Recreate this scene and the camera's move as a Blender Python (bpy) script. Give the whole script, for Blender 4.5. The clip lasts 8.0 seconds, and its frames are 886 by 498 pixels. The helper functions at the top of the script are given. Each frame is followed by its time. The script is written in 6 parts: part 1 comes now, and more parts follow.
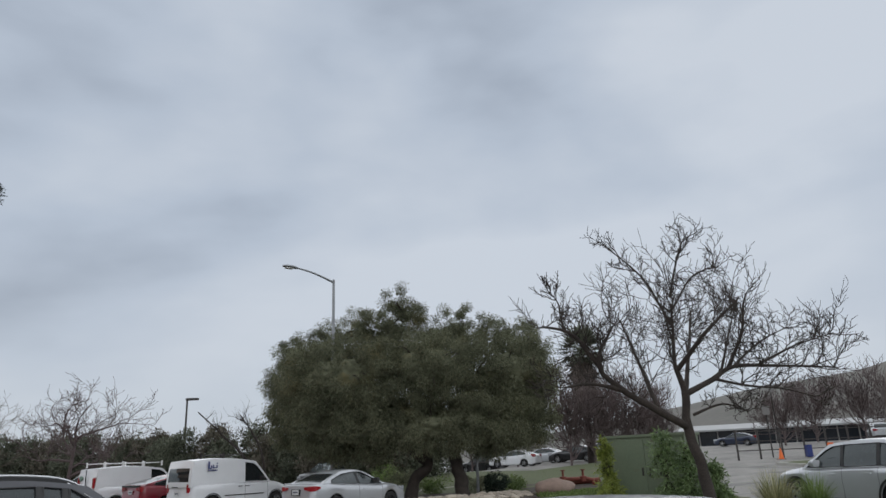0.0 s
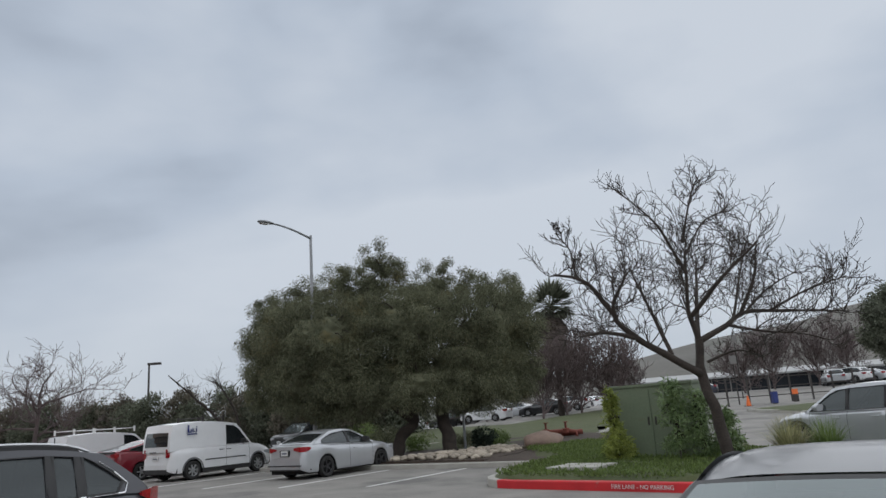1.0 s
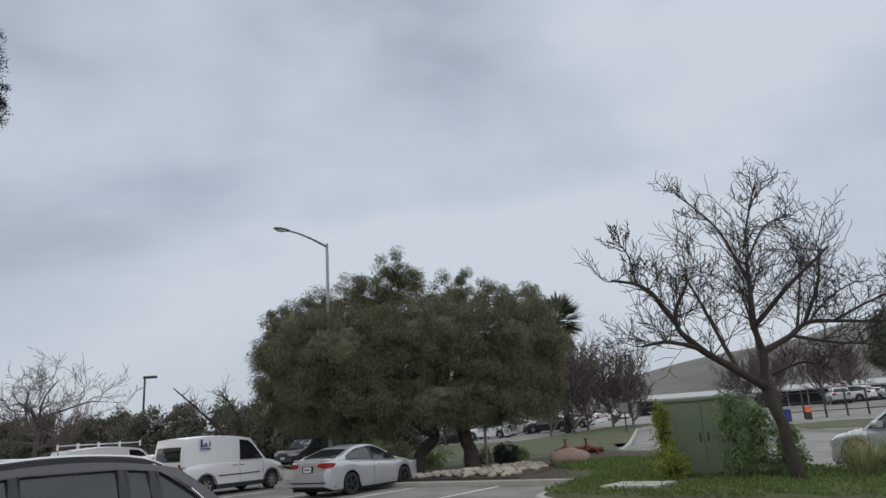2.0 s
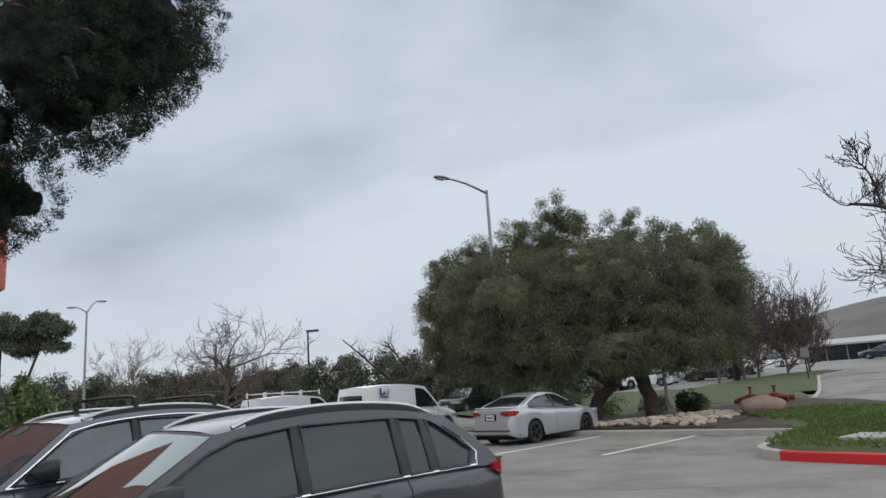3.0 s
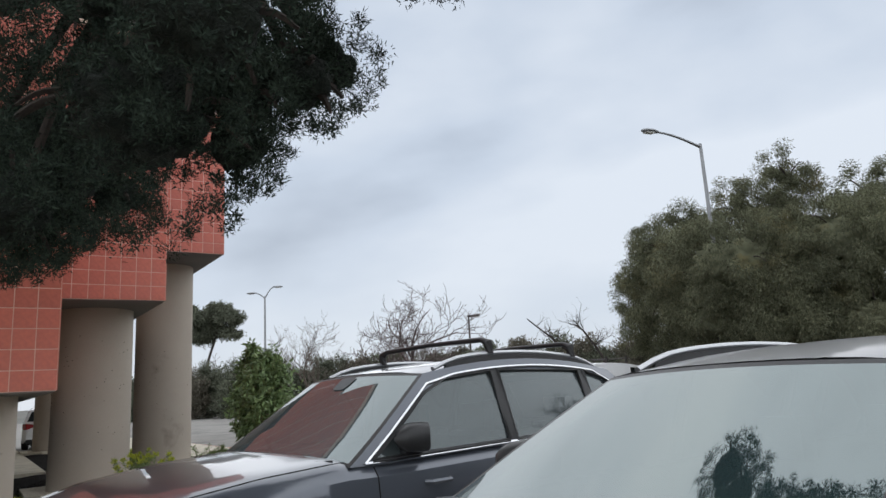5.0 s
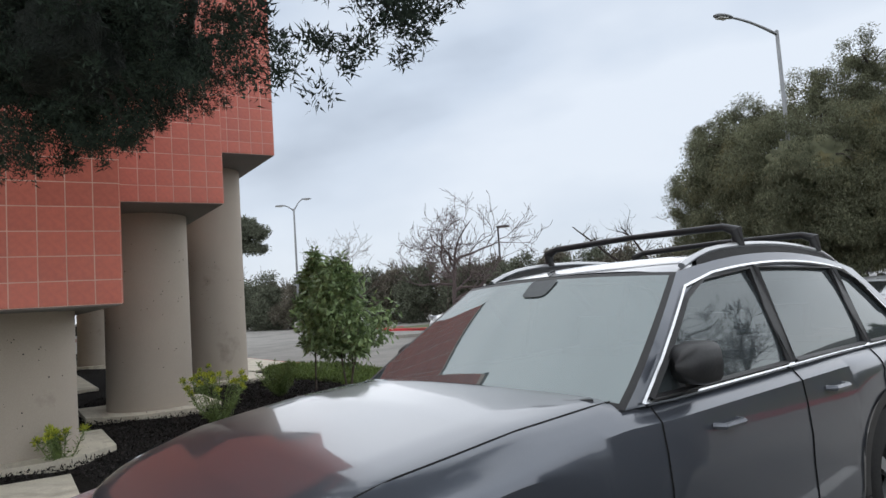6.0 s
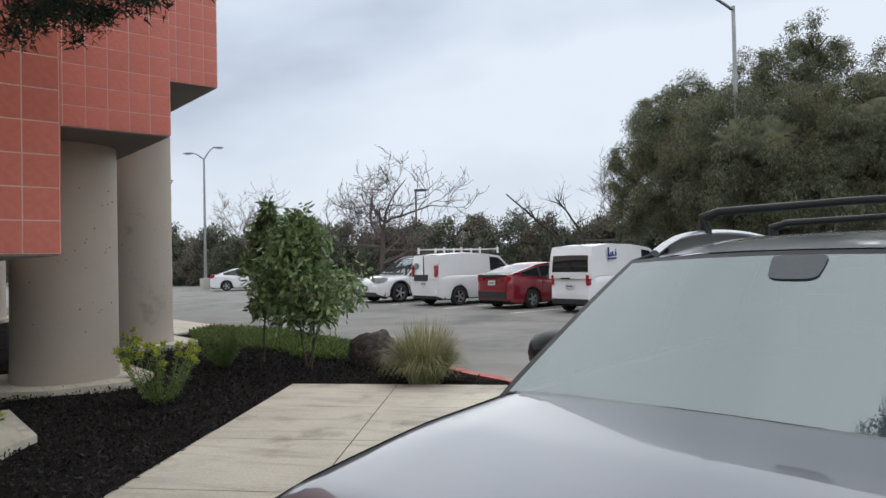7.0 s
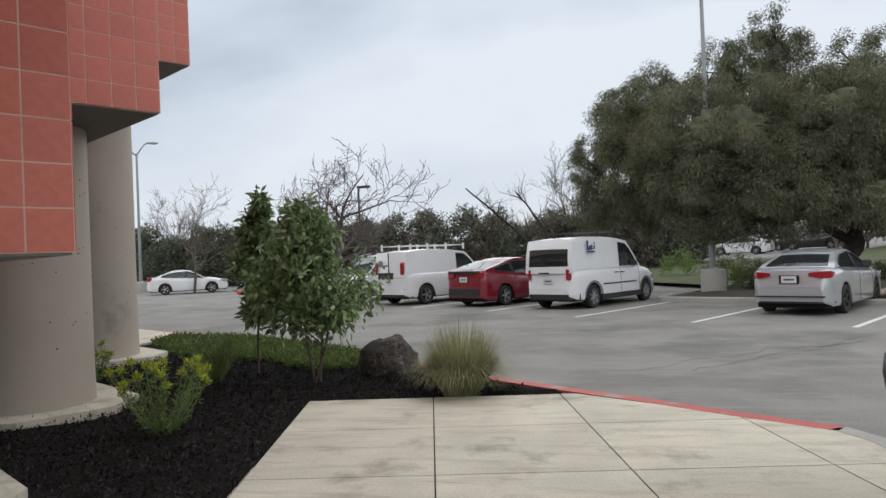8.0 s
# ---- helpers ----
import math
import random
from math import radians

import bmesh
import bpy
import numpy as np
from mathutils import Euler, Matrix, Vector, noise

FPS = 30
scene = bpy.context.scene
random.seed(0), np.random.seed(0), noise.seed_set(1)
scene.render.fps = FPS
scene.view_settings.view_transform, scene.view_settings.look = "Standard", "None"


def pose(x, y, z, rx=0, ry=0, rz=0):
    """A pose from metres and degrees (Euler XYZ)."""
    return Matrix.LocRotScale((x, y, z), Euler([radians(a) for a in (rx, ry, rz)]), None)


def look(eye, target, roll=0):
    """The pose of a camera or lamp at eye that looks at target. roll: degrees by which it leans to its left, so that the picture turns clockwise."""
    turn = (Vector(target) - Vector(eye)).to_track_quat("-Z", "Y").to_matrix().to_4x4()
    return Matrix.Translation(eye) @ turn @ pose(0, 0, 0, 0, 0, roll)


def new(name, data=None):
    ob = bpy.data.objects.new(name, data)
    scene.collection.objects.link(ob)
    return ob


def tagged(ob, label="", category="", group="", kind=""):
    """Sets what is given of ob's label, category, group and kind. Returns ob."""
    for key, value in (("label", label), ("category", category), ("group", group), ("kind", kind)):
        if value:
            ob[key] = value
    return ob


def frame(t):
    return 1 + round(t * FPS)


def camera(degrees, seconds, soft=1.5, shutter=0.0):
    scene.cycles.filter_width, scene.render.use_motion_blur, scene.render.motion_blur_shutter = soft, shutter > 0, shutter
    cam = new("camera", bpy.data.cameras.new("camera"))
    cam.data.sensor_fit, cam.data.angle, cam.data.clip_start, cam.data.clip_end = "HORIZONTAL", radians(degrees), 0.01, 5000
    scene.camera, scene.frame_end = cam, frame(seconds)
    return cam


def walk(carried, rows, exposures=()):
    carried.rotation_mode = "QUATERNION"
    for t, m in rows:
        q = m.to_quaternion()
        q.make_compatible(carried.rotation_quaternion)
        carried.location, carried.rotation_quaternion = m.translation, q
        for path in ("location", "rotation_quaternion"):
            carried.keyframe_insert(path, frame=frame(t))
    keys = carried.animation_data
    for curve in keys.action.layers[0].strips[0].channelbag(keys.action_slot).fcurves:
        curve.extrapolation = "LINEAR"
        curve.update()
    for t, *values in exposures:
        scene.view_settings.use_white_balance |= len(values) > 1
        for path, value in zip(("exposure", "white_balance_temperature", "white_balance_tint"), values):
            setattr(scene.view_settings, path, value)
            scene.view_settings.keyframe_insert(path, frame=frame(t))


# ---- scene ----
cam = camera(65.1, 8.0)

PATH = [
    (0, (0.637, 0.323, 1.547), (0.556, 2.234, 2.131), -2.3),
    (0.5, (0.059, 0.792, 1.534), (-0.017, 2.726, 2.039), -2.9),
    (1, (-0.462, 1.207, 1.563), (-0.425, 3.151, 2.03), -4.0),
    (1.2, (-0.699, 1.381, 1.567), (-0.594, 3.322, 2.039), -4.2),
    (2.3, (-2.041, 2.352, 1.580), (-2.039, 4.284, 2.097), -2.8),
    (2.5, (-2.284, 2.527, 1.584), (-2.395, 4.462, 2.078), -3.0),
    (3, (-2.881, 2.949, 1.617), (-3.208, 4.881, 2.017), -3.9),
    (3.5, (-3.488, 3.355, 1.582), (-3.92, 5.267, 1.981), -5.8),
    (4, (-4.122, 3.754, 1.514), (-4.648, 5.637, 1.937), -6.0),
    (4.5, (-4.929, 4.188, 1.43), (-5.549, 6.041, 1.856), -4.9),
    (5, (-5.662, 4.68, 1.437), (-6.372, 6.507, 1.833), -3.3),
    (5.2, (-5.964, 4.859, 1.444), (-6.714, 6.674, 1.822), -2.5),
    (6.3, (-7.636, 5.814, 1.492), (-8.421, 7.652, 1.561), -4.3),
    (6.5, (-7.938, 5.986, 1.503), (-8.641, 7.858, 1.536), -3.4),
    (7, (-8.672, 6.403, 1.557), (-9.203, 8.331, 1.593), -1.2),
    (7.5, (-9.361, 6.773, 1.55), (-9.79, 8.726, 1.6), -0.8),
    (8, (-9.999, 7.122, 1.566), (-10.343, 9.092, 1.589), -2.3),
]
walk(cam, [(t, look(eye, target, roll)) for t, eye, target, roll in PATH], [(0.0, -0.28, 6330, 10), (1.2, -0.28, 6330, 10), (2.5, -0.24, 6340, 10), (3.0, -0.12, 6380, 10), (4.5, 0.05, 6390, 10), (6.5, 0.17, 6330, 10), (7.5, 0.13, 6390, 10), (8.0, 0.12, 6480, 10)])

# ---- lot axes: u runs along the walkway, v away from it ----
TURN = -34.5
CU, SU = math.cos(radians(34.5)), math.sin(radians(34.5))


def P(u, v, z=0.0):
    return Vector((u * CU + v * SU, -u * SU + v * CU, z))


def smooth(a):
    a = min(1.0, max(0.0, a))
    return a * a * (3 - 2 * a)


def rise(u, v):
    """Height of the land at u, v: flat by the building, climbing gently behind the lot, hills far off."""
    h = 0.034 * min(60.0, max(0.0, v - 28.0)) * smooth((u + 46) / 16)
    p = P(u, v)
    r = math.hypot(p.x, p.y)
    az = math.degrees(math.atan2(p.x, p.y))
    if r > 130 and -120 < az < 140:
        top = 2.5 + 38.0 * smooth((az + 12) / 50)
        wob = noise.noise((p.x * 0.006, p.y * 0.006, 0)) * 4 + noise.noise((p.x * 0.02, p.y * 0.02, 4)) * 1.4
        h += (top + wob) * smooth((r - 130) / 290) * smooth((140 - abs(az)) / 30)
    return h


# ---- world and sun: an overcast sky ----
world = bpy.data.worlds.new("overcast")
scene.world = world
world.use_nodes = True
wn, wl = world.node_tree.nodes, world.node_tree.links
wn.clear()
w_out, w_bg = wn.new("ShaderNodeOutputWorld"), wn.new("ShaderNodeBackground")
w_sky = wn.new("ShaderNodeTexSky")
w_sky.sky_type, w_sky.sun_disc = "NISHITA", False
w_sky.sun_elevation, w_sky.sun_rotation = radians(85), radians(127)
w_tc, w_map = wn.new("ShaderNodeTexCoord"), wn.new("ShaderNodeMapping")
w_map.inputs["Scale"].default_value = (1.0, 1.0, 2.2)
w_n1, w_n2 = wn.new("ShaderNodeTexNoise"), wn.new("ShaderNodeTexNoise")
w_n1.inputs["Scale"].default_value, w_n1.inputs["Detail"].default_value = 1.35, 4
w_n1.inputs["Roughness"].default_value, w_n1.inputs["Distortion"].default_value = 0.47, 0.25
w_n2.inputs["Scale"].default_value, w_n2.inputs["Detail"].default_value = 5.5, 4
w_mixn = wn.new("ShaderNodeMix")
w_mixn.data_type, w_mixn.inputs["Factor"].default_value = "FLOAT", 0.15
w_ramp = wn.new("ShaderNodeValToRGB")
w_ramp.color_ramp.elements[0].position, w_ramp.color_ramp.elements[0].color = 0.36, (0.335, 0.38, 0.445, 1)
w_ramp.color_ramp.elements[1].position, w_ramp.color_ramp.elements[1].color = 0.62, (0.70, 0.745, 0.80, 1)
mid = w_ramp.color_ramp.elements.new(0.5)
mid.color = (0.55, 0.61, 0.69, 1)
# whiter towards the horizon
w_sep, w_hr = wn.new("ShaderNodeSeparateXYZ"), wn.new("ShaderNodeMapRange")
w_hr.inputs["From Min"].default_value, w_hr.inputs["From Max"].default_value = 0.0, 0.32
w_hr.inputs["To Min"].default_value, w_hr.inputs["To Max"].default_value = 0.62, 0.0
w_haze = wn.new("ShaderNodeMix")
w_haze.data_type = "RGBA"
w_haze.inputs["B"].default_value = (0.66, 0.69, 0.735, 1)
w_blend = wn.new("ShaderNodeMix")
w_blend.data_type, w_blend.inputs["Factor"].default_value = "RGBA", 0.012
wl.new(w_tc.outputs["Generated"], w_map.inputs["Vector"])
wl.new(w_map.outputs["Vector"], w_n1.inputs["Vector"])
wl.new(w_map.outputs["Vector"], w_n2.inputs["Vector"])
wl.new(w_n1.outputs["Fac"], w_mixn.inputs["A"])
wl.new(w_n2.outputs["Fac"], w_mixn.inputs["B"])
wl.new(w_mixn.outputs["Result"], w_ramp.inputs["Fac"])
wl.new(w_tc.outputs["Generated"], w_sep.inputs["Vector"])
wl.new(w_sep.outputs["Z"], w_hr.inputs["Value"])
wl.new(w_hr.outputs["Result"], w_haze.inputs["Factor"])
wl.new(w_ramp.outputs["Color"], w_haze.inputs["A"])
wl.new(w_haze.outputs["Result"], w_blend.inputs["A"])
wl.new(w_sky.outputs["Color"], w_blend.inputs["B"])
wl.new(w_blend.outputs["Result"], w_bg.inputs["Color"])
wl.new(w_bg.outputs["Background"], w_out.inputs["Surface"])
w_bg.inputs["Strength"].default_value = 1.0

sun = new("sun", bpy.data.lights.new("sun", "SUN"))
sun.data.energy, sun.data.angle, sun.data.color = 2.15, radians(174), (1.0, 0.97, 0.93)
sun.matrix_world = look((0, 0, 60), (-4, 3, 0))
scene.view_settings.exposure = 0.0


# ---- materials ----
def material(name, a, b=None, rough=0.6, metal=0.0, scale=3.0, fine=40.0, bump=0.15, dist=0.01, spec=0.5, coat=0.0, island=0.0, obrand=0.0, through_light=0.0, stains=None, ior=1.45):
    """A surface with two scales of variation between colours a and b, fine relief, and optional spread per piece."""
    m = bpy.data.materials.new(name)
    m.use_nodes = True
    n, l = m.node_tree.nodes, m.node_tree.links
    bsdf = n["Principled BSDF"]
    b = b or tuple(c * 0.75 for c in a)
    tc = n.new("ShaderNodeTexCoord")
    n1, n2 = n.new("ShaderNodeTexNoise"), n.new("ShaderNodeTexNoise")
    n1.inputs["Scale"].default_value, n1.inputs["Detail"].default_value = scale, 5
    n2.inputs["Scale"].default_value, n2.inputs["Detail"].default_value = fine, 3
    for t in (n1, n2):
        l.new(tc.outputs["Object"], t.inputs["Vector"])
    add = n.new("ShaderNodeMath")
    add.operation = "ADD"
    l.new(n1.outputs["Fac"], add.inputs[0])
    l.new(n2.outputs["Fac"], add.inputs[1])
    rng = n.new("ShaderNodeMapRange")
    rng.inputs["From Min"].default_value, rng.inputs["From Max"].default_value = 0.7, 1.3
    l.new(add.outputs[0], rng.inputs["Value"])
    mix = n.new("ShaderNodeMix")
    mix.data_type = "RGBA"
    mix.inputs["A"].default_value, mix.inputs["B"].default_value = (*a, 1), (*b, 1)
    l.new(rng.outputs["Result"], mix.inputs["Factor"])
    col = mix.outputs["Result"]
    if stains:
        c, size, lo, hi = stains
        n3, r3, mx = n.new("ShaderNodeTexNoise"), n.new("ShaderNodeMapRange"), n.new("ShaderNodeMix")
        n3.inputs["Scale"].default_value, n3.inputs["Detail"].default_value = size, 6
        n3.inputs["Roughness"].default_value = 0.62
        l.new(tc.outputs["Object"], n3.inputs["Vector"])
        r3.inputs["From Min"].default_value, r3.inputs["From Max"].default_value = lo, hi
        l.new(n3.outputs["Fac"], r3.inputs["Value"])
        mx.data_type = "RGBA"
        mx.inputs["B"].default_value = (*c, 1)
        l.new(r3.outputs["Result"], mx.inputs["Factor"])
        l.new(col, mx.inputs["A"])
        col = mx.outputs["Result"]
    if island or obrand:
        hs, mr = n.new("ShaderNodeHueSaturation"), n.new("ShaderNodeMapRange")
        if island:
            l.new(n.new("ShaderNodeNewGeometry").outputs["Random Per Island"], mr.inputs["Value"])
        else:
            l.new(n.new("ShaderNodeObjectInfo").outputs["Random"], mr.inputs["Value"])
        k = island or obrand
        mr.inputs["To Min"].default_value, mr.inputs["To Max"].default_value = 1 - k, 1 + k
        l.new(mr.outputs["Result"], hs.inputs["Value"])
        l.new(col, hs.inputs["Color"])
        col = hs.outputs["Color"]
    l.new(col, bsdf.inputs["Base Color"])
    bsdf.inputs["Roughness"].default_value, bsdf.inputs["Metallic"].default_value = rough, metal
    bsdf.inputs["Specular IOR Level"].default_value, bsdf.inputs["Coat Weight"].default_value = spec, coat
    bsdf.inputs["Coat Roughness"].default_value = 0.04
    bsdf.inputs["IOR"].default_value = ior
    if bump:
        bp = n.new("ShaderNodeBump")
        bp.inputs["Strength"].default_value, bp.inputs["Distance"].default_value = bump, dist
        l.new(n2.outputs["Fac"], bp.inputs["Height"])
        l.new(bp.outputs["Normal"], bsdf.inputs["Normal"])
    if through_light:
        bsdf.inputs["Subsurface Weight"].default_value = 0
        tr, ms = n.new("ShaderNodeBsdfTranslucent"), n.new("ShaderNodeMixShader")
        l.new(col, tr.inputs["Color"])
        ms.inputs["Fac"].default_value = through_light
        l.new(bsdf.outputs["BSDF"], ms.inputs[1])
        l.new(tr.outputs["BSDF"], ms.inputs[2])
        l.new(ms.outputs["Shader"], n["Material Output"].inputs["Surface"])
    return m


M = {
    "asphalt": material("asphalt", (0.265, 0.252, 0.228), (0.155, 0.149, 0.138), 0.85, scale=0.8, fine=45, bump=0.45, dist=0.005, stains=((0.108, 0.105, 0.099), 0.34, 0.50, 0.68)),
    "sealed": material("crack_sealer", (0.10, 0.10, 0.10), (0.07, 0.07, 0.07), 0.7, bump=0.1),
    # dry grass, greyed in its base colour for the haze over the hills
    "land": material("hazed_dry_grass_land", (0.125, 0.118, 0.102), (0.095, 0.092, 0.082), 0.95, scale=0.02, fine=0.6, bump=0.1, stains=((0.075, 0.076, 0.062), 0.03, 0.52, 0.66)),
    "concrete": material("concrete_paving", (0.64, 0.59, 0.475), (0.47, 0.43, 0.345), 0.8, scale=1.7, fine=55, bump=0.2, dist=0.003, obrand=0.05, stains=((0.20, 0.165, 0.125), 1.6, 0.55, 0.78)),
    "kerb": material("kerb_concrete", (0.42, 0.41, 0.37), (0.30, 0.29, 0.26), 0.85, scale=2, fine=60, bump=0.2),
    "red_kerb": material("red_kerb_paint", (0.56, 0.025, 0.03), (0.42, 0.02, 0.025), 0.55, scale=2.5, fine=60, bump=0.15, stains=((0.28, 0.13, 0.11), 3.0, 0.62, 0.72)),
    "red_faded": material("faded_red_kerb_paint", (0.52, 0.12, 0.10), (0.40, 0.10, 0.085), 0.7, scale=2.5, fine=60, bump=0.15, stains=((0.36, 0.26, 0.22), 3.0, 0.55, 0.68)),
    "line": material("line_paint", (0.72, 0.72, 0.70), (0.55, 0.55, 0.53), 0.7, scale=3, fine=60, bump=0.1, stains=((0.24, 0.24, 0.235), 4.0, 0.60, 0.70)),
    "mulch": material("dark_mulch", (0.022, 0.019, 0.017), (0.010, 0.009, 0.008), 0.95, scale=6, fine=45, bump=1.0, dist=0.04, spec=0.08),
    "chip": material("mulch_chips", (0.040, 0.036, 0.034), (0.014, 0.0125, 0.0115), 0.9, scale=9, fine=60, bump=0.2, island=0.9, spec=0.15),
    "soil": material("brown_soil", (0.060, 0.042, 0.030), (0.035, 0.026, 0.02), 0.95, scale=2, fine=30, bump=0.5),
    "lawn": material("lawn", (0.080, 0.095, 0.036), (0.056, 0.066, 0.027), 0.9, scale=0.8, fine=25, bump=0.6, dist=0.03, stains=((0.11, 0.095, 0.05), 0.5, 0.58, 0.7)),
    "blade": material("grass_blades", (0.135, 0.185, 0.050), (0.09, 0.13, 0.036), 0.7, bump=0, island=0.35, through_light=0.3),
    "tile": material("terracotta_tile", (0.56, 0.160, 0.112), (0.44, 0.124, 0.088), 0.36, scale=0.9, fine=25, bump=0.06, dist=0.003, stains=((0.42, 0.13, 0.092), 0.8, 0.55, 0.8), obrand=0.06),
    "tile_far": material("terracotta_tile_field", (0.56, 0.160, 0.112), (0.44, 0.124, 0.088), 0.36, scale=0.9, fine=25, bump=0.06, dist=0.003, stains=((0.42, 0.13, 0.092), 0.8, 0.55, 0.8), island=0.06),
    "grout": material("pale_grout", (0.74, 0.56, 0.46), (0.60, 0.43, 0.35), 0.9, scale=3, fine=60),
    "soffit": material("grey_soffit", (0.20, 0.19, 0.18), (0.15, 0.145, 0.14), 0.8, scale=1, fine=30),
    "column": material("tan_concrete", (0.42, 0.37, 0.31), (0.355, 0.31, 0.26), 0.85, scale=0.9, fine=90, bump=0.15, dist=0.004, stains=((0.22, 0.185, 0.15), 1.3, 0.62, 0.8)),
    "plaster": material("beige_plaster", (0.42, 0.38, 0.31), (0.36, 0.33, 0.27), 0.85, scale=1, fine=60),
    "steel": material("galvanised_steel", (0.30, 0.31, 0.32), (0.22, 0.23, 0.24), 0.5, metal=0.6, scale=2, fine=30, bump=0.05),
    "dark_steel": material("dark_bronze_steel", (0.05, 0.045, 0.04), (0.035, 0.03, 0.03), 0.5, metal=0.3, bump=0.05),
    "lens": material("frosted_lens", (0.62, 0.63, 0.60), (0.5, 0.5, 0.48), 0.3, bump=0),
    "tyre": material("tyre_rubber", (0.016, 0.016, 0.017), (0.03, 0.029, 0.028), 0.85, scale=4, fine=60),
    "rim": material("alloy_rim", (0.50, 0.51, 0.52), (0.38, 0.39, 0.40), 0.32, metal=0.75, scale=6, bump=0),
    "dark_rim": material("dark_alloy_rim", (0.055, 0.055, 0.06), (0.04, 0.04, 0.042), 0.35, metal=0.6, scale=6, bump=0),
    "black": material("black_plastic", (0.018, 0.018, 0.019), (0.028, 0.028, 0.028), 0.45, scale=5, fine=120, bump=0.08),
    "gap": material("panel_gap", (0.006, 0.006, 0.006), (0.008, 0.008, 0.008), 0.9, bump=0),
    "chrome": material("chrome_trim", (0.78, 0.79, 0.80), (0.66, 0.67, 0.68), 0.12, metal=1.0, bump=0),
    "rail": material("satin_silver_rail", (0.56, 0.57, 0.58), (0.47, 0.48, 0.49), 0.34, metal=0.8, bump=0),
    "tail": material("red_tail_lens", (0.36, 0.012, 0.018), (0.20, 0.007, 0.012), 0.12, coat=1.0, scale=30, bump=0.1),
    "head": material("headlamp_lens", (0.45, 0.47, 0.49), (0.20, 0.21, 0.22), 0.08, coat=1.0, scale=12, bump=0),
    "plate": material("number_plate", (0.62, 0.63, 0.62), (0.52, 0.53, 0.52), 0.5, bump=0),
    "plate_bar": material("number_plate_bar", (0.09, 0.10, 0.15), (0.07, 0.08, 0.12), 0.5, bump=0),
    "bark": material("grey_brown_bark", (0.060, 0.048, 0.040), (0.030, 0.025, 0.022), 0.95, scale=5, fine=35, bump=0.6, dist=0.02),
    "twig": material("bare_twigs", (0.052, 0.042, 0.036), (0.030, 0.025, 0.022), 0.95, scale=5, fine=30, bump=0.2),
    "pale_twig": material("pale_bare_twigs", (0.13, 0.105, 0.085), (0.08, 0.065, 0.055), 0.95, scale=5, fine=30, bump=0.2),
    # purplish twigs, with distance haze mixed in as a paler base colour
    "haze_twig": material("hazed_purplish_twigs", (0.13, 0.10, 0.095), (0.09, 0.07, 0.068), 0.95, scale=3, fine=30, bump=0.0),
    "leaf": material("grey_green_leaves", (0.175, 0.180, 0.112), (0.112, 0.120, 0.080), 0.75, scale=0.45, fine=5, bump=0, spec=0.12, island=0.5, through_light=0.35, stains=((0.20, 0.165, 0.075), 0.55, 0.58, 0.78)),
    # near-black green: the shade inside the pine's crown, put into the colour
    "shade_needles": material("shaded_inner_needles", (0.022, 0.030, 0.022), (0.009, 0.013, 0.010), 0.95, scale=8, fine=60, bump=1.0, dist=0.05),
    "pine_leaf": material("dark_pine_needles", (0.042, 0.058, 0.042), (0.022, 0.032, 0.025), 0.85, scale=0.9, fine=9, bump=0, spec=0.12, island=0.5, through_light=0.12),
    # both far-foliage colours are greyed and lightened to hold distance haze
    "hazed_brown": material("hazed_brown_hedge_leaves", (0.165, 0.150, 0.118), (0.115, 0.106, 0.082), 0.9, scale=0.25, fine=3, bump=0, spec=0.12, island=0.4, through_light=0.15),
    "hazed_leaf": material("hazed_far_leaves", (0.145, 0.155, 0.112), (0.095, 0.106, 0.078), 0.85, scale=0.25, fine=3, bump=0, spec=0.12, island=0.5, through_light=0.15),
    "glossy_leaf": material("glossy_broad_leaves", (0.20, 0.275, 0.115), (0.12, 0.18, 0.075), 0.42, scale=2, fine=9, bump=0, island=0.45, through_light=0.25),
    "spurge_head": material("yellow_green_flower_heads", (0.48, 0.50, 0.06), (0.34, 0.39, 0.05), 0.6, scale=2, fine=9, bump=0, island=0.3, through_light=0.4),
    "sensor_grey": material("dull_dark_plastic", (0.15, 0.165, 0.17), (0.12, 0.135, 0.14), 0.6, bump=0),
    "lime_leaf": material("yellow_green_leaves", (0.27, 0.31, 0.065), (0.18, 0.22, 0.05), 0.6, scale=2, fine=9, bump=0, island=0.35, through_light=0.35),
    "spurge_leaf": material("blue_green_leaves", (0.19, 0.26, 0.08), (0.12, 0.17, 0.055), 0.6, scale=2, fine=9, bump=0, island=0.35, through_light=0.25),
    "tuft": material("tan_green_grass", (0.40, 0.37, 0.21), (0.18, 0.20, 0.085), 0.7, scale=3, fine=9, bump=0, island=0.4, through_light=0.3),
    "dry_tuft": material("rust_dry_grass", (0.26, 0.14, 0.07), (0.18, 0.10, 0.05), 0.8, bump=0, island=0.3),
    "boulder": material("brown_boulder", (0.12, 0.095, 0.08), (0.05, 0.042, 0.038), 0.9, scale=5, fine=22, bump=1.0, dist=0.05, stains=((0.24, 0.21, 0.19), 6, 0.55, 0.68)),
    "pink_rock": material("pink_granite", (0.26, 0.185, 0.145), (0.18, 0.13, 0.105), 0.9, scale=4, fine=30, bump=0.5),
    "cobble": material("pale_river_stone", (0.36, 0.315, 0.25), (0.26, 0.225, 0.18), 0.8, scale=3, fine=30, bump=0.2, obrand=0.3, island=0.0),
    "box_green": material("utility_green_paint", (0.16, 0.195, 0.125), (0.13, 0.165, 0.105), 0.55, scale=1.5, fine=20, bump=0.08, stains=((0.16, 0.14, 0.08), 2, 0.62, 0.75)),
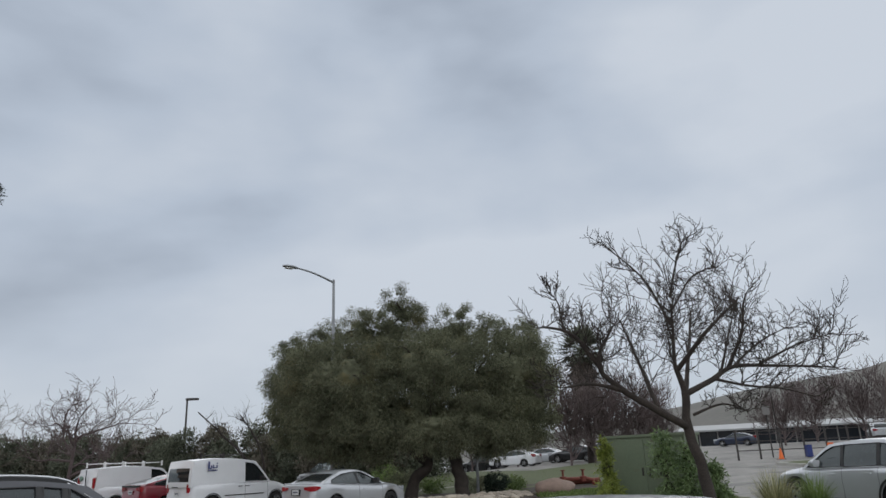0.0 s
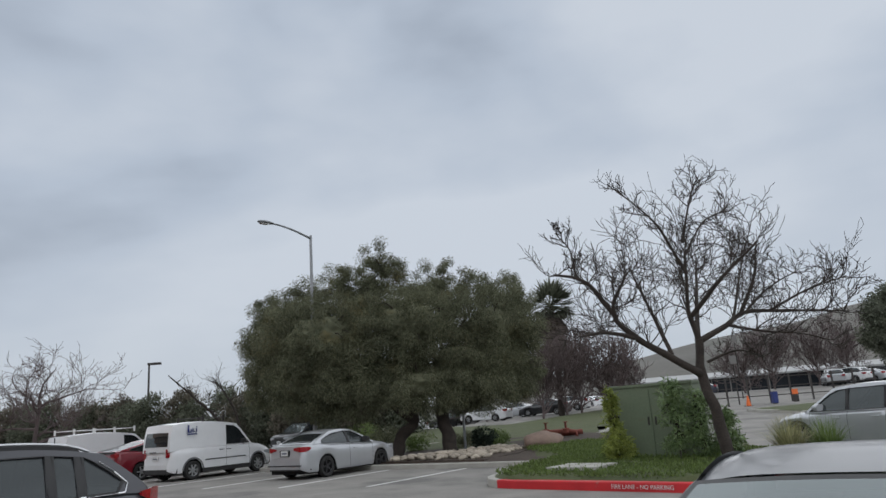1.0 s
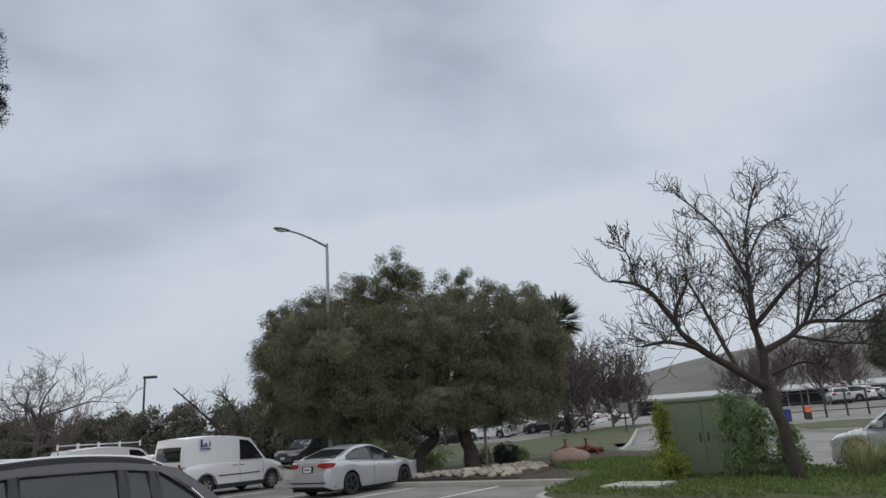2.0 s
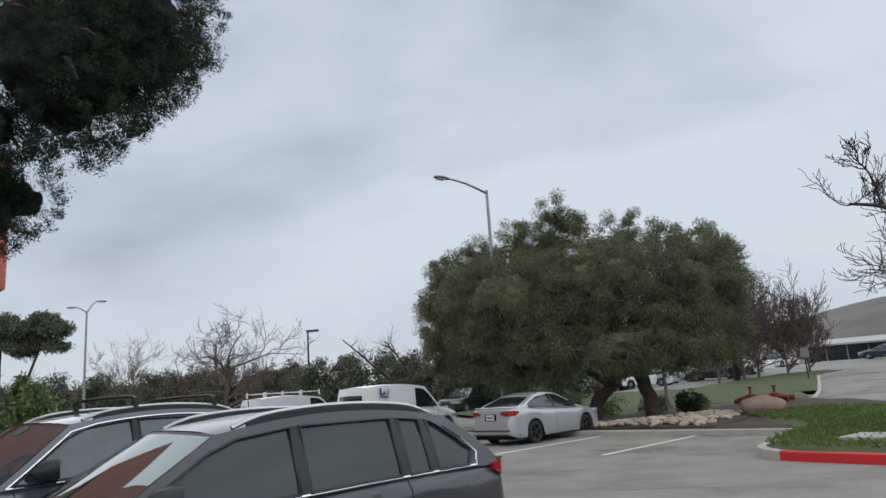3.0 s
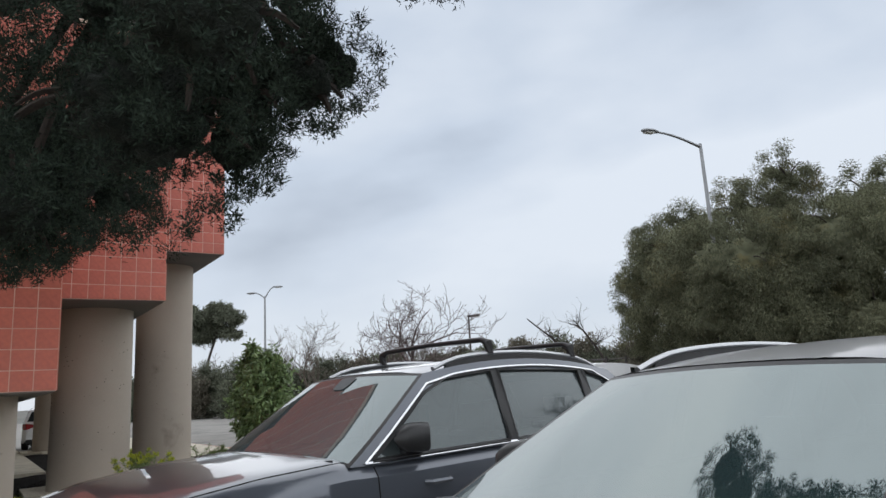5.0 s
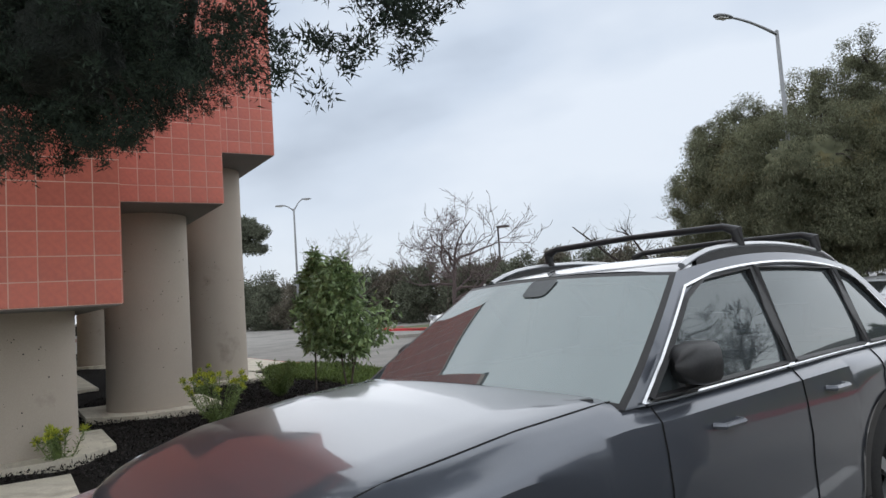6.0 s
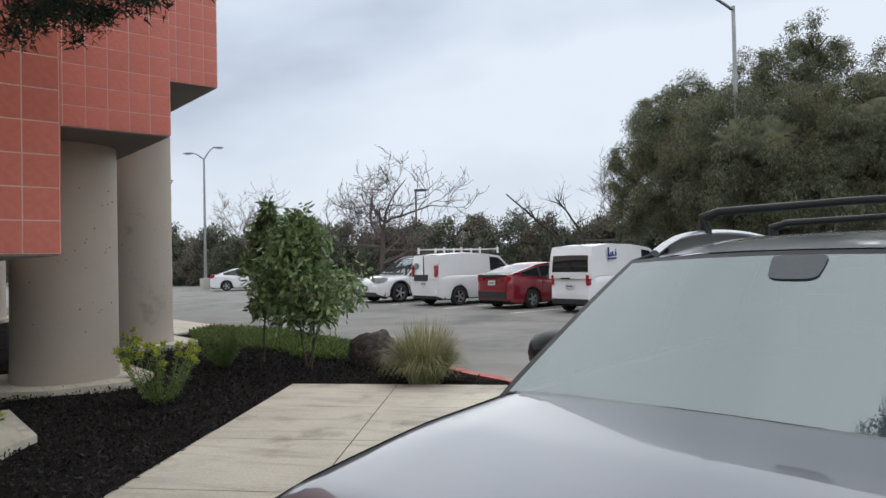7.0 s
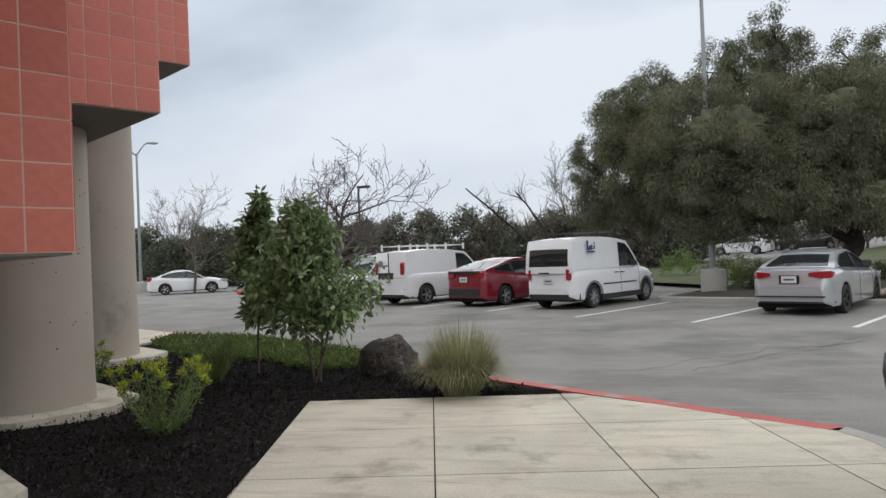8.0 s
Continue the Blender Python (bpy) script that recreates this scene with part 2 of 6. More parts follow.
    "rust": material("red_oxide_pipe", (0.22, 0.06, 0.042), (0.13, 0.042, 0.03), 0.8, scale=6, fine=30),
    "roofing": material("pale_metal_roof", (0.34, 0.345, 0.34), (0.28, 0.285, 0.28), 0.6, scale=0.5, fine=5, bump=0),
    "dark_glass": material("dark_glazing", (0.012, 0.016, 0.022), (0.008, 0.010, 0.014), 0.15, bump=0),
    "orange": material("orange_plastic", (0.75, 0.16, 0.03), (0.65, 0.13, 0.03), 0.5, bump=0),
    "white_paint": material("white_sign_paint", (0.75, 0.75, 0.74), (0.66, 0.66, 0.65), 0.5, bump=0),
    "blue_mark": material("navy_lettering", (0.015, 0.03, 0.16), (0.012, 0.025, 0.13), 0.4, bump=0),
    "green_mark": material("grey_green_mark", (0.18, 0.27, 0.22), (0.15, 0.23, 0.19), 0.4, bump=0),
    "interior": material("grey_car_interior", (0.16, 0.165, 0.17), (0.11, 0.115, 0.12), 0.8, bump=0),
}


def paint(name, c, metal=0.0, rough=0.3, coat_ior=1.5, coat=1.0):
    m = material(name, c, tuple(x * 0.9 for x in c), rough, metal, scale=2, fine=300, bump=0.015, dist=0.001, coat=coat, stains=(tuple(x * 0.8 + 0.02 for x in c), 5, 0.62, 0.85))
    m.node_tree.nodes["Principled BSDF"].inputs["Coat IOR"].default_value = coat_ior
    return m


def streaks(m, colour, turn, lo, hi):
    """Long dirty smears over a surface, drawn out in one direction."""
    n, l = m.node_tree.nodes, m.node_tree.links
    bsdf = n["Principled BSDF"]
    before = bsdf.inputs["Base Color"].links[0].from_socket
    tc, mp, nz, mr, mx = n.new("ShaderNodeTexCoord"), n.new("ShaderNodeMapping"), n.new("ShaderNodeTexNoise"), n.new("ShaderNodeMapRange"), n.new("ShaderNodeMix")
    mp.inputs["Rotation"].default_value, mp.inputs["Scale"].default_value = (0, 0, radians(turn)), (0.7, 4.5, 1.0)
    nz.inputs["Scale"].default_value, nz.inputs["Detail"].default_value, nz.inputs["Roughness"].default_value = 1.5, 7, 0.7
    mr.inputs["From Min"].default_value, mr.inputs["From Max"].default_value = lo, hi
    mx.data_type = "RGBA"
    mx.inputs["B"].default_value = (*colour, 1)
    l.new(tc.outputs["Object"], mp.inputs["Vector"])
    l.new(mp.outputs["Vector"], nz.inputs["Vector"])
    l.new(nz.outputs["Fac"], mr.inputs["Value"])
    l.new(mr.outputs["Result"], mx.inputs["Factor"])
    l.new(before, mx.inputs["A"])
    l.new(mx.outputs["Result"], bsdf.inputs["Base Color"])


streaks(M["concrete"], (0.33, 0.285, 0.225), -10, 0.50, 0.80)
streaks(M["asphalt"], (0.30, 0.28, 0.245), 35, 0.52, 0.85)

PAINT = {
    "grey": paint("dark_grey_metallic", (0.078, 0.079, 0.086), 0.5, 0.34, 1.4, 0.5),
    "slate": paint("slate_blue_metallic", (0.105, 0.116, 0.138), 0.5, 0.28, 1.6, 0.85),
    "white": paint("white_car_paint", (0.74, 0.75, 0.76), 0.0),
    "silver": paint("silver_car_paint", (0.47, 0.485, 0.505), 0.45),
    "pewter": paint("dull_silver_car_paint", (0.11, 0.115, 0.123), 0.3, 0.36, 1.4, 0.4),
    "red": paint("red_car_paint", (0.20, 0.007, 0.018), 0.15),
    "black": paint("black_car_paint", (0.015, 0.016, 0.018), 0.1),
    "navy": paint("navy_car_paint", (0.03, 0.04, 0.07), 0.3),
}


def glazing(name, tint, clear, ior=2.15):
    """Car glass: tinted, with a mirror-like outer face; clear is how much shows through."""
    m = bpy.data.materials.new(name)
    m.use_nodes = True
    n, l = m.node_tree.nodes, m.node_tree.links
    bsdf = n["Principled BSDF"]
    bsdf.inputs["Base Color"].default_value = (*tint, 1)
    bsdf.inputs["Roughness"].default_value, bsdf.inputs["IOR"].default_value = 0.02, ior
    bsdf.inputs["Specular Tint"].default_value = (0.91, 1.0, 0.985, 1)
    tr, mix = n.new("ShaderNodeBsdfTransparent"), n.new("ShaderNodeMixShader")
    tr.inputs["Color"].default_value = (0.78, 0.86, 0.84, 1)
    mix.inputs["Fac"].default_value = clear
    l.new(bsdf.outputs["BSDF"], mix.inputs[1])
    l.new(tr.outputs["BSDF"], mix.inputs[2])
    l.new(mix.outputs["Shader"], n["Material Output"].inputs["Surface"])
    return m


M["shade_glass"] = glazing("tinted_car_glass", (0.016, 0.018, 0.021), 0.06, 1.7)
M["clear_glass"] = glazing("windscreen_glass", (0.085, 0.108, 0.115), 0.12, 2.7)
M["dim_glass"] = glazing("dim_windscreen_glass", (0.055, 0.065, 0.068), 0.12, 2.8)
M["sky_glass"] = glazing("bright_windscreen_glass", (0.025, 0.042, 0.043), 0.06, 3.0)
M["mid_glass"] = glazing("lightly_tinted_glass", (0.06, 0.07, 0.074), 0.12, 2.0)
M["grey_glass"] = glazing("grey_privacy_glass", (0.03, 0.032, 0.035), 0.05, 1.6)


# ---- mesh helpers ----
class Shape:
    """Collects vertices and faces for one mesh."""

    def __init__(self):
        self.v, self.f = [], []

    def face(self, pts):
        k = len(self.v)
        self.v.extend(tuple(p) for p in pts)
        self.f.append(tuple(range(k, k + len(pts))))

    def box(self, a, b, m=None):
        (x0, y0, z0), (x1, y1, z1) = a, b
        k = len(self.v)
        pts = [Vector(p) for p in ((x0, y0, z0), (x1, y0, z0), (x1, y1, z0), (x0, y1, z0), (x0, y0, z1), (x1, y0, z1), (x1, y1, z1), (x0, y1, z1))]
        self.v.extend(tuple(m @ p if m else p) for p in pts)
        self.f.extend(tuple(k + i for i in q) for q in ((0, 3, 2, 1), (4, 5, 6, 7), (0, 1, 5, 4), (1, 2, 6, 5), (2, 3, 7, 6), (3, 0, 4, 7)))

    def grid(self, rows, closed=False):
        k, n = len(self.v), len(rows[0])
        for r in rows:
            self.v.extend(tuple(p) for p in r)
        for i in range(len(rows) - 1):
            for j in range(n if closed else n - 1):
                j2 = (j + 1) % n
                self.f.append((k + i * n + j, k + i * n + j2, k + (i + 1) * n + j2, k + (i + 1) * n + j))

    def tube(self, pts, radii, sides=6, caps=True, flat=1.0):
        pts = [Vector(p) for p in pts]
        if not isinstance(radii, (list, tuple)):
            radii = [radii] * len(pts)
        k = len(self.v)
        ref = Vector((0, 0, 1))
        d0 = (pts[-1] - pts[0])
        if d0.length and abs(d0.normalized().z) > 0.9:
            ref = Vector((1, 0, 0))
        for i, p in enumerate(pts):
            d = pts[min(i + 1, len(pts) - 1)] - pts[max(i - 1, 0)]
            d = d.normalized() if d.length else Vector((0, 0, 1))
            a = d.cross(ref)
            a = a.normalized() if a.length > 1e-5 else Vector((1, 0, 0))
            b = a.cross(d)
            for j in range(sides):
                t = 2 * math.pi * j / sides
                self.v.append(tuple(p + (a * math.cos(t) + b * math.sin(t) * flat) * radii[i]))
        for i in range(len(pts) - 1):
            for j in range(sides):
                j2 = (j + 1) % sides
                self.f.append((k + i * sides + j, k + i * sides + j2, k + (i + 1) * sides + j2, k + (i + 1) * sides + j))
        if caps:
            self.f.append(tuple(k + j for j in reversed(range(sides))))
            e = k + (len(pts) - 1) * sides
            self.f.append(tuple(e + j for j in range(sides)))

    def lathe(self, prof, sides=24, m=None, axis="z"):
        rows = []
        for r, h in prof:
            row = []
            for j in range(sides):
                t = 2 * math.pi * j / sides
                p = Vector((r * math.cos(t), r * math.sin(t), h)) if axis == "z" else Vector((h, r * math.cos(t), r * math.sin(t)))
                row.append(m @ p if m else p)
            rows.append(row)
        self.grid(rows, True)

    def slab(self, poly, z0, z1):
        """A flat plate: polygon poly of (x, y), from z0 to z1."""
        n, k = len(poly), len(self.v)
        self.v.extend((x, y, z0) for x, y in poly)
        self.v.extend((x, y, z1) for x, y in poly)
        self.f.append(tuple(k + i for i in reversed(range(n))))
        self.f.append(tuple(k + n + i for i in range(n)))
        for i in range(n):
            j = (i + 1) % n
            self.f.append((k + i, k + j, k + n + j, k + n + i))

    def mesh(self, name, mat, smooth_angle=None):
        me = bpy.data.meshes.new(name)
        me.from_pydata(self.v, [], self.f)
        me.materials.append(mat)
        if smooth_angle:
            me.polygons.foreach_set("use_smooth", [True] * len(me.polygons))
            me.set_sharp_from_angle(angle=radians(smooth_angle))
        me.update()
        return me


def part(name, shape, mat, parent, label="", angle=None):
    ob = new(name, shape.mesh(name, mat, angle) if isinstance(shape, Shape) else shape)
    ob.parent = parent
    return tagged(ob, label)


def thing(name, m, label, category, group="", kind=""):
    ob = new(name)
    ob.matrix_basis = m
    ob.empty_display_size = 0.2
    return tagged(ob, label, category, group, kind)


def single(name, shape, mat, m, label, category, group="", kind="", angle=None):
    ob = new(name, shape.mesh(name, mat, angle))
    ob.matrix_basis = m
    return tagged(ob, label, category, group, kind)


def structure(name, shape, mat, label, category, angle=None):
    return single(name, shape, mat, Matrix.Identity(4), label, category, "", "structure", angle)


def field_mesh(name, verts, k, mat):
    """One mesh out of an array of k-cornered leaves (n, k, 3)."""
    n = len(verts)
    me = bpy.data.meshes.new(name)
    me.vertices.add(n * k)
    me.vertices.foreach_set("co", np.ascontiguousarray(verts, dtype=np.float32).ravel())
    me.loops.add(n * k)
    me.loops.foreach_set("vertex_index", np.arange(n * k, dtype=np.int32))
    me.polygons.add(n)
    me.polygons.foreach_set("loop_start", np.arange(n, dtype=np.int32) * k)
    me.materials.append(mat)
    me.update(calc_edges=True)
    return me


def unit(rng, n):
    a = rng.normal(size=(n, 3))
    return a / np.linalg.norm(a, axis=1)[:, None]


def leaves(rng, centres, radii, per, length, width, droop=0.0, spread=0.5, k=4, shell=0.5):
    """Leaf blades in clumps: per blades round each centre, hanging by droop."""
    c = np.repeat(np.asarray(centres, float), per, axis=0)
    r = np.repeat(np.asarray(radii, float), per, axis=0)
    if r.ndim == 1:
        r = r[:, None]
    n = len(c)
    d = unit(rng, n)
    base = c + d * r * (rng.random(n) ** shell)[:, None]
    way = unit(rng, n) * spread + d * (1 - spread)
    way[:, 2] -= droop
    way /= np.linalg.norm(way, axis=1)[:, None] + 1e-9
    side = np.cross(way, unit(rng, n))
    side /= np.linalg.norm(side, axis=1)[:, None] + 1e-9
    ln = (length * (0.6 + 0.8 * rng.random(n)))[:, None]
    w = (width * (0.6 + 0.8 * rng.random(n)))[:, None] * 0.5
    if k == 3:
        return np.stack([base - side * w, base + side * w, base + way * ln], axis=1)
    m = base + way * ln * 0.45
    return np.stack([base, m + side * w, base + way * ln, m - side * w], axis=1)


# ---- ground, lot, kerbs ----
def land():
    s = Shape()
    us = [-3000, -1500, -800, -500, -400, -330] + list(range(-290, 0, 10)) + list(range(0, 300, 10)) + [330, 400, 500, 800, 1500, 3000]
    rows = []
    for v in [-3000, -1200, -400, -120, -40, -10, 4, 8] + list(range(14, 60, 6)) + list(range(60, 520, 10)) + [600, 800, 1500, 3000]:
        rows.append([P(u, v, rise(u, v) - 0.06) for u in us])
    s.grid(rows)
    return structure("ground", s, M["land"], "dry grassy land rising to low grey-green hills", "ground", 60)


def lot():
    s = Shape()
    us = [-130 + 4 * i for i in range(46)]
    s.grid([[P(u, v, rise(u, v)) for u in us] for v in [0.95] + [2 + 3 * i for i in range(34)]])
    return structure("parking_lot", s, M["asphalt"], "worn grey asphalt parking lot with stains and cracks", "parking lot", 60)


def sweep(path, width, z0, z1, bevel=0.025):
    """A kerb along a path of (u, v): width to its left side, from z0 up to z1, with a rounded upper edge."""
    s, rows = Shape(), []
    for i, (u, v) in enumerate(path):
        a, b = path[max(i - 1, 0)], path[min(i + 1, len(path) - 1)]
        d = Vector((b[0] - a[0], b[1] - a[1])).normalized()
        n = Vector((-d.y, d.x))
        sec = ((0, z0), (0, z1 - bevel), (bevel * 0.3, z1 - bevel * 0.3), (bevel, z1), (width, z1), (width, z0))
        rows.append([P(u + n.x * w, v + n.y * w, z + rise(u, v)) for w, z in sec])
    s.grid(rows, True)
    s.face(list(reversed(rows[0])))
    s.face(rows[-1])
    return s


def arc(cu, cv, r, a0, a1, n=8):
    return [(cu + r * math.cos(radians(a0 + (a1 - a0) * i / n)), cv + r * math.sin(radians(a0 + (a1 - a0) * i / n))) for i in range(n + 1)]


def sheet(poly, z, lift=0.0, step=0.5, rough=0.0, seed=0):
    """A slightly uneven sheet over a polygon of (u, v), with a skirt down to the lot."""
    bm = bmesh.new()
    vs = [bm.verts.new((u, v, 0)) for u, v in poly]
    f = bm.faces.new(vs)
    us, vv = [p[0] for p in poly], [p[1] for p in poly]
    for axis, lo, hi in ((0, min(us), max(us)), (1, min(vv), max(vv))):
        x = lo + step
        while x < hi:
            co, no = ((x, 0, 0), (1, 0, 0)) if axis == 0 else ((0, x, 0), (0, 1, 0))
            bmesh.ops.bisect_plane(bm, geom=bm.verts[:] + bm.edges[:] + bm.faces[:], plane_co=co, plane_no=no)
            x += step
    edge = {v for e in bm.edges if e.is_boundary for v in e.verts}
    s = Shape()
    idx = {}
    for v in bm.verts:
        h = 0 if v in edge else lift + rough * noise.noise((v.co.x * 1.7 + seed, v.co.y * 1.7, 0)) + rough * 0.5 * noise.noise((v.co.x * 5 + seed, v.co.y * 5, 0))
        idx[v] = len(s.v)
        s.v.append(tuple(P(v.co.x, v.co.y, z + h + rise(v.co.x, v.co.y))))
    for f in bm.faces:
        s.f.append(tuple(idx[v] for v in f.verts))
    bm.free()
    return s


land()
lot()

# island behind the stalls, with its long kerb
ISLAND = [(-22.0, 19.35), (-10.5, 19.35), (-10.5, 30.0), (-15.0, 33.5), (-22.0, 33.5)]
structure("planting_bed", sheet(ISLAND, 0.13, 0.05, 0.8, 0.06), M["soil"], "bare brown soil and leaf litter of the tree island", "planting bed", 50)
structure("kerb", sweep([(-22.1, 33.0)] + arc(-21.9, 19.4, 0.3, 180, 270) + [(-18, 19.1), (-14, 19.1), (-10.6, 19.15), (-9.8, 19.2)], 0.16, -0.02, 0.15), M["kerb"], "weathered concrete kerb of the tree island", "kerb")
LAWN_BACK = [(-38.0, 33.5), (-21.9, 24.5), (-17.5, 26.5), (-15.5, 29.0), (-14.2, 33.0), (-19.0, 44.0), (-38.0, 44.0)]
structure("lawn", sheet(LAWN_BACK, 0.16, 0.03, 1.2, 0.05, 3), M["lawn"], "patchy green lawn behind the tree island", "lawn", 50)
# grass peninsula with the red kerb
PENINSULA = [(-9.55, 15.0), (-9.2, 14.45), (-8.6, 14.15), (-5.0, 13.55), (4.0, 12.6), (14.0, 12.4), (14.0, 18.3), (0.0, 18.3), (-4.4, 20.2), (-6.0, 23.5), (-12.0, 28.0), (-14.0, 27.0), (-13.4, 24.5), (-11.5, 21.0), (-10.2, 19.4)]
structure("grass_bed", sheet(PENINSULA, 0.15, 0.10, 0.6, 0.08, 7), M["lawn"], "green groundcover and grass behind the red kerb", "lawn", 50)
structure("kerb", sweep([(-10.15, 19.1), (-9.72, 15.2), (-9.62, 14.85), (-9.35, 14.45), (-8.95, 14.14)], 0.17, -0.02, 0.17), M["kerb"], "whitish unpainted end of the concrete kerb", "kerb")
structure("kerb", sweep([(-8.95, 14.14), (-8.4, 14.0), (-5.0, 13.42), (-0.5, 12.85), (4.0, 12.45), (14.0, 12.25)], 0.17, -0.02, 0.17), M["red_kerb"], "bright red fire lane kerb", "kerb")
structure("kerb", sweep([(14.0, 18.4), (0.0, 18.4), (-4.4, 20.3), (-6.0, 23.6), (-12.0, 28.1)], 0.15, 0.0, 0.16), M["kerb"], "concrete kerb along the driveway", "kerb")
structure("kerb", sweep([(-14.0, 33.0), (-15.0, 37.0), (-17.2, 44.5), (-19.5, 52.0), (-19.0, 57.0), (-21.0, 60.0)], 0.16, 0.0, 0.17), M["kerb"], "curving concrete kerb by the driveway", "kerb")
LAWN_FAR = [(-15.1, 36.9), (-17.4, 44.5), (-19.7, 52.0), (-19.2, 57.0), (-21.2, 60.0), (-24.0, 58.0), (-25.0, 44.0), (-19.0, 36.0)]
structure("lawn", sheet(LAWN_FAR, 0.17, 0.03, 1.5, 0.05, 5), M["lawn"], "grass strip along the driveway", "lawn", 50)

# near side: walkway, corner paving, beds
GRID_O, E1, E2 = Vector((-18.35, 4.34)), Vector((0.96, 0.86)), Vector((0.91, -0.895))


def clip(poly, a, b):
    """The part of a polygon to the left of the line a to b."""
    out, d = [], (b[0] - a[0], b[1] - a[1])
    side = [d[0] * (p[1] - a[1]) - d[1] * (p[0] - a[0]) for p in poly]
    for i, p in enumerate(poly):
        q, s0, s1 = poly[(i + 1) % len(poly)], side[i], side[(i + 1) % len(poly)]
        if s0 >= 0:
            out.append(p)
        if (s0 > 0 > s1) or (s0 < 0 < s1):
            k = s0 / (s0 - s1)
            out.append((p[0] + (q[0] - p[0]) * k, p[1] + (q[1] - p[1]) * k))
    return out


def paving():
    base = Shape()
    base.slab([tuple(P(u, v).to_2d()) for u, v in ((-18.32, 4.34), (-14.9, 1.0), (-13.12, 1.0), (-13.12, 5.2), (-13.75, 6.05), (-16.4, 6.15), (-16.42, 6.03))], -0.02, 0.1265)
    root = structure("pavement", base, M["gap"], "pale stained concrete corner pavement scored in squares", "pavement")
    for i in range(-1, 7):
        for j in range(-2, 7):
            o = GRID_O + E1 * i + E2 * j
            g = 0.0042
            q = [o + E1 * g + E2 * g, o + E1 * g + E2 * (1 - g), o + E1 * (1 - g) + E2 * (1 - g), o + E1 * (1 - g) + E2 * g]
            poly = [(p.x, p.y) for p in q]
            for a, b in (((-18.35, 4.34), (-14.95, 0.98)), ((-13.12, 1.0), (-13.12, 9.0)), ((-13.12, 5.1), (-13.5, 5.85)), ((-13.4, 5.75), (-13.85, 6.12)), ((-13.4, 6.12), (-17, 6.15)), ((-16.42, 6.03), (-18.35, 4.34)), ((-19, 1.02), (-10, 1.02))):
                poly = clip(poly, a, b) if len(poly) > 2 else []
            if len(poly) > 2:
                s = Shape()
                s.slab([tuple(P(u, v).to_2d()) for u, v in poly], 0.10, 0.13)
                part("paving_slab", s, M["concrete"], root)
    return root


paving()
for k in range(16):
    s = Shape()
    u0 = -16.5 + k * 1.52
    s.slab([tuple(P(u, v).to_2d()) for u, v in ((u0, -1.3), (u0 + 1.51, -1.3), (u0 + 1.51, 0.99), (u0, 0.99))], -0.02, 0.13)
    if k == 0:
        walkway = structure("walkway", s, M["concrete"], "pale concrete walkway along the parked cars", "pavement")
    else:
        part("paving_slab", s, M["concrete"], walkway)
structure("kerb", sweep([(-17.55, 6.42), (-16.5, 6.33), (-15.5, 6.28), (-14.7, 6.2), (-13.86, 6.16)], -0.13, -0.02, 0.132), M["red_faded"], "faded red painted kerb round the paving corner", "kerb")
structure("kerb", sweep([(-13.86, 6.16), (-13.55, 5.97), (-13.25, 5.65), (-13.06, 5.2), (-13.0, 4.7), (-13.0, 1.0)], -0.13, -0.02, 0.132), M["kerb"], "bare concrete kerb beside the parked car", "kerb")
structure("kerb", sweep([(-34.0, 6.9), (-28.0, 6.95), (-24.5, 7.35), (-21.0, 7.12), (-19.3, 6.7), (-17.55, 6.42)], -0.13, -0.02, 0.14), M["red_faded"], "faded red painted kerb along the bed", "kerb")
BED = [(-34.0, -3.0), (-16.5, -3.0), (-16.5, -1.32), (-16.5, 1.0), (-14.95, 1.0), (-18.38, 4.36), (-16.46, 6.06), (-16.5, 6.2), (-17.55, 6.3), (-19.3, 6.58), (-21.0, 6.99), (-24.5, 7.2), (-28.0, 6.8), (-34.0, 6.75)]
structure("mulch_bed", sheet(BED, 0.10, 0.03, 0.35, 0.05, 11), M["mulch"], "bed of dark shredded bark mulch", "planting bed", 50)
s = Shape()
s.slab([tuple(P(u, v).to_2d()) for u, v in ((-40.0, 4.7), (-27.0, 4.7), (-25.4, 5.4), (-25.7, 6.76), (-40.0, 6.76))], 0.0, 0.175)
structure("pavement", s, M["concrete"], "pale concrete footpath behind the columns", "pavement")
s = Shape()
s.slab([tuple(P(u, v).to_2d()) for u, v in ((-40.0, 0.6), (-25.2, 0.6), (-25.2, 2.1), (-40.0, 2.1))], 0.0, 0.18)
structure("pavement", s, M["concrete"], "pale concrete path under the building", "pavement")

# stall lines
for u, v0, v1 in ((-12.85, 14.5, 19.0), (-15.78, 14.3, 19.0), (-18.72, 14.1, 19.0), (-21.7, 14.3, 19.6), (-25.1, 15.0, 20.2), (-28.4, 15.2, 20.2), (-31.6, 15.4, 20.4), (-35.0, 15.5, 20.4)):
    s = Shape()
    s.slab([tuple(P(a, b).to_2d()) for a, b in ((u - 0.055, v0), (u + 0.055, v0), (u + 0.055, v1), (u - 0.055, v1))], -0.01, 0.004)
    structure("stall_line", s, M["line"], "worn white painted stall line", "road marking")
for u in (-10.4, -7.5, -4.6, -1.9 - 0.7, 0.5):
    s = Shape()
    s.slab([tuple(P(a, b).to_2d()) for a, b in ((u - 0.055, 1.2), (u + 0.055, 1.2), (u + 0.055, 6.1), (u - 0.055, 6.1))], -0.01, 0.004)
    structure("stall_line", s, M["line"], "worn white painted stall line", "road marking")

# cracks across the asphalt
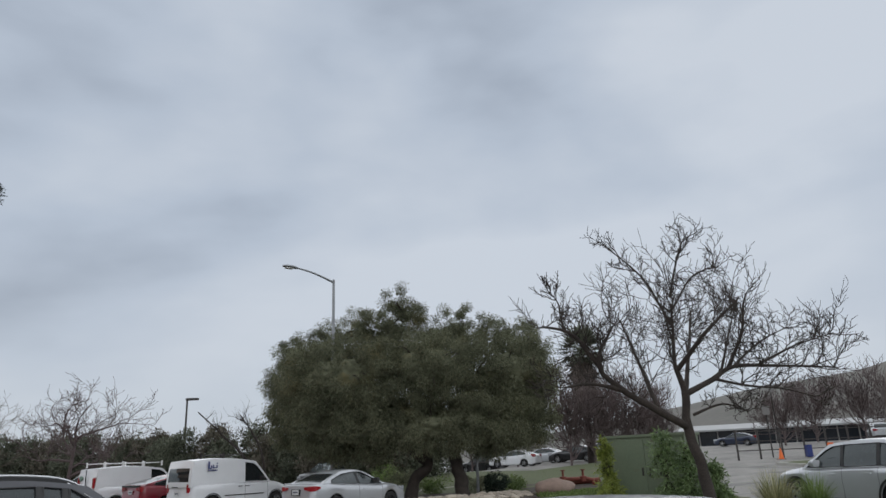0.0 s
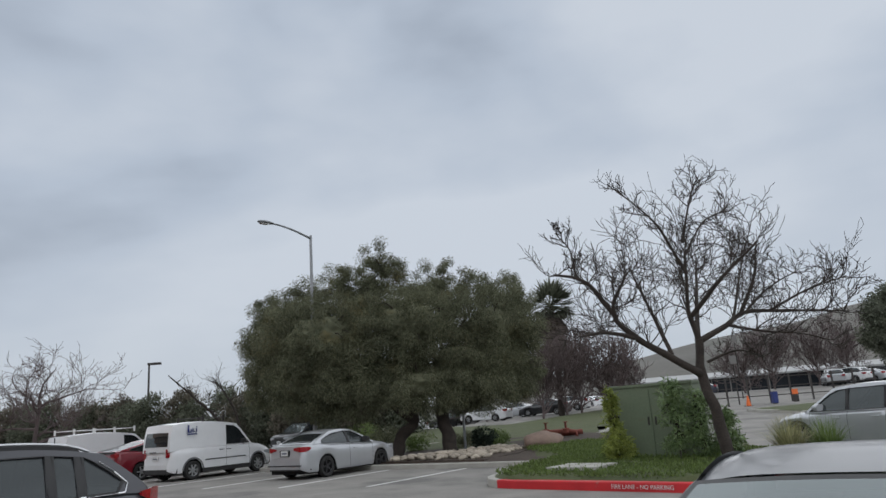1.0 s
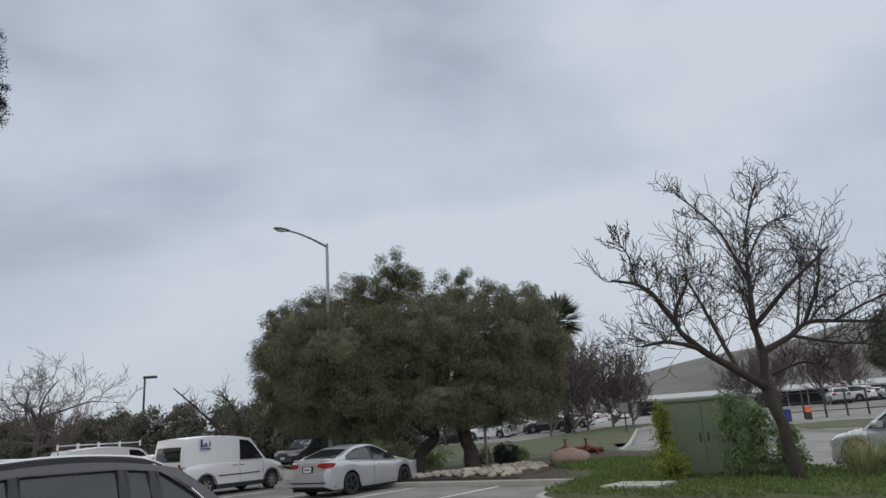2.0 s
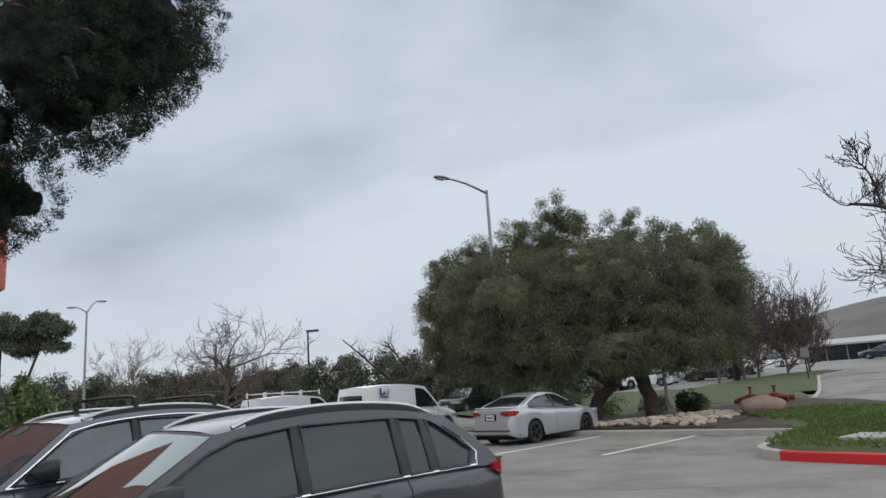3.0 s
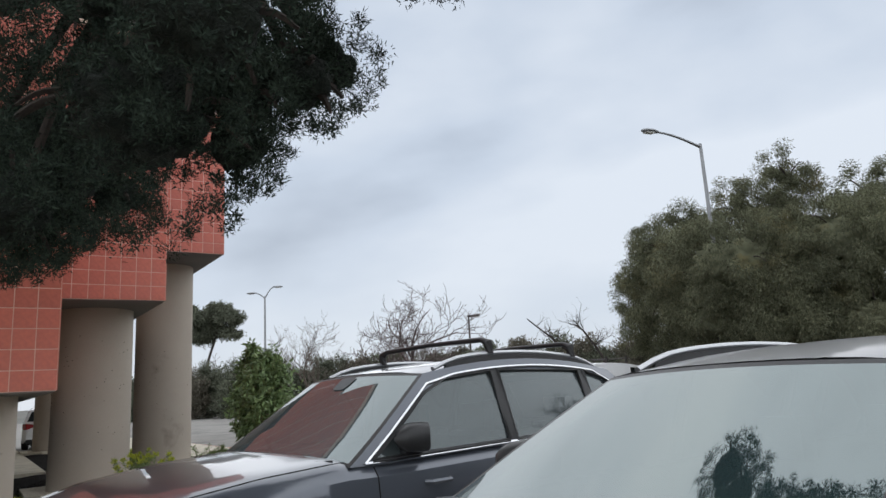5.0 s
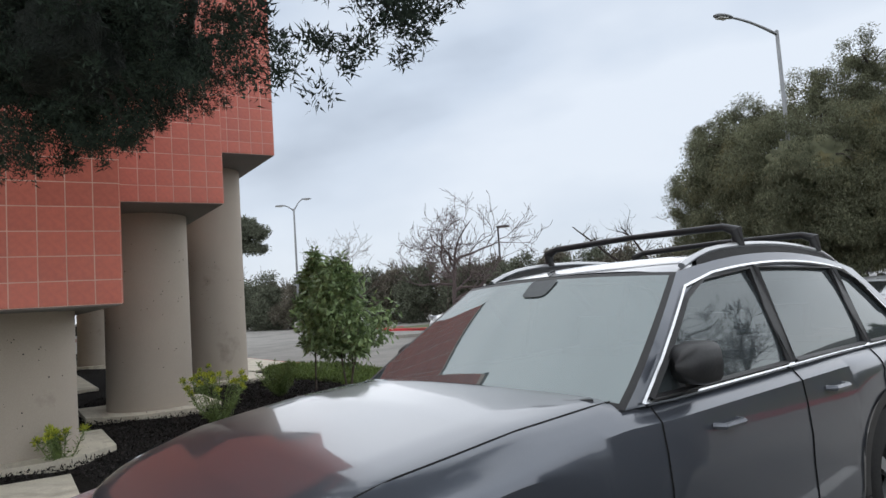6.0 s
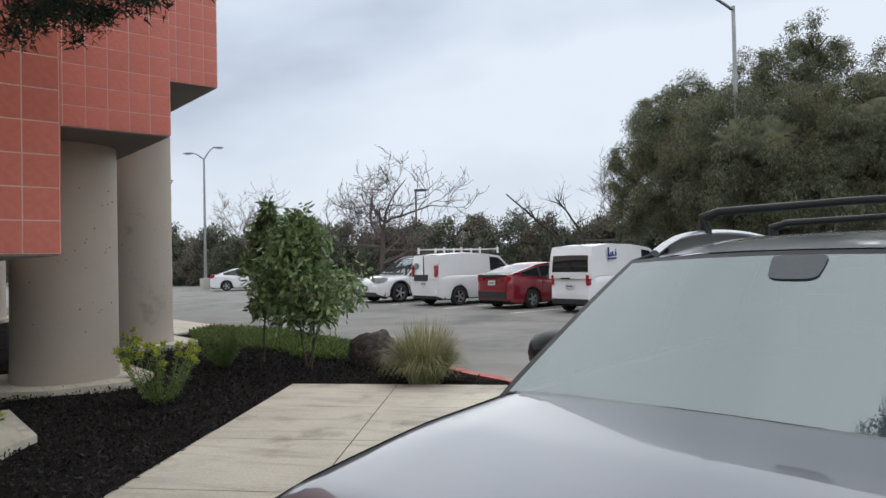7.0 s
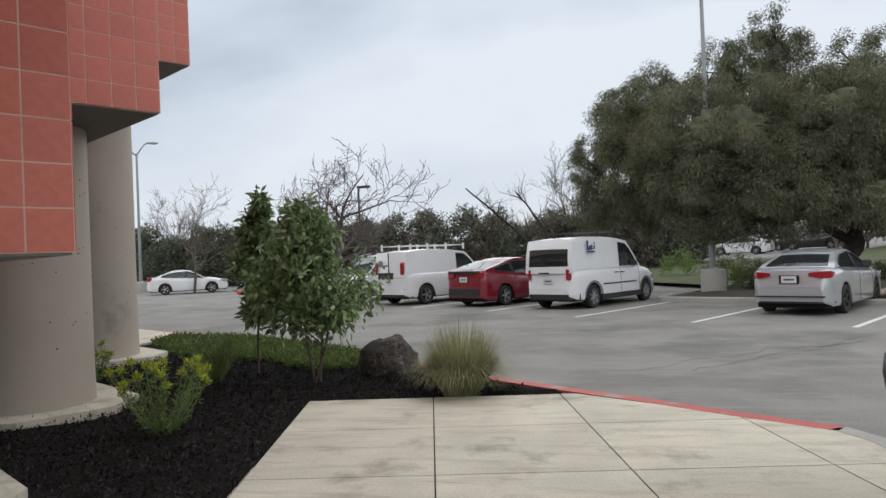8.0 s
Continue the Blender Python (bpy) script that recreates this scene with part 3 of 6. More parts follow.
for seed, (u, v, du, dv, n) in enumerate(((-17.2, 8.2, 0.16, 0.42, 16), (-16.2, 8.6, 0.10, 0.40, 9), (-18.5, 10.6, 0.5, 0.05, 20), (-12.5, 9.5, 0.4, 0.25, 14), (-22.0, 11.0, 0.45, 0.1, 22), (-8.5, 8.0, 0.3, 0.3, 14), (-11.8, 12.5, 0.45, -0.1, 12))):
    rr, pts = random.Random(seed + 40), []
    for i in range(n * 2):
        pts.append((u, v))
        u, v = u + du * 0.5 * (0.5 + rr.random()) + rr.uniform(-0.16, 0.16), v + 0.5 * dv * (0.5 + rr.random()) + rr.uniform(-0.2, 0.2)
    s, rows = Shape(), []
    for i, (a, b) in enumerate(pts):
        w = 0.003 + 0.009 * rr.random()
        rows.append([P(a - w * 0.7, b + w * 0.7, 0.0045), P(a + w * 0.7, b - w * 0.7, 0.0045)])
    s.grid(rows)
    structure("asphalt_crack", s, M["sealed"], "dark meandering crack in the asphalt", "crack")


# ---- office building on columns ----
TOP = 7.75
TIERS = ((-16.08, -14.0, 1.42, 1.645), (-18.94, 1.42, 3.14, 3.06), (-22.05, 3.14, 4.98, 4.53))
building = thing("office_building", Matrix.LocRotScale(P(-22, 0, 0.1), Euler((0, 0, radians(TURN))), None), "stepped red-tiled office building raised on round columns", "building")
BO = (-22.0, 0.0, 0.1)


def local(u, v, z):
    return (u - BO[0], v - BO[1], z - BO[2])


TILE = 0.224
tile_shape = Shape()
tile_shape.box((-0.009, -TILE / 2 + 0.0046, -TILE / 2 + 0.0046), (0.003, TILE / 2 - 0.0046, TILE / 2 - 0.0046))
tile_mesh = tile_shape.mesh("tile", M["tile"])
END_SHAPE = Shape()
END_SHAPE.box((-TILE / 2 + 0.0046, -0.006, -TILE / 2 + 0.0046), (TILE / 2 - 0.0046, 0.008, TILE / 2 - 0.0046))
end_mesh = END_SHAPE.mesh("tile", M["tile"])
for i, (face, v0, v1, z0) in enumerate(TIERS):
    s = Shape()
    s.box(local(-44, v0, z0 + 0.02), local(face, v1, TOP))
    wall = part("wall", s, M["grout"], building, "red terracotta tiled wall with pale joints")
    s = Shape()
    s.box(local(-44, v0 + (0.004 if i else 0), z0 + 0.006), local(face - 0.012, v1 - 0.012, z0 + 0.02))
    part("soffit", s, M["soffit"], building, "grey underside of the tiled storey")
    s = Shape()
    s.box(local(-44, v0, TOP), local(face + 0.03, v1 + 0.03, TOP + 0.1))
    part("coping", s, M["soffit"], building)
    rest = Shape()
    rows, cols = int((TOP - z0) / TILE) + 1, int((min(v1 - v0 + (2.9 if i else 0), 6.0)) / TILE)
    count = 0
    for c in range(cols):
        for r in range(rows):
            z, v = z0 + 0.02 + TILE * (r + 0.5), v1 - TILE * (c + 0.5)
            if z > TOP - 0.1 or v < v0 - 0.02:
                continue
            if count < 295 and r < 20:
                count += 1
                t = new("tile", tile_mesh)
                t.parent = wall
                t.location = local(face, v, z)
            else:
                x, y, h = local(face, v, z)
                rest.box((x - 0.009, y - TILE / 2 + 0.0046, h - TILE / 2 + 0.0046), (x + 0.003, y + TILE / 2 - 0.0046, h + TILE / 2 - 0.0046))
    for c in range(14):
        for r in range(rows):
            z = z0 + 0.02 + TILE * (r + 0.5)
            if z < TOP - 0.1:
                x, y, h = local(face - TILE * (c + 0.5), v1, z)
                rest.box((x - TILE / 2 + 0.0046, y - 0.006, h - TILE / 2 + 0.0046), (x + TILE / 2 - 0.0046, y + 0.008, h + TILE / 2 - 0.0046))
    tagged(part("tile_field", rest, M["tile_far"], wall), kind="stuff")
s = Shape()
s.box(local(-44, -14, 0.1), local(-27.5, 0.9, 5.0))
part("ground_floor_wall", s, M["plaster"], building, "beige plastered wall set back under the building")
s = Shape()
s.box(local(-27.5, -0.35, 2.0), local(-27.36, -0.15, 2.35))
part("wall_lamp", s, M["dark_steel"], building, "small dark wall lamp")
for u, v, z1 in ((-17.72, 0.55, 1.655), (-20.42, 2.33, 3.07), (-23.92, 4.2, 4.54), (-34.2, 3.0, 4.54)):
    s = Shape()
    s.lathe([(0.615, 0.0), (0.61, 0.05), (0.60, 0.6), (0.595, z1 - 0.165)], 56, Matrix.Translation(local(u, v, 0.16)))
    col = part("column", s, M["column"], building, "round tan concrete column", 40)
    # small air holes of the cast face
    rr, holes = random.Random(int(u * 10)), Shape()
    for k in range(44):
        a, h = rr.uniform(-1.9, 0.9), 0.16 + rr.uniform(0.15, 0.93) ** 0.8 * min(z1 - 0.3, 2.6)
        x, y, z = local(u + 0.6055 * math.cos(a), v + 0.6055 * math.sin(a), h)
        r = rr.uniform(0.003, 0.0075)
        m = Matrix.LocRotScale((x, y, z), Euler((0, 0, a)), None)
        holes.lathe([(0.0005, 0.003), (r, 0.002), (r, -0.004)], 7, m, "x")
    tagged(part("air_hole", holes, M["gap"], col), kind="stuff")
    s = Shape()
    w = 0.92
    s.slab([local(u + a, v + b, 0)[:2] for a, b in ((-w, -w), (w * 0.55, -w), (w, -w * 0.4), (w, w * 0.5), (w * 0.5, w), (-w, w))], -0.1, 0.115)
    part("footing", s, M["concrete"], building, "pale concrete footing slab")


# ---- vehicles ----
def wheel(root, x, y, r, w, rim, spokes=5):
    """A tyre with its rim; x < 0 is the left side."""
    out = -1 if x < 0 else 1
    m = Matrix.Translation((x, y, r))
    s = Shape()
    prof = [(r * 0.64, -w / 2), (r * 0.9, -w / 2), (r * 0.985, -w / 2 + 0.025), (r, -w / 4), (r, w / 4), (r * 0.985, w / 2 - 0.025), (r * 0.9, w / 2), (r * 0.64, w / 2 - 0.01), (r * 0.62, 0), (r * 0.64, -w / 2)]
    s.lathe(prof, 28, m, "x")
    tyre = part("wheel", s, M["tyre"], root, "black tyre", 40)
    s = Shape()
    o = out * (w / 2 - 0.03)
    s.lathe([(r * 0.66, o + out * 0.018), (r * 0.62, o + out * 0.012), (r * 0.60, o - out * 0.03), (r * 0.6, -o)], 28, m, "x")
    s.lathe([(0.001, o + out * 0.012), (r * 0.14, o + out * 0.010), (r * 0.17, o - out * 0.01)], 14, m, "x")
    for k in range(spokes):
        a = 2 * math.pi * k / spokes + 0.3
        q = m @ Matrix.Rotation(a, 4, "X")
        x0, x1 = sorted((o - out * 0.02, o + out * 0.008))
        s.box((x0, -r * 0.085, r * 0.1), (x1, r * 0.085, r * 0.63), q)
    part("rim", s, rim, tyre, "", 40)
    s = Shape()
    s.lathe([(0.001, o - out * 0.05), (r * 0.6, o - out * 0.05)], 20, m, "x")
    part("brake", s, M["gap"], tyre)


def car(name, label, m, L, W, H, prof, cab, col, wheels=(1.36, -1.30, 0.35), group="", windows=(0.0, -0.95), glass="shade_glass", front_glass="dim_glass", chrome="", rails=None, bars=False, rim="rim", rear_win=(0.12, 0.86), cladding=True, panel_van=False, detail=2, tail=(0.80, 1.05, 0.28), head=(0.62, 0.80, 0.45), grille=True, spokes=5, roof_rack=False, taper=0.16, handles=(0.25, -0.75), tumble=0.74, mirror="black"):
    """A car with its nose towards +y. prof: upper outline of the lower body as (y, z), tail to nose; cab: base and top of windscreen, top and base of rear window, as (y, z)."""
    root = thing(name, m, label, "van" if "van" in name else "car", group)
    hw, h2 = W / 2, L / 2
    py, pz = [p[0] for p in prof], [p[1] for p in prof]
    fy, ry, wr = wheels
    sill, arch = 0.26 if H > 1.55 else 0.2, wr + 0.055

    def ztop(y):
        return float(np.interp(y, py, pz))

    def half(y):
        t = abs(y) / h2
        return hw * (1 - taper * t ** 5 - 0.10 * max(0.0, t - 0.93) / 0.07)

    def zlow(y):
        z = sill + 0.10 * max(0.0, abs(y) / h2 - 0.9) / 0.1
        for c in (fy, ry):
            if abs(y - c) < arch:
                z = max(z, wr + math.sqrt(arch * arch - (y - c) ** 2))
        return z

    def ring(y):
        w, zt = half(y), ztop(y)
        zb = min(zlow(y), zt - 0.06)
        hgt = zt - zb
        nose = 0.05 if y > cab[0][0] else 0.02
        sec = ((0, zt + nose), (0.3, zt + nose * 0.93), (0.6, zt + nose * 0.72), (0.78, zt + nose * 0.62), (0.86, zt + nose * 0.25), (0.93, zt - 0.02), (0.975, zt - 0.07), (0.99, zt - 0.16 * hgt - 0.05), (1.0, zt - 0.35 * hgt - 0.03), (0.995, zt - 0.55 * hgt), (1.0, zb + 0.22 * hgt), (0.99, zb + 0.06 * hgt), (0.965, zb))
        return [(w * a, y, max(z, zb)) for a, z in sec]

    ys = sorted(set([round(-h2 + L * i / 84, 4) for i in range(85)] + [fy - arch + 0.001, fy + arch - 0.001, ry - arch + 0.001, ry + arch - 0.001]))
    s, rows = Shape(), []
    for y in ys:
        r = ring(y)
        rows.append([(-x, a, z) for x, a, z in reversed(r)] + r[1:])
    s.grid(rows)
    s.face(rows[0])
    s.face(list(reversed(rows[-1])))
    body = part("body", s, col, root, "", 32)
    s = Shape()
    s.box((-hw * 0.80, -h2 + 0.12, sill - 0.04), (hw * 0.80, h2 - 0.12, 0.62))
    part("underbody", s, M["gap"], root)

    # cabin
    (y0, z0), (y1, z1), (y2, z2), (y3, z3) = cab
    cb, ct = hw * 0.935, hw * (0.93 if panel_van else 1.0) * (0.95 if panel_van else tumble)

    def belt(y):
        return ztop(min(max(y, y3), y0)) - 0.01

    def roof(y):
        t = min(1.0, max(0.0, (y - y2) / (y1 - y2)))
        return z2 + (z1 - z2) * t + (H - 0.5 * (z1 + z2)) * (1 - (2 * t - 1) ** 2)

    def edge_x(h, y):
        k = cb * (1 - 0.07 * max(0.0, -y / h2) ** 2)
        return k + (ct - cb) * (h ** 1.25)

    def front(h):
        return y0 + (y1 - y0) * h

    def rear(h):
        return y3 + (y2 - y3) * (h ** (2.2 if panel_van else 1.2))

    def side(sg, y, h, off=0.0):
        b = belt(y)
        return (sg * (edge_x(h, y) + off), y, b + (roof(y) - 0.03 - b) * h)

    # roof panel
    s, rows = Shape(), []
    for i in range(25):
        y = y2 + (y1 - y2) * i / 24
        row = []
        for j in range(15):
            q = -1 + 2 * j / 14
            bow = 0.05 * (1 - q * q)
            yy = y + bow * ((1 if i > 20 else 0) * (i - 20) / 4 - (1 if i < 4 else 0) * (4 - i) / 4 * 0.6)
            e = abs(q) ** 7
            row.append((edge_x(1, y) * q, yy, roof(y) - 0.032 * e - 0.018 * q * q))
        rows.append(row)
    s.grid(rows)
    part("roof", s, col, root, "", 40)

    # window openings in the sides
    cuts = [None, *windows, None]
    hs_lo, hs_hi = 0.05, 0.875
    polys = []
    for a, b in zip(cuts[:-1], cuts[1:]):
        fr = (lambda h: front(h) - 0.12) if a is None else (lambda h, a=a: a - 0.035)
        re = (lambda h: rear(h) + 0.20) if b is None else (lambda h, b=b: b + 0.035)
        if panel_van and a is not None:
            continue
        f0, f1 = fr(hs_lo), fr(hs_hi)
        r0, r1 = re(hs_lo), re(hs_hi)
        if f0 - r0 < 0.1:
            continue
        if b is None:
            poly = [(f0, hs_lo), (f1, hs_hi), (r1, hs_hi - 0.06)] + [(re(h) - 0.02, h) for h in (0.6, 0.42, 0.3)] + [(r0 + 0.14, hs_lo)]
        else:
            poly = [(f0, hs_lo)] + ([(fr(h), h) for h in (0.3, 0.55, 0.75)] if a is None else []) + [(f1 - (0.1 if a is None else 0), hs_hi), (r1, hs_hi), (r0, hs_lo)]
        polys.append(poly)
    for sg in (-1, 1):
        outline = [(front(h), h) for h in (0, 0.25, 0.5, 0.75, 1.0)] + [(y1 + (y2 - y1) * k / 12, 1.0) for k in range(1, 12)] + [(rear(h), h) for h in (1.0, 0.8, 0.6, 0.4, 0.2, 0)] + [(y3 + (y0 - y3) * k / 10, 0.0) for k in range(1, 10)]
        bm = bmesh.new()
        for loop in [outline] + polys:
            vs = [bm.verts.new((a, h, 0)) for a, h in loop]
            for i in range(len(vs)):
                bm.edges.new((vs[i], vs[(i + 1) % len(vs)]))
        bmesh.ops.triangle_fill(bm, use_beauty=True, use_dissolve=False, edges=bm.edges[:])
        s = Shape()
        ind = {}
        for v in bm.verts:
            ind[v] = len(s.v)
            s.v.append(side(sg, v.co.x, v.co.y))
        for f in bm.faces:
            s.f.append(tuple(ind[v] for v in f.verts))
        bm.free()
        part("door_frame", s, col, root, "", 40)
        for cut in windows if not panel_van else ():
            s = Shape()
            s.grid([[side(sg, cut + d, 0.045 + 0.84 * i / 8, 0.003) for d in (-0.045, 0.0, 0.045)] for i in range(9)])
            part("pillar_cover", s, M["black"], root, "black pillar between the side windows")
        for poly in polys:
            s, rows = Shape(), []
            for i in range(9):
                h = hs_lo + (hs_hi - hs_lo) * min(max(i / 8, 0.002), 0.998)
                xs = []
                for (a0, h0), (a1, h1) in zip(poly, poly[1:] + poly[:1]):
                    if (h0 - h) * (h1 - h) <= 0 and h0 != h1:
                        xs.append(a0 + (a1 - a0) * (h - h0) / (h1 - h0))
                if len(xs) > 1:
                    rows.append([side(sg, min(xs) + (max(xs) - min(xs)) * j / 6, h, -0.008) for j in range(7)])
            s.grid(rows)
            part("side_window", s, M[glass], root, "tinted side window", 60)
            s = Shape()
            pts = [side(sg, a, h, 0.002) for a, h in poly]
            s.tube(pts + [pts[0]], 0.021, 4, False, 0.5)
            part("window_seal", s, M["black"], root)
        if chrome:
            s = Shape()
            fore = 0.04
            s.tube([side(sg, front(0) - fore - 0.06 + (rear(0) + 0.28 - front(0) + fore + 0.06) * k / 14, 0.022, 0.006) for k in range(15)], 0.011, 5)
            if chrome == "full":
                line = [side(sg, front(h) - 0.085, h, 0.006) for h in (0.02, 0.3, 0.55, 0.75, 0.86)] + [side(sg, front(0.9) - 0.3 + (rear(0.9) + 0.3 - front(0.9) + 0.3) * k / 12, 0.905, 0.006) for k in range(13)] + [side(sg, rear(h) + 0.17, h, 0.006) for h in (0.75, 0.5, 0.3, 0.12, 0.02)]
                s.tube(line, 0.010, 5)
            else:
                s.tube([side(sg, rear(0) + 0.28, 0.022, 0.006), side(sg, rear(0.25) + 0.16, 0.25, 0.006), side(sg, rear(0.55) + 0.14, 0.55, 0.006), side(sg, rear(0.8) + 0.16, 0.8, 0.006)], 0.009, 5)
            part("window_trim", s, M["chrome"], root, "bright chrome window trim")

    # windscreen and rear window
    def glass_grid(fn, h0, h1, sgn, off, keep, bowed):
        rows_ = []
        for i in range(9):
            h = h0 + (h1 - h0) * i / 8
            row = []
            for j in range(13):
                q = (-1 + 2 * j / 12) * keep
                y = fn(h)
                b = belt(y) + (0.045 * (1 - q * q) * (1 - h) if sgn > 0 else 0)
                row.append((edge_x(h, y) * q, y + sgn * (bowed * (1 - q * q) + off), b + (roof(y) - 0.03 - b) * h + (0.025 * (1 - q * q)) * h))
            rows_.append(row)
        return rows_
    wind_frame = Shape()
    outer, inner = glass_grid(front, 0.0, 1.0, 1, 0.0, 1.0, 0.07), glass_grid(front, 0.035, 0.97, 1, 0.001, 0.962, 0.07)

    def border(shape, a, b):
        n, k = len(a), len(a[0])
        la = [a[0][j] for j in range(k)] + [a[i][k - 1] for i in range(1, n)] + [a[n - 1][j] for j in range(k - 2, -1, -1)] + [a[i][0] for i in range(n - 2, 0, -1)]
        lb = [b[0][j] for j in range(k)] + [b[i][k - 1] for i in range(1, n)] + [b[n - 1][j] for j in range(k - 2, -1, -1)] + [b[i][0] for i in range(n - 2, 0, -1)]
        shape.grid([la, lb], True)
    border(wind_frame, outer, inner)
    part("windscreen_frame", wind_frame, M["black"], root)
    s = Shape()
    s.grid(inner)
    part("windscreen", s, M[front_glass], root, "slanting windscreen reflecting grey sky", 60)
    if chrome == "full":
        s = Shape()
        n, k = len(inner), len(inner[0])

        def on_glass(h, q):
            a, b = h * (n - 1), q * (k - 1)
            i0, j0 = min(n - 2, int(a)), min(k - 2, int(b))
            lo = Vector(inner[i0][j0]).lerp(Vector(inner[i0][j0 + 1]), b - j0)
            hi = Vector(inner[i0 + 1][j0]).lerp(Vector(inner[i0 + 1][j0 + 1]), b - j0)
            return lo.lerp(hi, a - i0) + Vector((0, 0.003, 0.005))
        mid, rim_ = on_glass(0.905, 0.5), []
        for c in range(16):
            a = 2 * math.pi * c / 16
            ca, sa = math.cos(a), math.sin(a)
            rim_.append(on_glass(0.905 + 0.085 * math.copysign(abs(sa) ** 0.35, sa), 0.5 + 0.062 * math.copysign(abs(ca) ** 0.4, ca) * (1 + 0.22 * sa)))
        s.v.extend([tuple(mid)] + [tuple(p) for p in rim_])
        s.f.extend((0, 1 + c, 1 + (c + 1) % 16) for c in range(16))
        part("mirror_mount", s, M["sensor_grey"], root, "dark mirror and sensor mount at the windscreen's top", 40)
    rw0, rw1 = rear_win
    outer, inner = glass_grid(rear, 0.0, 1.0, -1, 0.0, 1.0, 0.05), glass_grid(rear, rw0, rw1, -1, 0.001, 0.84, 0.05)
    s = Shape()
    border(s, outer, inner)
    part("tailgate", s, col, root, "", 40)
    s = Shape()
    s.grid(inner)
    part("rear_window", s, M["shade_glass"], root, "dark rear window", 60)
    # interior
    s = Shape()
    for x in (-0.38, 0.38):
        for yy in (y1 - 0.45, y1 - 1.35):
            if panel_van and yy < y1 - 1:
                continue
            s.box((x - 0.24, yy - 0.25, 0.45), (x + 0.24, yy + 0.25, 0.75))
            s.box((x - 0.23, yy - 0.34, 0.7), (x + 0.23, yy - 0.2, H - 0.52))
            s.box((x - 0.12, yy - 0.34, H - 0.52), (x + 0.12, yy - 0.24, H - 0.33))
    part("seat", s, M["interior"], root)
    s = Shape()
    s.box((-cb * 0.9, y0 - 0.55, 0.6), (cb * 0.9, y0 - 0.08, z0 - 0.03))
    s.box((-cb * 0.9, y3 + 0.25, 0.4), (cb * 0.9, y0 - 0.5, 0.45))
    part("dashboard", s, M["black"], root)

    # lamps
    def lamp(z_lo, z_hi, back, sgn, mat_, nm, inner_x):
        for sg in (-1, 1):
            e = sgn * h2
            pts = [(sg * (half(e - sgn * back * k / 5) + 0.006), e - sgn * back * k / 5) for k in range(5, -1, -1)]
            pts += [(sg * half(e) * inner_x, e + sgn * 0.006), (sg * half(e) * inner_x, e - sgn * 0.1), (sg * half(e) * 0.9, e - sgn * back)]
            q = Shape()
            n, k = len(pts), 0
            zm, hh = 0.5 * (z_lo + z_hi), 0.5 * (z_hi - z_lo)
            thin = [0.35, 0.6, 0.85, 1.0, 1.0, 1.0, 0.45, 0.45, 0.35] if inner_x < 0.8 else [1.0] * 9
            up = [0.25, 0.15, 0.05, 0.0, 0.0, 0.0, 0.1, 0.1, 0.25]
            q.v = [(x, y, zm + hh * (up[i] - thin[i])) for i, (x, y) in enumerate(pts)] + [(x, y, zm + hh * (up[i] + thin[i] * 0.9)) for i, (x, y) in enumerate(pts)]
            q.f = [tuple(reversed(range(n))), tuple(range(n, 2 * n))] + [(i, (i + 1) % n, n + (i + 1) % n, n + i) for i in range(n)]
            part(nm, q, mat_, root)
    lamp(*tail, -1, M["tail"], "tail_light", 0.60 if not panel_van else 0.885)
    lamp(*head, 1, M["head"], "headlight", 0.55)
    # plates, bumper, grille
    for sgn, zz in ((-1, tail[0] - 0.02 if not panel_van else 0.78), (1, 0.48)):
        s = Shape()
        yy = sgn * (h2 + 0.004)
        s.box((-0.155, min(yy, yy + sgn * 0.012), zz - 0.075), (0.155, max(yy, yy + sgn * 0.012), zz + 0.075))
        pl = part("number_plate", s, M["plate"], root)
        s = Shape()
        a, b = sorted((yy + sgn * 0.012, yy + sgn * 0.014))
        s.box((-0.11, a, zz - 0.02), (0.11, b, zz + 0.02))
        part("plate_bar", s, M["plate_bar"], pl)
    if grille:
        s = Shape()
        for k in range(5):
            zz = 0.60 + 0.05 * k
            s.tube([(-hw * 0.44, h2 + 0.004, zz), (0, h2 + 0.012, zz), (hw * 0.44, h2 + 0.004, zz)], 0.014, 6)
        part("grille", s, M["chrome"] if chrome or grille == "chrome" else M["black"], root, "horizontal barred grille")
    for sgn in (-1, 1):
        s = Shape()
        s.slab([(-half(h2) * 0.97, sgn * (h2 + 0.016)), (half(h2) * 0.97, sgn * (h2 + 0.016)), (half(h2 - 0.3) + 0.006, sgn * (h2 - 0.3)), (-half(h2 - 0.3) - 0.006, sgn * (h2 - 0.3))], 0.27, 0.42 if cladding else 0.31)
        part("bumper", s, M["black"], root, "black plastic lower bumper")
    if cladding:
        for sg in (-1, 1):
            for c in (fy, ry):
                s, rows = Shape(), []
                for k in range(17):
                    a = math.pi * (k / 16)
                    row = []
                    for rad in (arch - 0.004, arch + 0.055):
                        y, z = c + rad * math.cos(a), wr + rad * math.sin(a)
                        row.append((sg * (half(y) + 0.008), y, max(z, sill - 0.02)))
                    rows.append(row)
                s.grid(rows)
                part("arch_trim", s, M["black"] if cladding is True else cladding, root)
            s = Shape()
            s.slab([(sg * (half(0) + 0.008), ry + arch), (sg * (half(0) + 0.008), fy - arch), (sg * hw * 0.9, fy - arch), (sg * hw * 0.9, ry + arch)], sill - 0.05, sill + 0.10)
            part("sill_trim", s, M["black"], root)
    # panel gaps, handles, mirrors
    def gap_line(pts, r=0.0045):
        q = Shape()
        q.tube(pts, r, 4, False)
        part("panel_gap", q, M["gap"], root)
    if detail:
        for sg in (-1, 1):
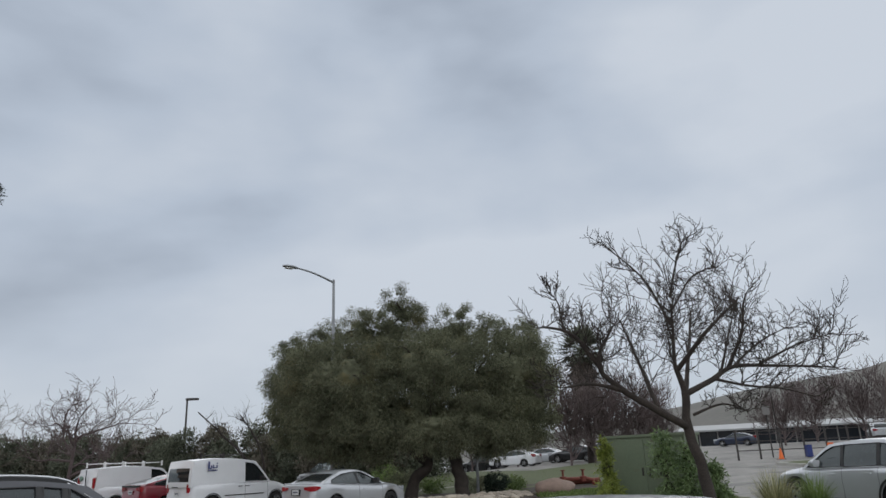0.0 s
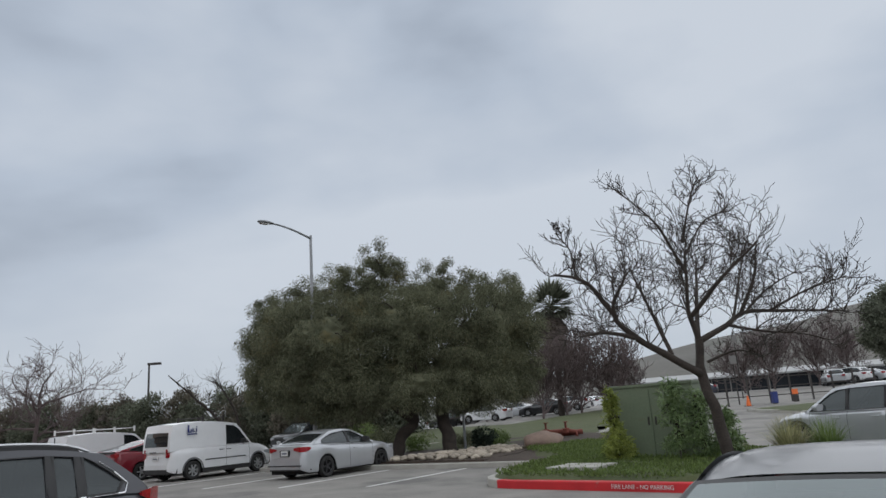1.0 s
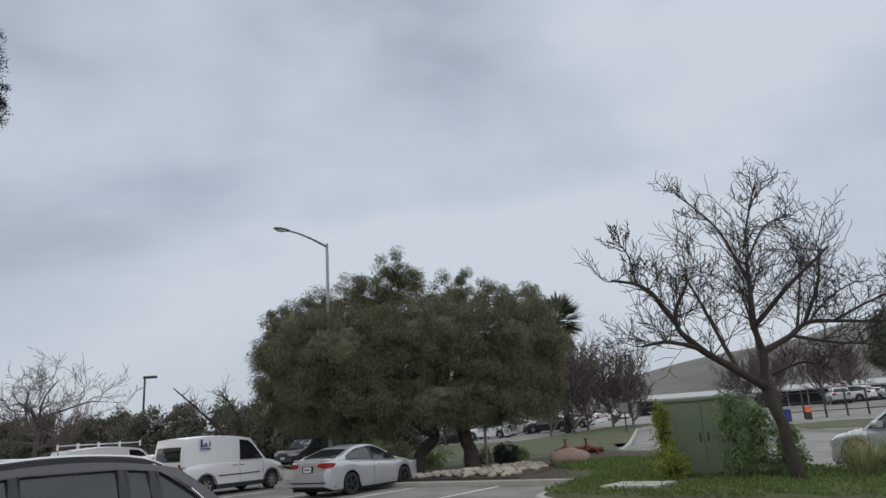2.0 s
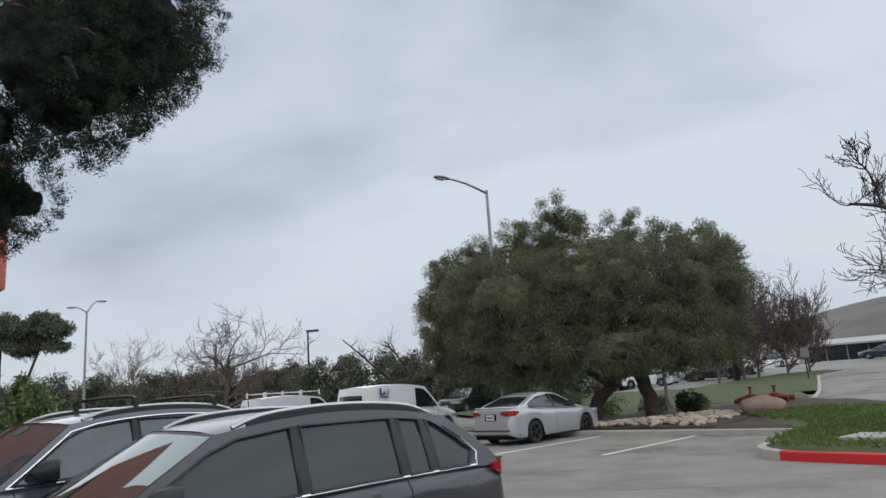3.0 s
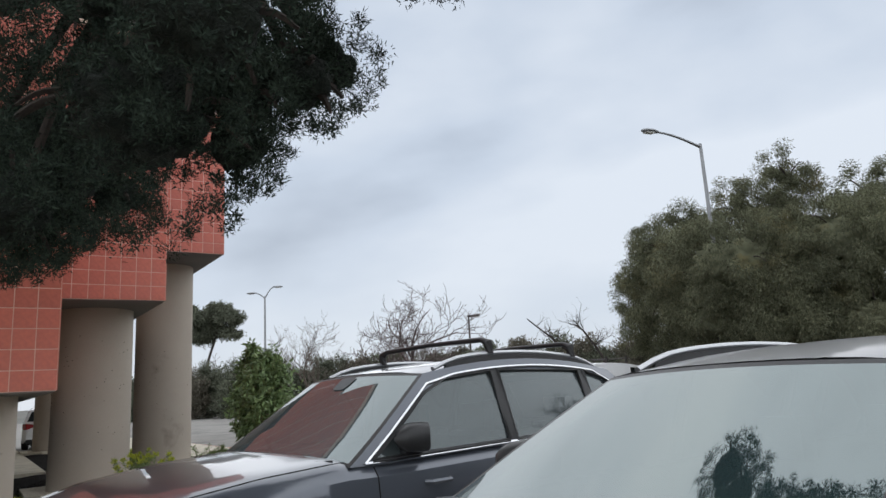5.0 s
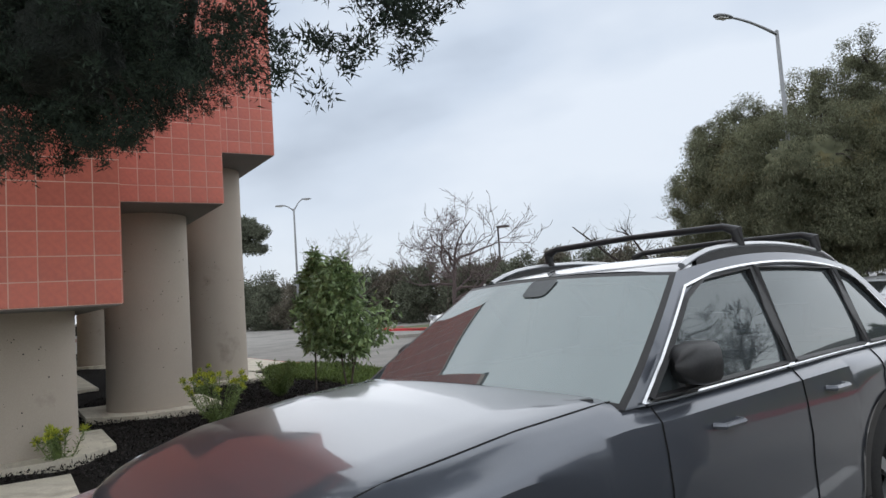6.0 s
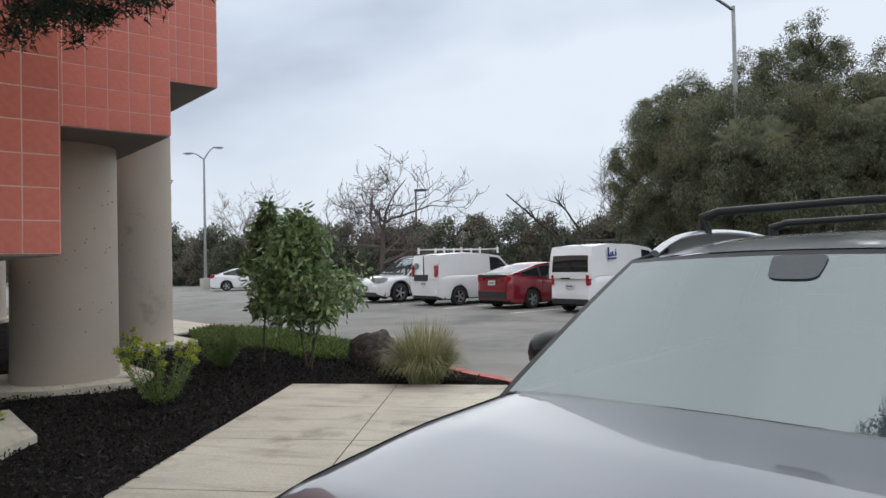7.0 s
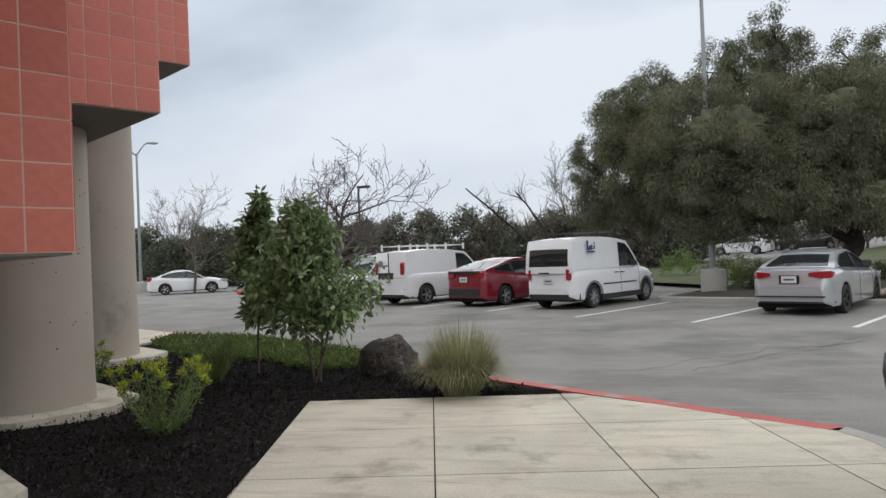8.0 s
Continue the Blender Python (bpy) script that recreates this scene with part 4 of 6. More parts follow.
            for yy in [front(0) - 0.16, *(w for w in windows if not panel_van or w == windows[0])][:3]:
                gap_line([(sg * (x + 0.001), y, z) for x, y, z in ring(yy)[5:-1]])
            for yy in handles:
                s = Shape()
                zz = belt(yy) - 0.13
                s.tube([(sg * (hw * 0.985), yy - 0.09, zz), (sg * (hw * 0.985 + 0.04), yy - 0.07, zz), (sg * (hw * 0.985 + 0.04), yy + 0.07, zz), (sg * (hw * 0.985), yy + 0.09, zz)], 0.014, 6)
                part("door_handle", s, col if not panel_van else M["black"], root)
            s = Shape()
            mx, my, mz = sg * (cb + 0.02), front(0.12) - 0.34, belt(y0) + 0.125
            rows = []
            for k, (fr_, sc) in enumerate(((-0.09, 0.75), (-0.085, 0.98), (-0.02, 1.0), (0.05, 0.9), (0.1, 0.6), (0.12, 0.2))):
                row = []
                for j in range(14):
                    a = 2 * math.pi * j / 14
                    ca, sa = math.cos(a), math.sin(a)
                    row.append((mx + sg * 0.10 * sc * math.copysign(abs(ca) ** 0.6, ca), my + fr_ + 0.03 * ca * sg * sg, mz + 0.085 * sc * math.copysign(abs(sa) ** 0.6, sa)))
                rows.append(row)
            s.grid(rows, True)
            s.face(rows[0])
            s.face(list(reversed(rows[-1])))
            s.tube([(sg * cb * 0.97, my + 0.02, mz - 0.12), (mx - sg * 0.05, my + 0.02, mz - 0.06)], 0.035, 6)
            part("wing_mirror", s, M["black"] if mirror == "black" else col, root, "folding wing mirror", 50)
        # bonnet shut lines and wipers
        for sg in (-1, 1):
            gap_line([(sg * half(y) * 0.855, y, ztop(y) + 0.0145) for y in np.linspace(y0 - 0.02, h2 - 0.25, 12)], 0.0035)
        s = Shape()
        for x in (-0.45, 0.15):
            s.tube([(x, y0 + 0.09, z0 + 0.012), (x + 0.3, y0 + 0.09, z0 + 0.016), (x + 0.55, y0 + 0.085, z0 + 0.014)], 0.005, 5)
        s.slab([(-cb * 0.88, y0 + 0.04), (cb * 0.88, y0 + 0.04), (cb * 0.8, y0 + 0.10), (-cb * 0.8, y0 + 0.10)], z0 - 0.02, z0 + 0.018)
        part("wiper", s, M["black"], root)
    if rails:
        for sg in (-1, 1):
            s, n = Shape(), 16
            ya, yb = y1 - 0.12, y2 + 0.12
            pts = []
            for k in range(n + 1):
                t = k / n
                y = ya + (yb - ya) * t
                lift = 0.042 * min(1.0, min(t, 1 - t) * 7) ** 0.7
                pts.append((sg * edge_x(1, y) * 0.93, y, roof(y) - 0.022 + lift))
            s.tube(pts, 0.019, 8, True, 0.8)
            rail = part("roof_rail", s, M[rails], root, "", 50)
            s = Shape()
            s.grid([[(a - 0.011, b, c - 0.008), (a - 0.014, b, c - 0.06), (a + 0.014, b, c - 0.06), (a + 0.011, b, c - 0.008)] for a, b, c in pts[1:-1]], True)
            part("rail_base", s, M["black"], rail, "black base strip")
    if bars:
        for yb in bars:
            s = Shape()
            x = edge_x(1, yb) * 0.93
            z = roof(yb) + 0.045
            s.tube([(-x, yb, z - 0.03), (-x, yb, z + 0.05), (-x + 0.07, yb, z + 0.075), (0, yb, z + 0.085), (x - 0.07, yb, z + 0.075), (x, yb, z + 0.05), (x, yb, z - 0.03)], [0.035, 0.033, 0.02, 0.017, 0.02, 0.033, 0.035], 8)
            part("crossbar", s, M["black"], root, "black roof crossbar", 50)
    if roof_rack:
        s = Shape()
        zz = H + 0.02
        for yb in roof_rack:
            s.tube([(-ct * 0.95, yb, zz + 0.09), (ct * 0.95, yb, zz + 0.09)], 0.018, 6)
            for sg in (-1, 1):
                s.box((sg * ct * 0.9 - 0.025, yb - 0.03, zz - 0.06), (sg * ct * 0.9 + 0.025, yb + 0.03, zz + 0.16))
        if len(roof_rack) > 2:
            for sg in (-1, 1):
                s.tube([(sg * ct * 0.8, roof_rack[0], zz + 0.09), (sg * ct * 0.8, roof_rack[-1], zz + 0.09)], 0.012, 5)
        part("ladder_rack", s, M["white_paint"] if len(roof_rack) > 2 else M["dark_steel"], root)
    for y, sd in ((fy, -1), (fy, 1), (ry, -1), (ry, 1)):
        wheel(root, sd * (hw - 0.125), y, wr, 0.22, M[rim], spokes)
    return root


def parked(u, v, away=True, turn=0.0):
    p = P(u, v)
    return pose(p.x, p.y, rise(u, v) + 0.0, 0, 0, TURN + (0 if away else 180) + turn)


SUV_PROF = [(-2.30, 0.66), (-2.27, 0.98), (-2.1, 1.07), (-0.9, 1.06), (0.9, 1.02), (1.15, 1.03), (1.6, 0.985), (2.0, 0.90), (2.2, 0.80), (2.30, 0.62)]


def scaled(prof, L):
    k = L / 4.6
    return [(y * k, z) for y, z in prof]


SUV2_PROF = [(-2.35, 0.66), (-2.32, 1.0), (-2.15, 1.09), (-0.9, 1.085), (0.6, 1.055), (0.85, 1.06), (1.3, 1.03), (1.8, 0.965), (2.1, 0.88), (2.27, 0.78), (2.35, 0.60)]
# the two dark cars that the walk passes
car("suv_car", "dark grey compact SUV with silver roof rails", parked(-8.88, 3.24, False, -5), 4.50, 1.845, 1.555, [(y, z * 0.97) for y, z in scaled(SUV_PROF, 4.50)], ((1.02, 0.99), (0.22, 1.475), (-1.66, 1.455), (-2.10, 1.04)), PAINT["grey"], (1.34, -1.28, 0.36), windows=(-0.30, -1.12, -1.40), chrome="belt", front_glass="sky_glass", glass="grey_glass", rails="rail", detail=3, tail=(0.92, 1.06, 0.26))
car("suv_car", "slate grey SUV with chrome trim and black crossbars", parked(-11.84, 3.10, False, 6), 4.70, 1.90, 1.655, SUV2_PROF, ((0.82, 1.07), (0.14, 1.575), (-1.80, 1.55), (-2.2, 1.10)), PAINT["slate"], (1.42, -1.42, 0.37), windows=(-0.45, -1.38), chrome="full", rails="rail", bars=(-0.50, -1.40), detail=3, tail=(0.93, 1.10, 0.35), front_glass="clear_glass", glass="mid_glass")
SEDAN_PROF = [(-2.27, 0.62), (-2.24, 0.95), (-2.1, 1.01), (-1.6, 1.03), (-0.9, 0.97), (0.9, 0.90), (1.1, 0.92), (1.6, 0.85), (2.0, 0.74), (2.2, 0.64), (2.27, 0.52)]


def sedan(name, label, m, col, L=4.5, W=1.76, H=1.42, **kw):
    k = L / 4.54
    return car(name, label, m, L, W, H, [(y * k, z * H / 1.43) for y, z in SEDAN_PROF], ((1.05 * k, 0.91 * H / 1.43), (0.15, H - 0.06), (-0.95, H - 0.06), (-1.85 * k, 1.0 * H / 1.43)), col, (1.33 * k, -1.29 * k, 0.315), cladding=False, tumble=0.66, **kw)


sedan("sedan_car", "silver sedan parked nose to the walkway", parked(-1.28, 3.75, False), PAINT["pewter"], windows=(-0.1,), H=1.345)
coupe = sedan("coupe_car", "silver two-door coupe with dark wheels", parked(-17.44, 18.30), PAINT["silver"], windows=(-0.25,), rim="dark_rim", L=4.45, tail=(0.80, 0.96, 0.30), handles=(0.0,))
# white small delivery van
VAN_PROF = [(-2.29, 0.55), (-2.27, 1.0), (-2.2, 1.08), (0.9, 1.08), (1.2, 1.08), (1.7, 1.0), (2.1, 0.86), (2.29, 0.6)]
van = car("delivery_van", "white high-roof delivery van with grey wheel arches", parked(-23.58, 18.12), 4.59, 1.80, 1.99, VAN_PROF, ((1.25, 1.10), (0.55, 1.86), (-2.15, 1.92), (-2.27, 1.08)), PAINT["white"], (1.52, -1.39, 0.325), windows=(0.02,), glass="shade_glass", panel_van=True, cladding=M["interior"], rear_win=(0.20, 0.70), tail=(0.80, 1.10, 0.06), roof_rack=(0.0, -0.9), handles=(0.12, -0.2), spokes=7)
van2 = car("delivery_van", "white panel van with a white ladder rack", parked(-30.0, 18.0), 4.74, 1.83, 1.88, VAN_PROF, ((1.35, 1.10), (0.60, 1.76), (-2.2, 1.80), (-2.33, 1.08)), PAINT["white"], (1.62, -1.45, 0.33), windows=(0.05,), panel_van=True, cladding=False, rear_win=(0.30, 0.31), tail=(1.02, 1.42, 0.06), roof_rack=(0.6, -0.3, -1.2, -2.0), handles=(0.12, -0.2))
PRI_PROF = [(-2.27, 0.62), (-2.24, 1.06), (-2.1, 1.12), (-1.6, 1.08), (-0.9, 1.0), (0.9, 0.92), (1.2, 0.92), (1.7, 0.83), (2.1, 0.68), (2.27, 0.52)]
hatch = car("hatchback_car", "red hatchback with a dark rear spoiler", parked(-26.75, 18.1), 4.54, 1.76, 1.48, PRI_PROF, ((1.35, 0.93), (0.35, 1.42), (-0.9, 1.42), (-2.15, 1.12)), PAINT["red"], (1.42, -1.28, 0.31), windows=(0.05, -0.85), cladding=False, tail=(0.86, 1.06, 0.12), rear_win=(0.03, 0.92))
car("suv_car", "white large SUV with chrome grille", parked(-33.45, 18.0, False), 5.05, 1.98, 1.80, scaled(SUV_PROF, 5.05), ((1.25, 1.12), (0.45, 1.70), (-1.95, 1.70), (-2.4, 1.15)), PAINT["white"], (1.55, -1.47, 0.38), windows=(-0.1, -1.1), chrome="belt", rails="rail", grille="chrome", head=(0.80, 1.0, 0.4))


# ---- marks on the vans ----
def marks(root, name, mat, boxes):
    s = Shape()
    for a, b in boxes:
        s.box(a, b)
    part(name, s, mat, root, "", None)


# company mark drawn as plain blocks
marks(van, "company_mark", M["blue_mark"], [((0.838, -1.62, 1.60), (0.858, -1.56, 1.86)), ((0.838, -1.56, 1.60), (0.856, -1.46, 1.64)), ((0.838, -1.50, 1.64), (0.856, -1.46, 1.72)), ((0.838, -1.42, 1.62), (0.856, -1.38, 1.74)), ((0.838, -1.38, 1.62), (0.856, -1.31, 1.65)), ((0.838, -1.27, 1.62), (0.856, -1.23, 1.74)), ((0.838, -1.27, 1.77), (0.856, -1.23, 1.81)), ((0.838, -1.62, 1.53), (0.856, -1.23, 1.57))])
marks(van, "side_strip", M["black"], [((0.893, -0.9, 0.62), (0.912, 0.9, 0.655))])
marks(van, "rear_handle", M["black"], [((-0.30, -2.325, 0.98), (0.05, -2.28, 1.02))])
s = Shape()
s.lathe([(0.001, -2.36), (0.10, -2.36), (0.10, -2.30)], 18, Matrix.Translation((-0.45, 0, 1.42)) @ Matrix.Rotation(radians(90), 4, "Z"), "x")
part("company_mark", s, M["green_mark"], van2)
marks(van2, "rear_handle", M["black"], [((-0.52, -2.39, 0.88), (0.22, -2.345, 1.10))])
marks(van2, "door_gap", M["gap"], [((-0.006, -2.378, 0.55), (0.006, -2.34, 1.75))])

# rear trim of the red hatchback and the silver coupe
marks(hatch, "spoiler", M["black"], [((-0.60, -2.31, 1.04), (0.60, -2.20, 1.10))])
marks(hatch, "rear_bumper", M["black"], [((-0.62, -2.295, 0.36), (0.62, -2.24, 0.56))])
lip = Shape()
lip.tube([(-0.70, -1.98, 1.0), (-0.66, -2.10, 1.035), (0.0, -2.16, 1.05), (0.66, -2.10, 1.035), (0.70, -1.98, 1.0)], 0.022, 6, True, 0.6)
part("spoiler", lip, PAINT["silver"], coupe, "", 50)
marks(coupe, "bumper_line", M["black"], [((-0.70, -2.262, 0.40), (0.70, -2.22, 0.43))])
marks(coupe, "plate_recess", M["gap"], [((-0.20, -2.238, 0.69), (0.20, -2.20, 0.87))])

# ---- street lamps ----
def street_lamp(base, top, head_at, label, foot=True, r=0.09, mat="steel", group=""):
    root = thing("street_lamp", Matrix.Translation(base), label, "street lamp", group)
    if foot:
        s = Shape()
        s.lathe([(0.001, 0.74), (0.34, 0.74), (0.37, 0.71), (0.38, 0.0)], 28)
        part("base", s, M["kerb"], root, "round concrete base", 40)
    s = Shape()
    s.lathe([(r * 1.9, 0.7 if foot else 0.0), (r * 1.9, 0.76 if foot else 0.05), (r, 0.8 if foot else 0.06), (r * 0.62, top), (0.001, top + 0.04)], 14)
    part("pole", s, M[mat], root, "", 40)
    for hx, hy, hz in head_at:
        end = Vector((hx, hy, hz)) - Vector(base)
        start = Vector((0, 0, top - 0.12))
        pts = []
        for k in range(11):
            t = k / 10
            p = start.lerp(end, t)
            p.z = start.z + (end.z - start.z) * math.sin(t * math.pi / 2)
            pts.append(p)
        s = Shape()
        s.tube(pts, [0.05 - 0.015 * k / 10 for k in range(11)], 8)
        part("arm", s, M[mat], root, "", 50)
        d = (pts[-1] - pts[-3])
        d.z = 0
        d.normalize()
        m = Matrix.Translation(pts[-1] + d * 0.22) @ Matrix.Rotation(math.atan2(d.y, d.x), 4, "Z")
        s, rows = Shape(), []
        for x, w, h in ((-0.36, 0.04, 0.04), (-0.28, 0.09, 0.06), (-0.05, 0.15, 0.085), (0.2, 0.15, 0.075), (0.34, 0.09, 0.05), (0.38, 0.02, 0.02)):
            rows.append([m @ Vector((x, w * math.cos(a), h * math.sin(a) * (1 if math.sin(a) > 0 else 0.7))) for a in [2 * math.pi * j / 12 for j in range(12)]])
        s.grid(rows, True)
        head = part("lamp_head", s, M[mat], root, "", 50)
        s = Shape()
        s.box((-0.1, -0.1, -0.075), (0.24, 0.1, -0.05), m)
        part("diffuser", s, M["lens"], head)
    return root


street_lamp((-5.49, 29.73, 0.12), 9.25, [(-6.85, 28.35, 9.62)], "tall grey street lamp on a concrete base")
street_lamp((-36.74, 47.53, 0.0), 8.95, [(-37.45, 47.25, 9.25), (-36.1, 47.85, 9.65)], "grey street lamp with two curved arms", r=0.10)
far_lamp = thing("street_lamp", Matrix.Translation((-29.3, 71.6, 0.2)), "dark post lamp with a short flat head", "street lamp")
s = Shape()
s.lathe([(0.12, 0.0), (0.09, 8.4), (0.001, 8.42)], 10)
part("pole", s, M["dark_steel"], far_lamp)
s = Shape()
s.box((-0.1, -0.2, 8.3), (1.15, 0.2, 8.52))
part("lamp_head", s, M["dark_steel"], far_lamp)


# ---- trees ----
def bough(s, p, d, length, r, level, rng, up=0.25, kids=4, sides=5, wander=0.22, fork=(0.45, 0.75), open_angle=0.75, thin=0.0035):
    n = 6 if level > 1 else 4
    pts, d = [Vector(p)], Vector(d).normalized()
    for k in range(n):
        d = (d + Vector((rng.gauss(0, wander), rng.gauss(0, wander), rng.gauss(0, wander) + up * 0.3))).normalized()
        pts.append(pts[-1] + d * (length / n))
    s.tube(pts, [max(thin, r * (1 - 0.72 * k / n)) for k in range(n + 1)], sides if level > 0 else 3, False)
    if level <= 0:
        return
    for k in range(kids):
        t = 0.22 + 0.78 * (k + rng.random()) / kids
        i = min(n - 1, int(t * n))
        q = pts[i].lerp(pts[i + 1], t * n - i)
        ax = Vector((rng.gauss(0, 1), rng.gauss(0, 1), rng.gauss(0, 1)))
        loc = (pts[i + 1] - pts[i]).normalized()
        side = loc.cross(ax)
        side = side.normalized() if side.length > 0.01 else Vector((1, 0, 0))
        nd = loc * math.cos(open_angle) + side * math.sin(open_angle) * (0.7 + 0.6 * rng.random()) + Vector((0, 0, up * 0.6))
        bough(s, q, nd, length * rng.uniform(*fork), max(thin, r * 0.5 * (1 - 0.5 * t)), level - 1, rng, up, kids, sides, wander, fork, open_angle, thin)


def limb(s, pts, r0, r1, sides=8):
    """A thick limb along a few points, with a knotty, slightly wandering line."""
    pts = [Vector(p) for p in pts]
    fine, rr = [], []
    n = len(pts) - 1
    for i in range(n):
        a, b = pts[max(i - 1, 0)], pts[min(i + 2, n)]
        for k in range(5):
            t = k / 5
            p0, p1 = pts[i], pts[i + 1]
            m0, m1 = (p1 - a) * 0.5, (b - p0) * 0.5
            q = p0 * (2 * t ** 3 - 3 * t * t + 1) + m0 * (t ** 3 - 2 * t * t + t) + p1 * (3 * t * t - 2 * t ** 3) + m1 * (t ** 3 - t * t)
            q = q + Vector((noise.noise(q * 2.1), noise.noise(q * 2.1 + Vector((7, 0, 0))), 0)) * r0 * 0.5
            fine.append(q)
            f = (i + t) / n
            rr.append((r0 + (r1 - r0) * f) * (1 + 0.14 * noise.noise(q * 3.0)))
    fine.append(pts[-1])
    rr.append(r1)
    s.tube(fine, rr, sides)
    return fine


# the leafless tree behind the red kerb
def bare_tree():
    B = Vector((5.48, 16.25, 0.2))
    root = thing("bare_tree", Matrix.Translation(B), "leafless spreading tree with a leaning dark trunk", "tree")
    rng = random.Random(5)

    def rel(p, dy=0.0):
        return Vector((p[0], p[1] + dy, p[2])) - B
    tr = Shape()
    limb(tr, [rel((5.52, 16.22, 0.15)), rel((5.42, 16.2, 0.5)), rel((5.27, 16.2, 1.37)), rel((5.16, 16.2, 2.09)), rel((5.19, 16.2, 2.81))], 0.14, 0.085, 10)
    part("trunk", tr, M["bark"], root, "dark rough trunk", 60)
    main, cr = [], Shape()
    main.append((limb(cr, [rel((5.19, 16.2, 2.75)), rel((5.1, 16.15, 3.2)), rel((5.04, 16.1, 3.56)), rel((5.06, 16.0, 4.31)), rel((5.09, 16.0, 4.75))], 0.075, 0.018), 1.3))
    main.append((limb(cr, [rel((5.16, 16.2, 2.05)), rel((4.44, 16.0, 2.46)), rel((3.76, 15.8, 2.87)), rel((3.32, 15.6, 3.24)), rel((3.31, 15.5, 3.67)), rel((3.63, 15.5, 4.22))], 0.095, 0.025), 1.3))
    main.append((limb(cr, [rel((3.76, 15.8, 2.87)), rel((3.04, 15.5, 3.0)), rel((2.48, 15.3, 2.93))], 0.055, 0.02), 0.9))
    main.append((limb(cr, [rel((3.33, 15.6, 3.3)), rel((2.9, 15.5, 3.89)), rel((2.56, 15.5, 4.17)), rel((2.1, 15.6, 4.3))], 0.06, 0.02), 0.75))
    main.append((limb(cr, [rel((5.19, 16.2, 2.75)), rel((5.89, 16.3, 3.07)), rel((6.44, 16.5, 3.35)), rel((7.3, 16.6, 3.34)), rel((8.2, 16.7, 3.3)), rel((8.9, 16.8, 3.25))], 0.07, 0.012), 1.35))
    for q, w in ((((6.44, 16.5, 3.35), (7.0, 16.9, 3.75), (7.6, 17.1, 4.1), (8.1, 17.2, 4.3)), 0.7), (((5.89, 16.3, 3.07), (6.5, 15.9, 2.85), (7.1, 15.7, 2.75), (7.7, 15.6, 2.55)), 0.8), (((7.0, 16.6, 3.35), (7.7, 16.2, 3.7), (8.6, 16.1, 3.95)), 0.9), (((6.1, 16.4, 3.2), (6.6, 16.9, 4.2), (7.0, 17.2, 4.9)), 0.7), (((5.3, 16.2, 2.3), (5.9, 16.0, 2.5), (6.4, 15.9, 2.3)), 0.6)):
        main.append((limb(cr, [rel(p) for p in q], 0.034, 0.009), w))
    main.append((limb(cr, [rel((5.15, 16.2, 2.5)), rel((5.5, 17.0, 3.2)), rel((5.9, 17.7, 4.1)), rel((6.2, 18.2, 5.0))], 0.07, 0.02), 1.3))
    main.append((limb(cr, [rel((5.1, 16.1, 3.3)), rel((5.6, 15.4, 4.0)), rel((6.2, 14.9, 4.6))], 0.06, 0.02), 1.2))
    main.append((limb(cr, [rel((6.3, 16.5, 3.3)), rel((6.7, 16.4, 4.1)), rel((6.8, 16.2, 4.8))], 0.05, 0.02), 1.1))
    main.append((limb(cr, [rel((4.5, 16.0, 2.5)), rel((4.3, 16.5, 3.6)), rel((4.1, 16.9, 4.6))], 0.05, 0.02), 1.2))
    main.append((limb(cr, [rel((5.06, 16.0, 4.2)), rel((4.5, 15.8, 5.3)), rel((3.75, 15.8, 6.1))], 0.035, 0.01), 0.7))
    main.append((limb(cr, [rel((5.08, 16.0, 4.9)), rel((5.4, 16.0, 5.9)), rel((5.6, 16.0, 6.3))], 0.03, 0.008), 0.7))
    main.append((limb(cr, [rel((5.08, 16.0, 4.6)), rel((5.7, 16.2, 5.4)), rel((6.3, 16.3, 5.65))], 0.03, 0.008), 0.7))
    main.append((limb(cr, [rel((2.56, 15.5, 4.17)), rel((2.5, 15.6, 4.8)), rel((2.3, 15.6, 5.1))], 0.025, 0.008), 0.5))
    part("limb", cr, M["bark"], root, "", 60)
    tw = Shape()
    for fine, ln in main:
        n = len(fine)
        for k in range(int(n * 0.85)):
            i = max(n // 4, min(n - 2, int(n * (0.22 + 0.78 * rng.random()))))
            out = (fine[i + 1] - fine[i]).normalized()
            d = out * 0.6 + Vector((rng.gauss(0, 0.75), rng.gauss(0, 0.6), rng.gauss(0.4, 0.45)))
            bough(tw, fine[i], d, ln * rng.uniform(0.45, 1.0), 0.014, 2, rng, 0.26, 4, 4, 0.26, (0.42, 0.75), 0.7, 0.0058)
    part("twig_mass", tw, M["twig"], root, "thin bare twigs")
    return root


bare_tree()


def winter_tree(base, height, width, seed, mat="twig", label="leafless winter tree", trunk=0.13, levels=3, limbs=6, group="", up=0.3, first=0.3, thin=0.009, reach=1.0, lift=0.55, wander=0.24):
    """A smaller leafless tree: trunk, rising limbs, twigs."""
    root = thing("bare_tree", Matrix.Translation(base), label, "tree", group)
    rng = random.Random(seed)
    t = Shape()
    fine = limb(t, [(0, 0, -0.05), (rng.uniform(-0.1, 0.1), 0, height * first), (rng.uniform(-0.2, 0.2), rng.uniform(-0.2, 0.2), height * 0.6)], trunk, trunk * 0.45, 7)
    part("trunk", t, M["bark"] if mat == "twig" else M[mat], root, "", 60)
    c = Shape()
    for k in range(limbs):
        a = 2 * math.pi * k / limbs + rng.uniform(-0.4, 0.4)
        i = int(len(fine) * (0.5 + 0.5 * k / limbs)) - 1
        d = Vector((math.cos(a) * width / height * 1.25, math.sin(a) * width / height * 1.25, lift + 0.3 * rng.random()))
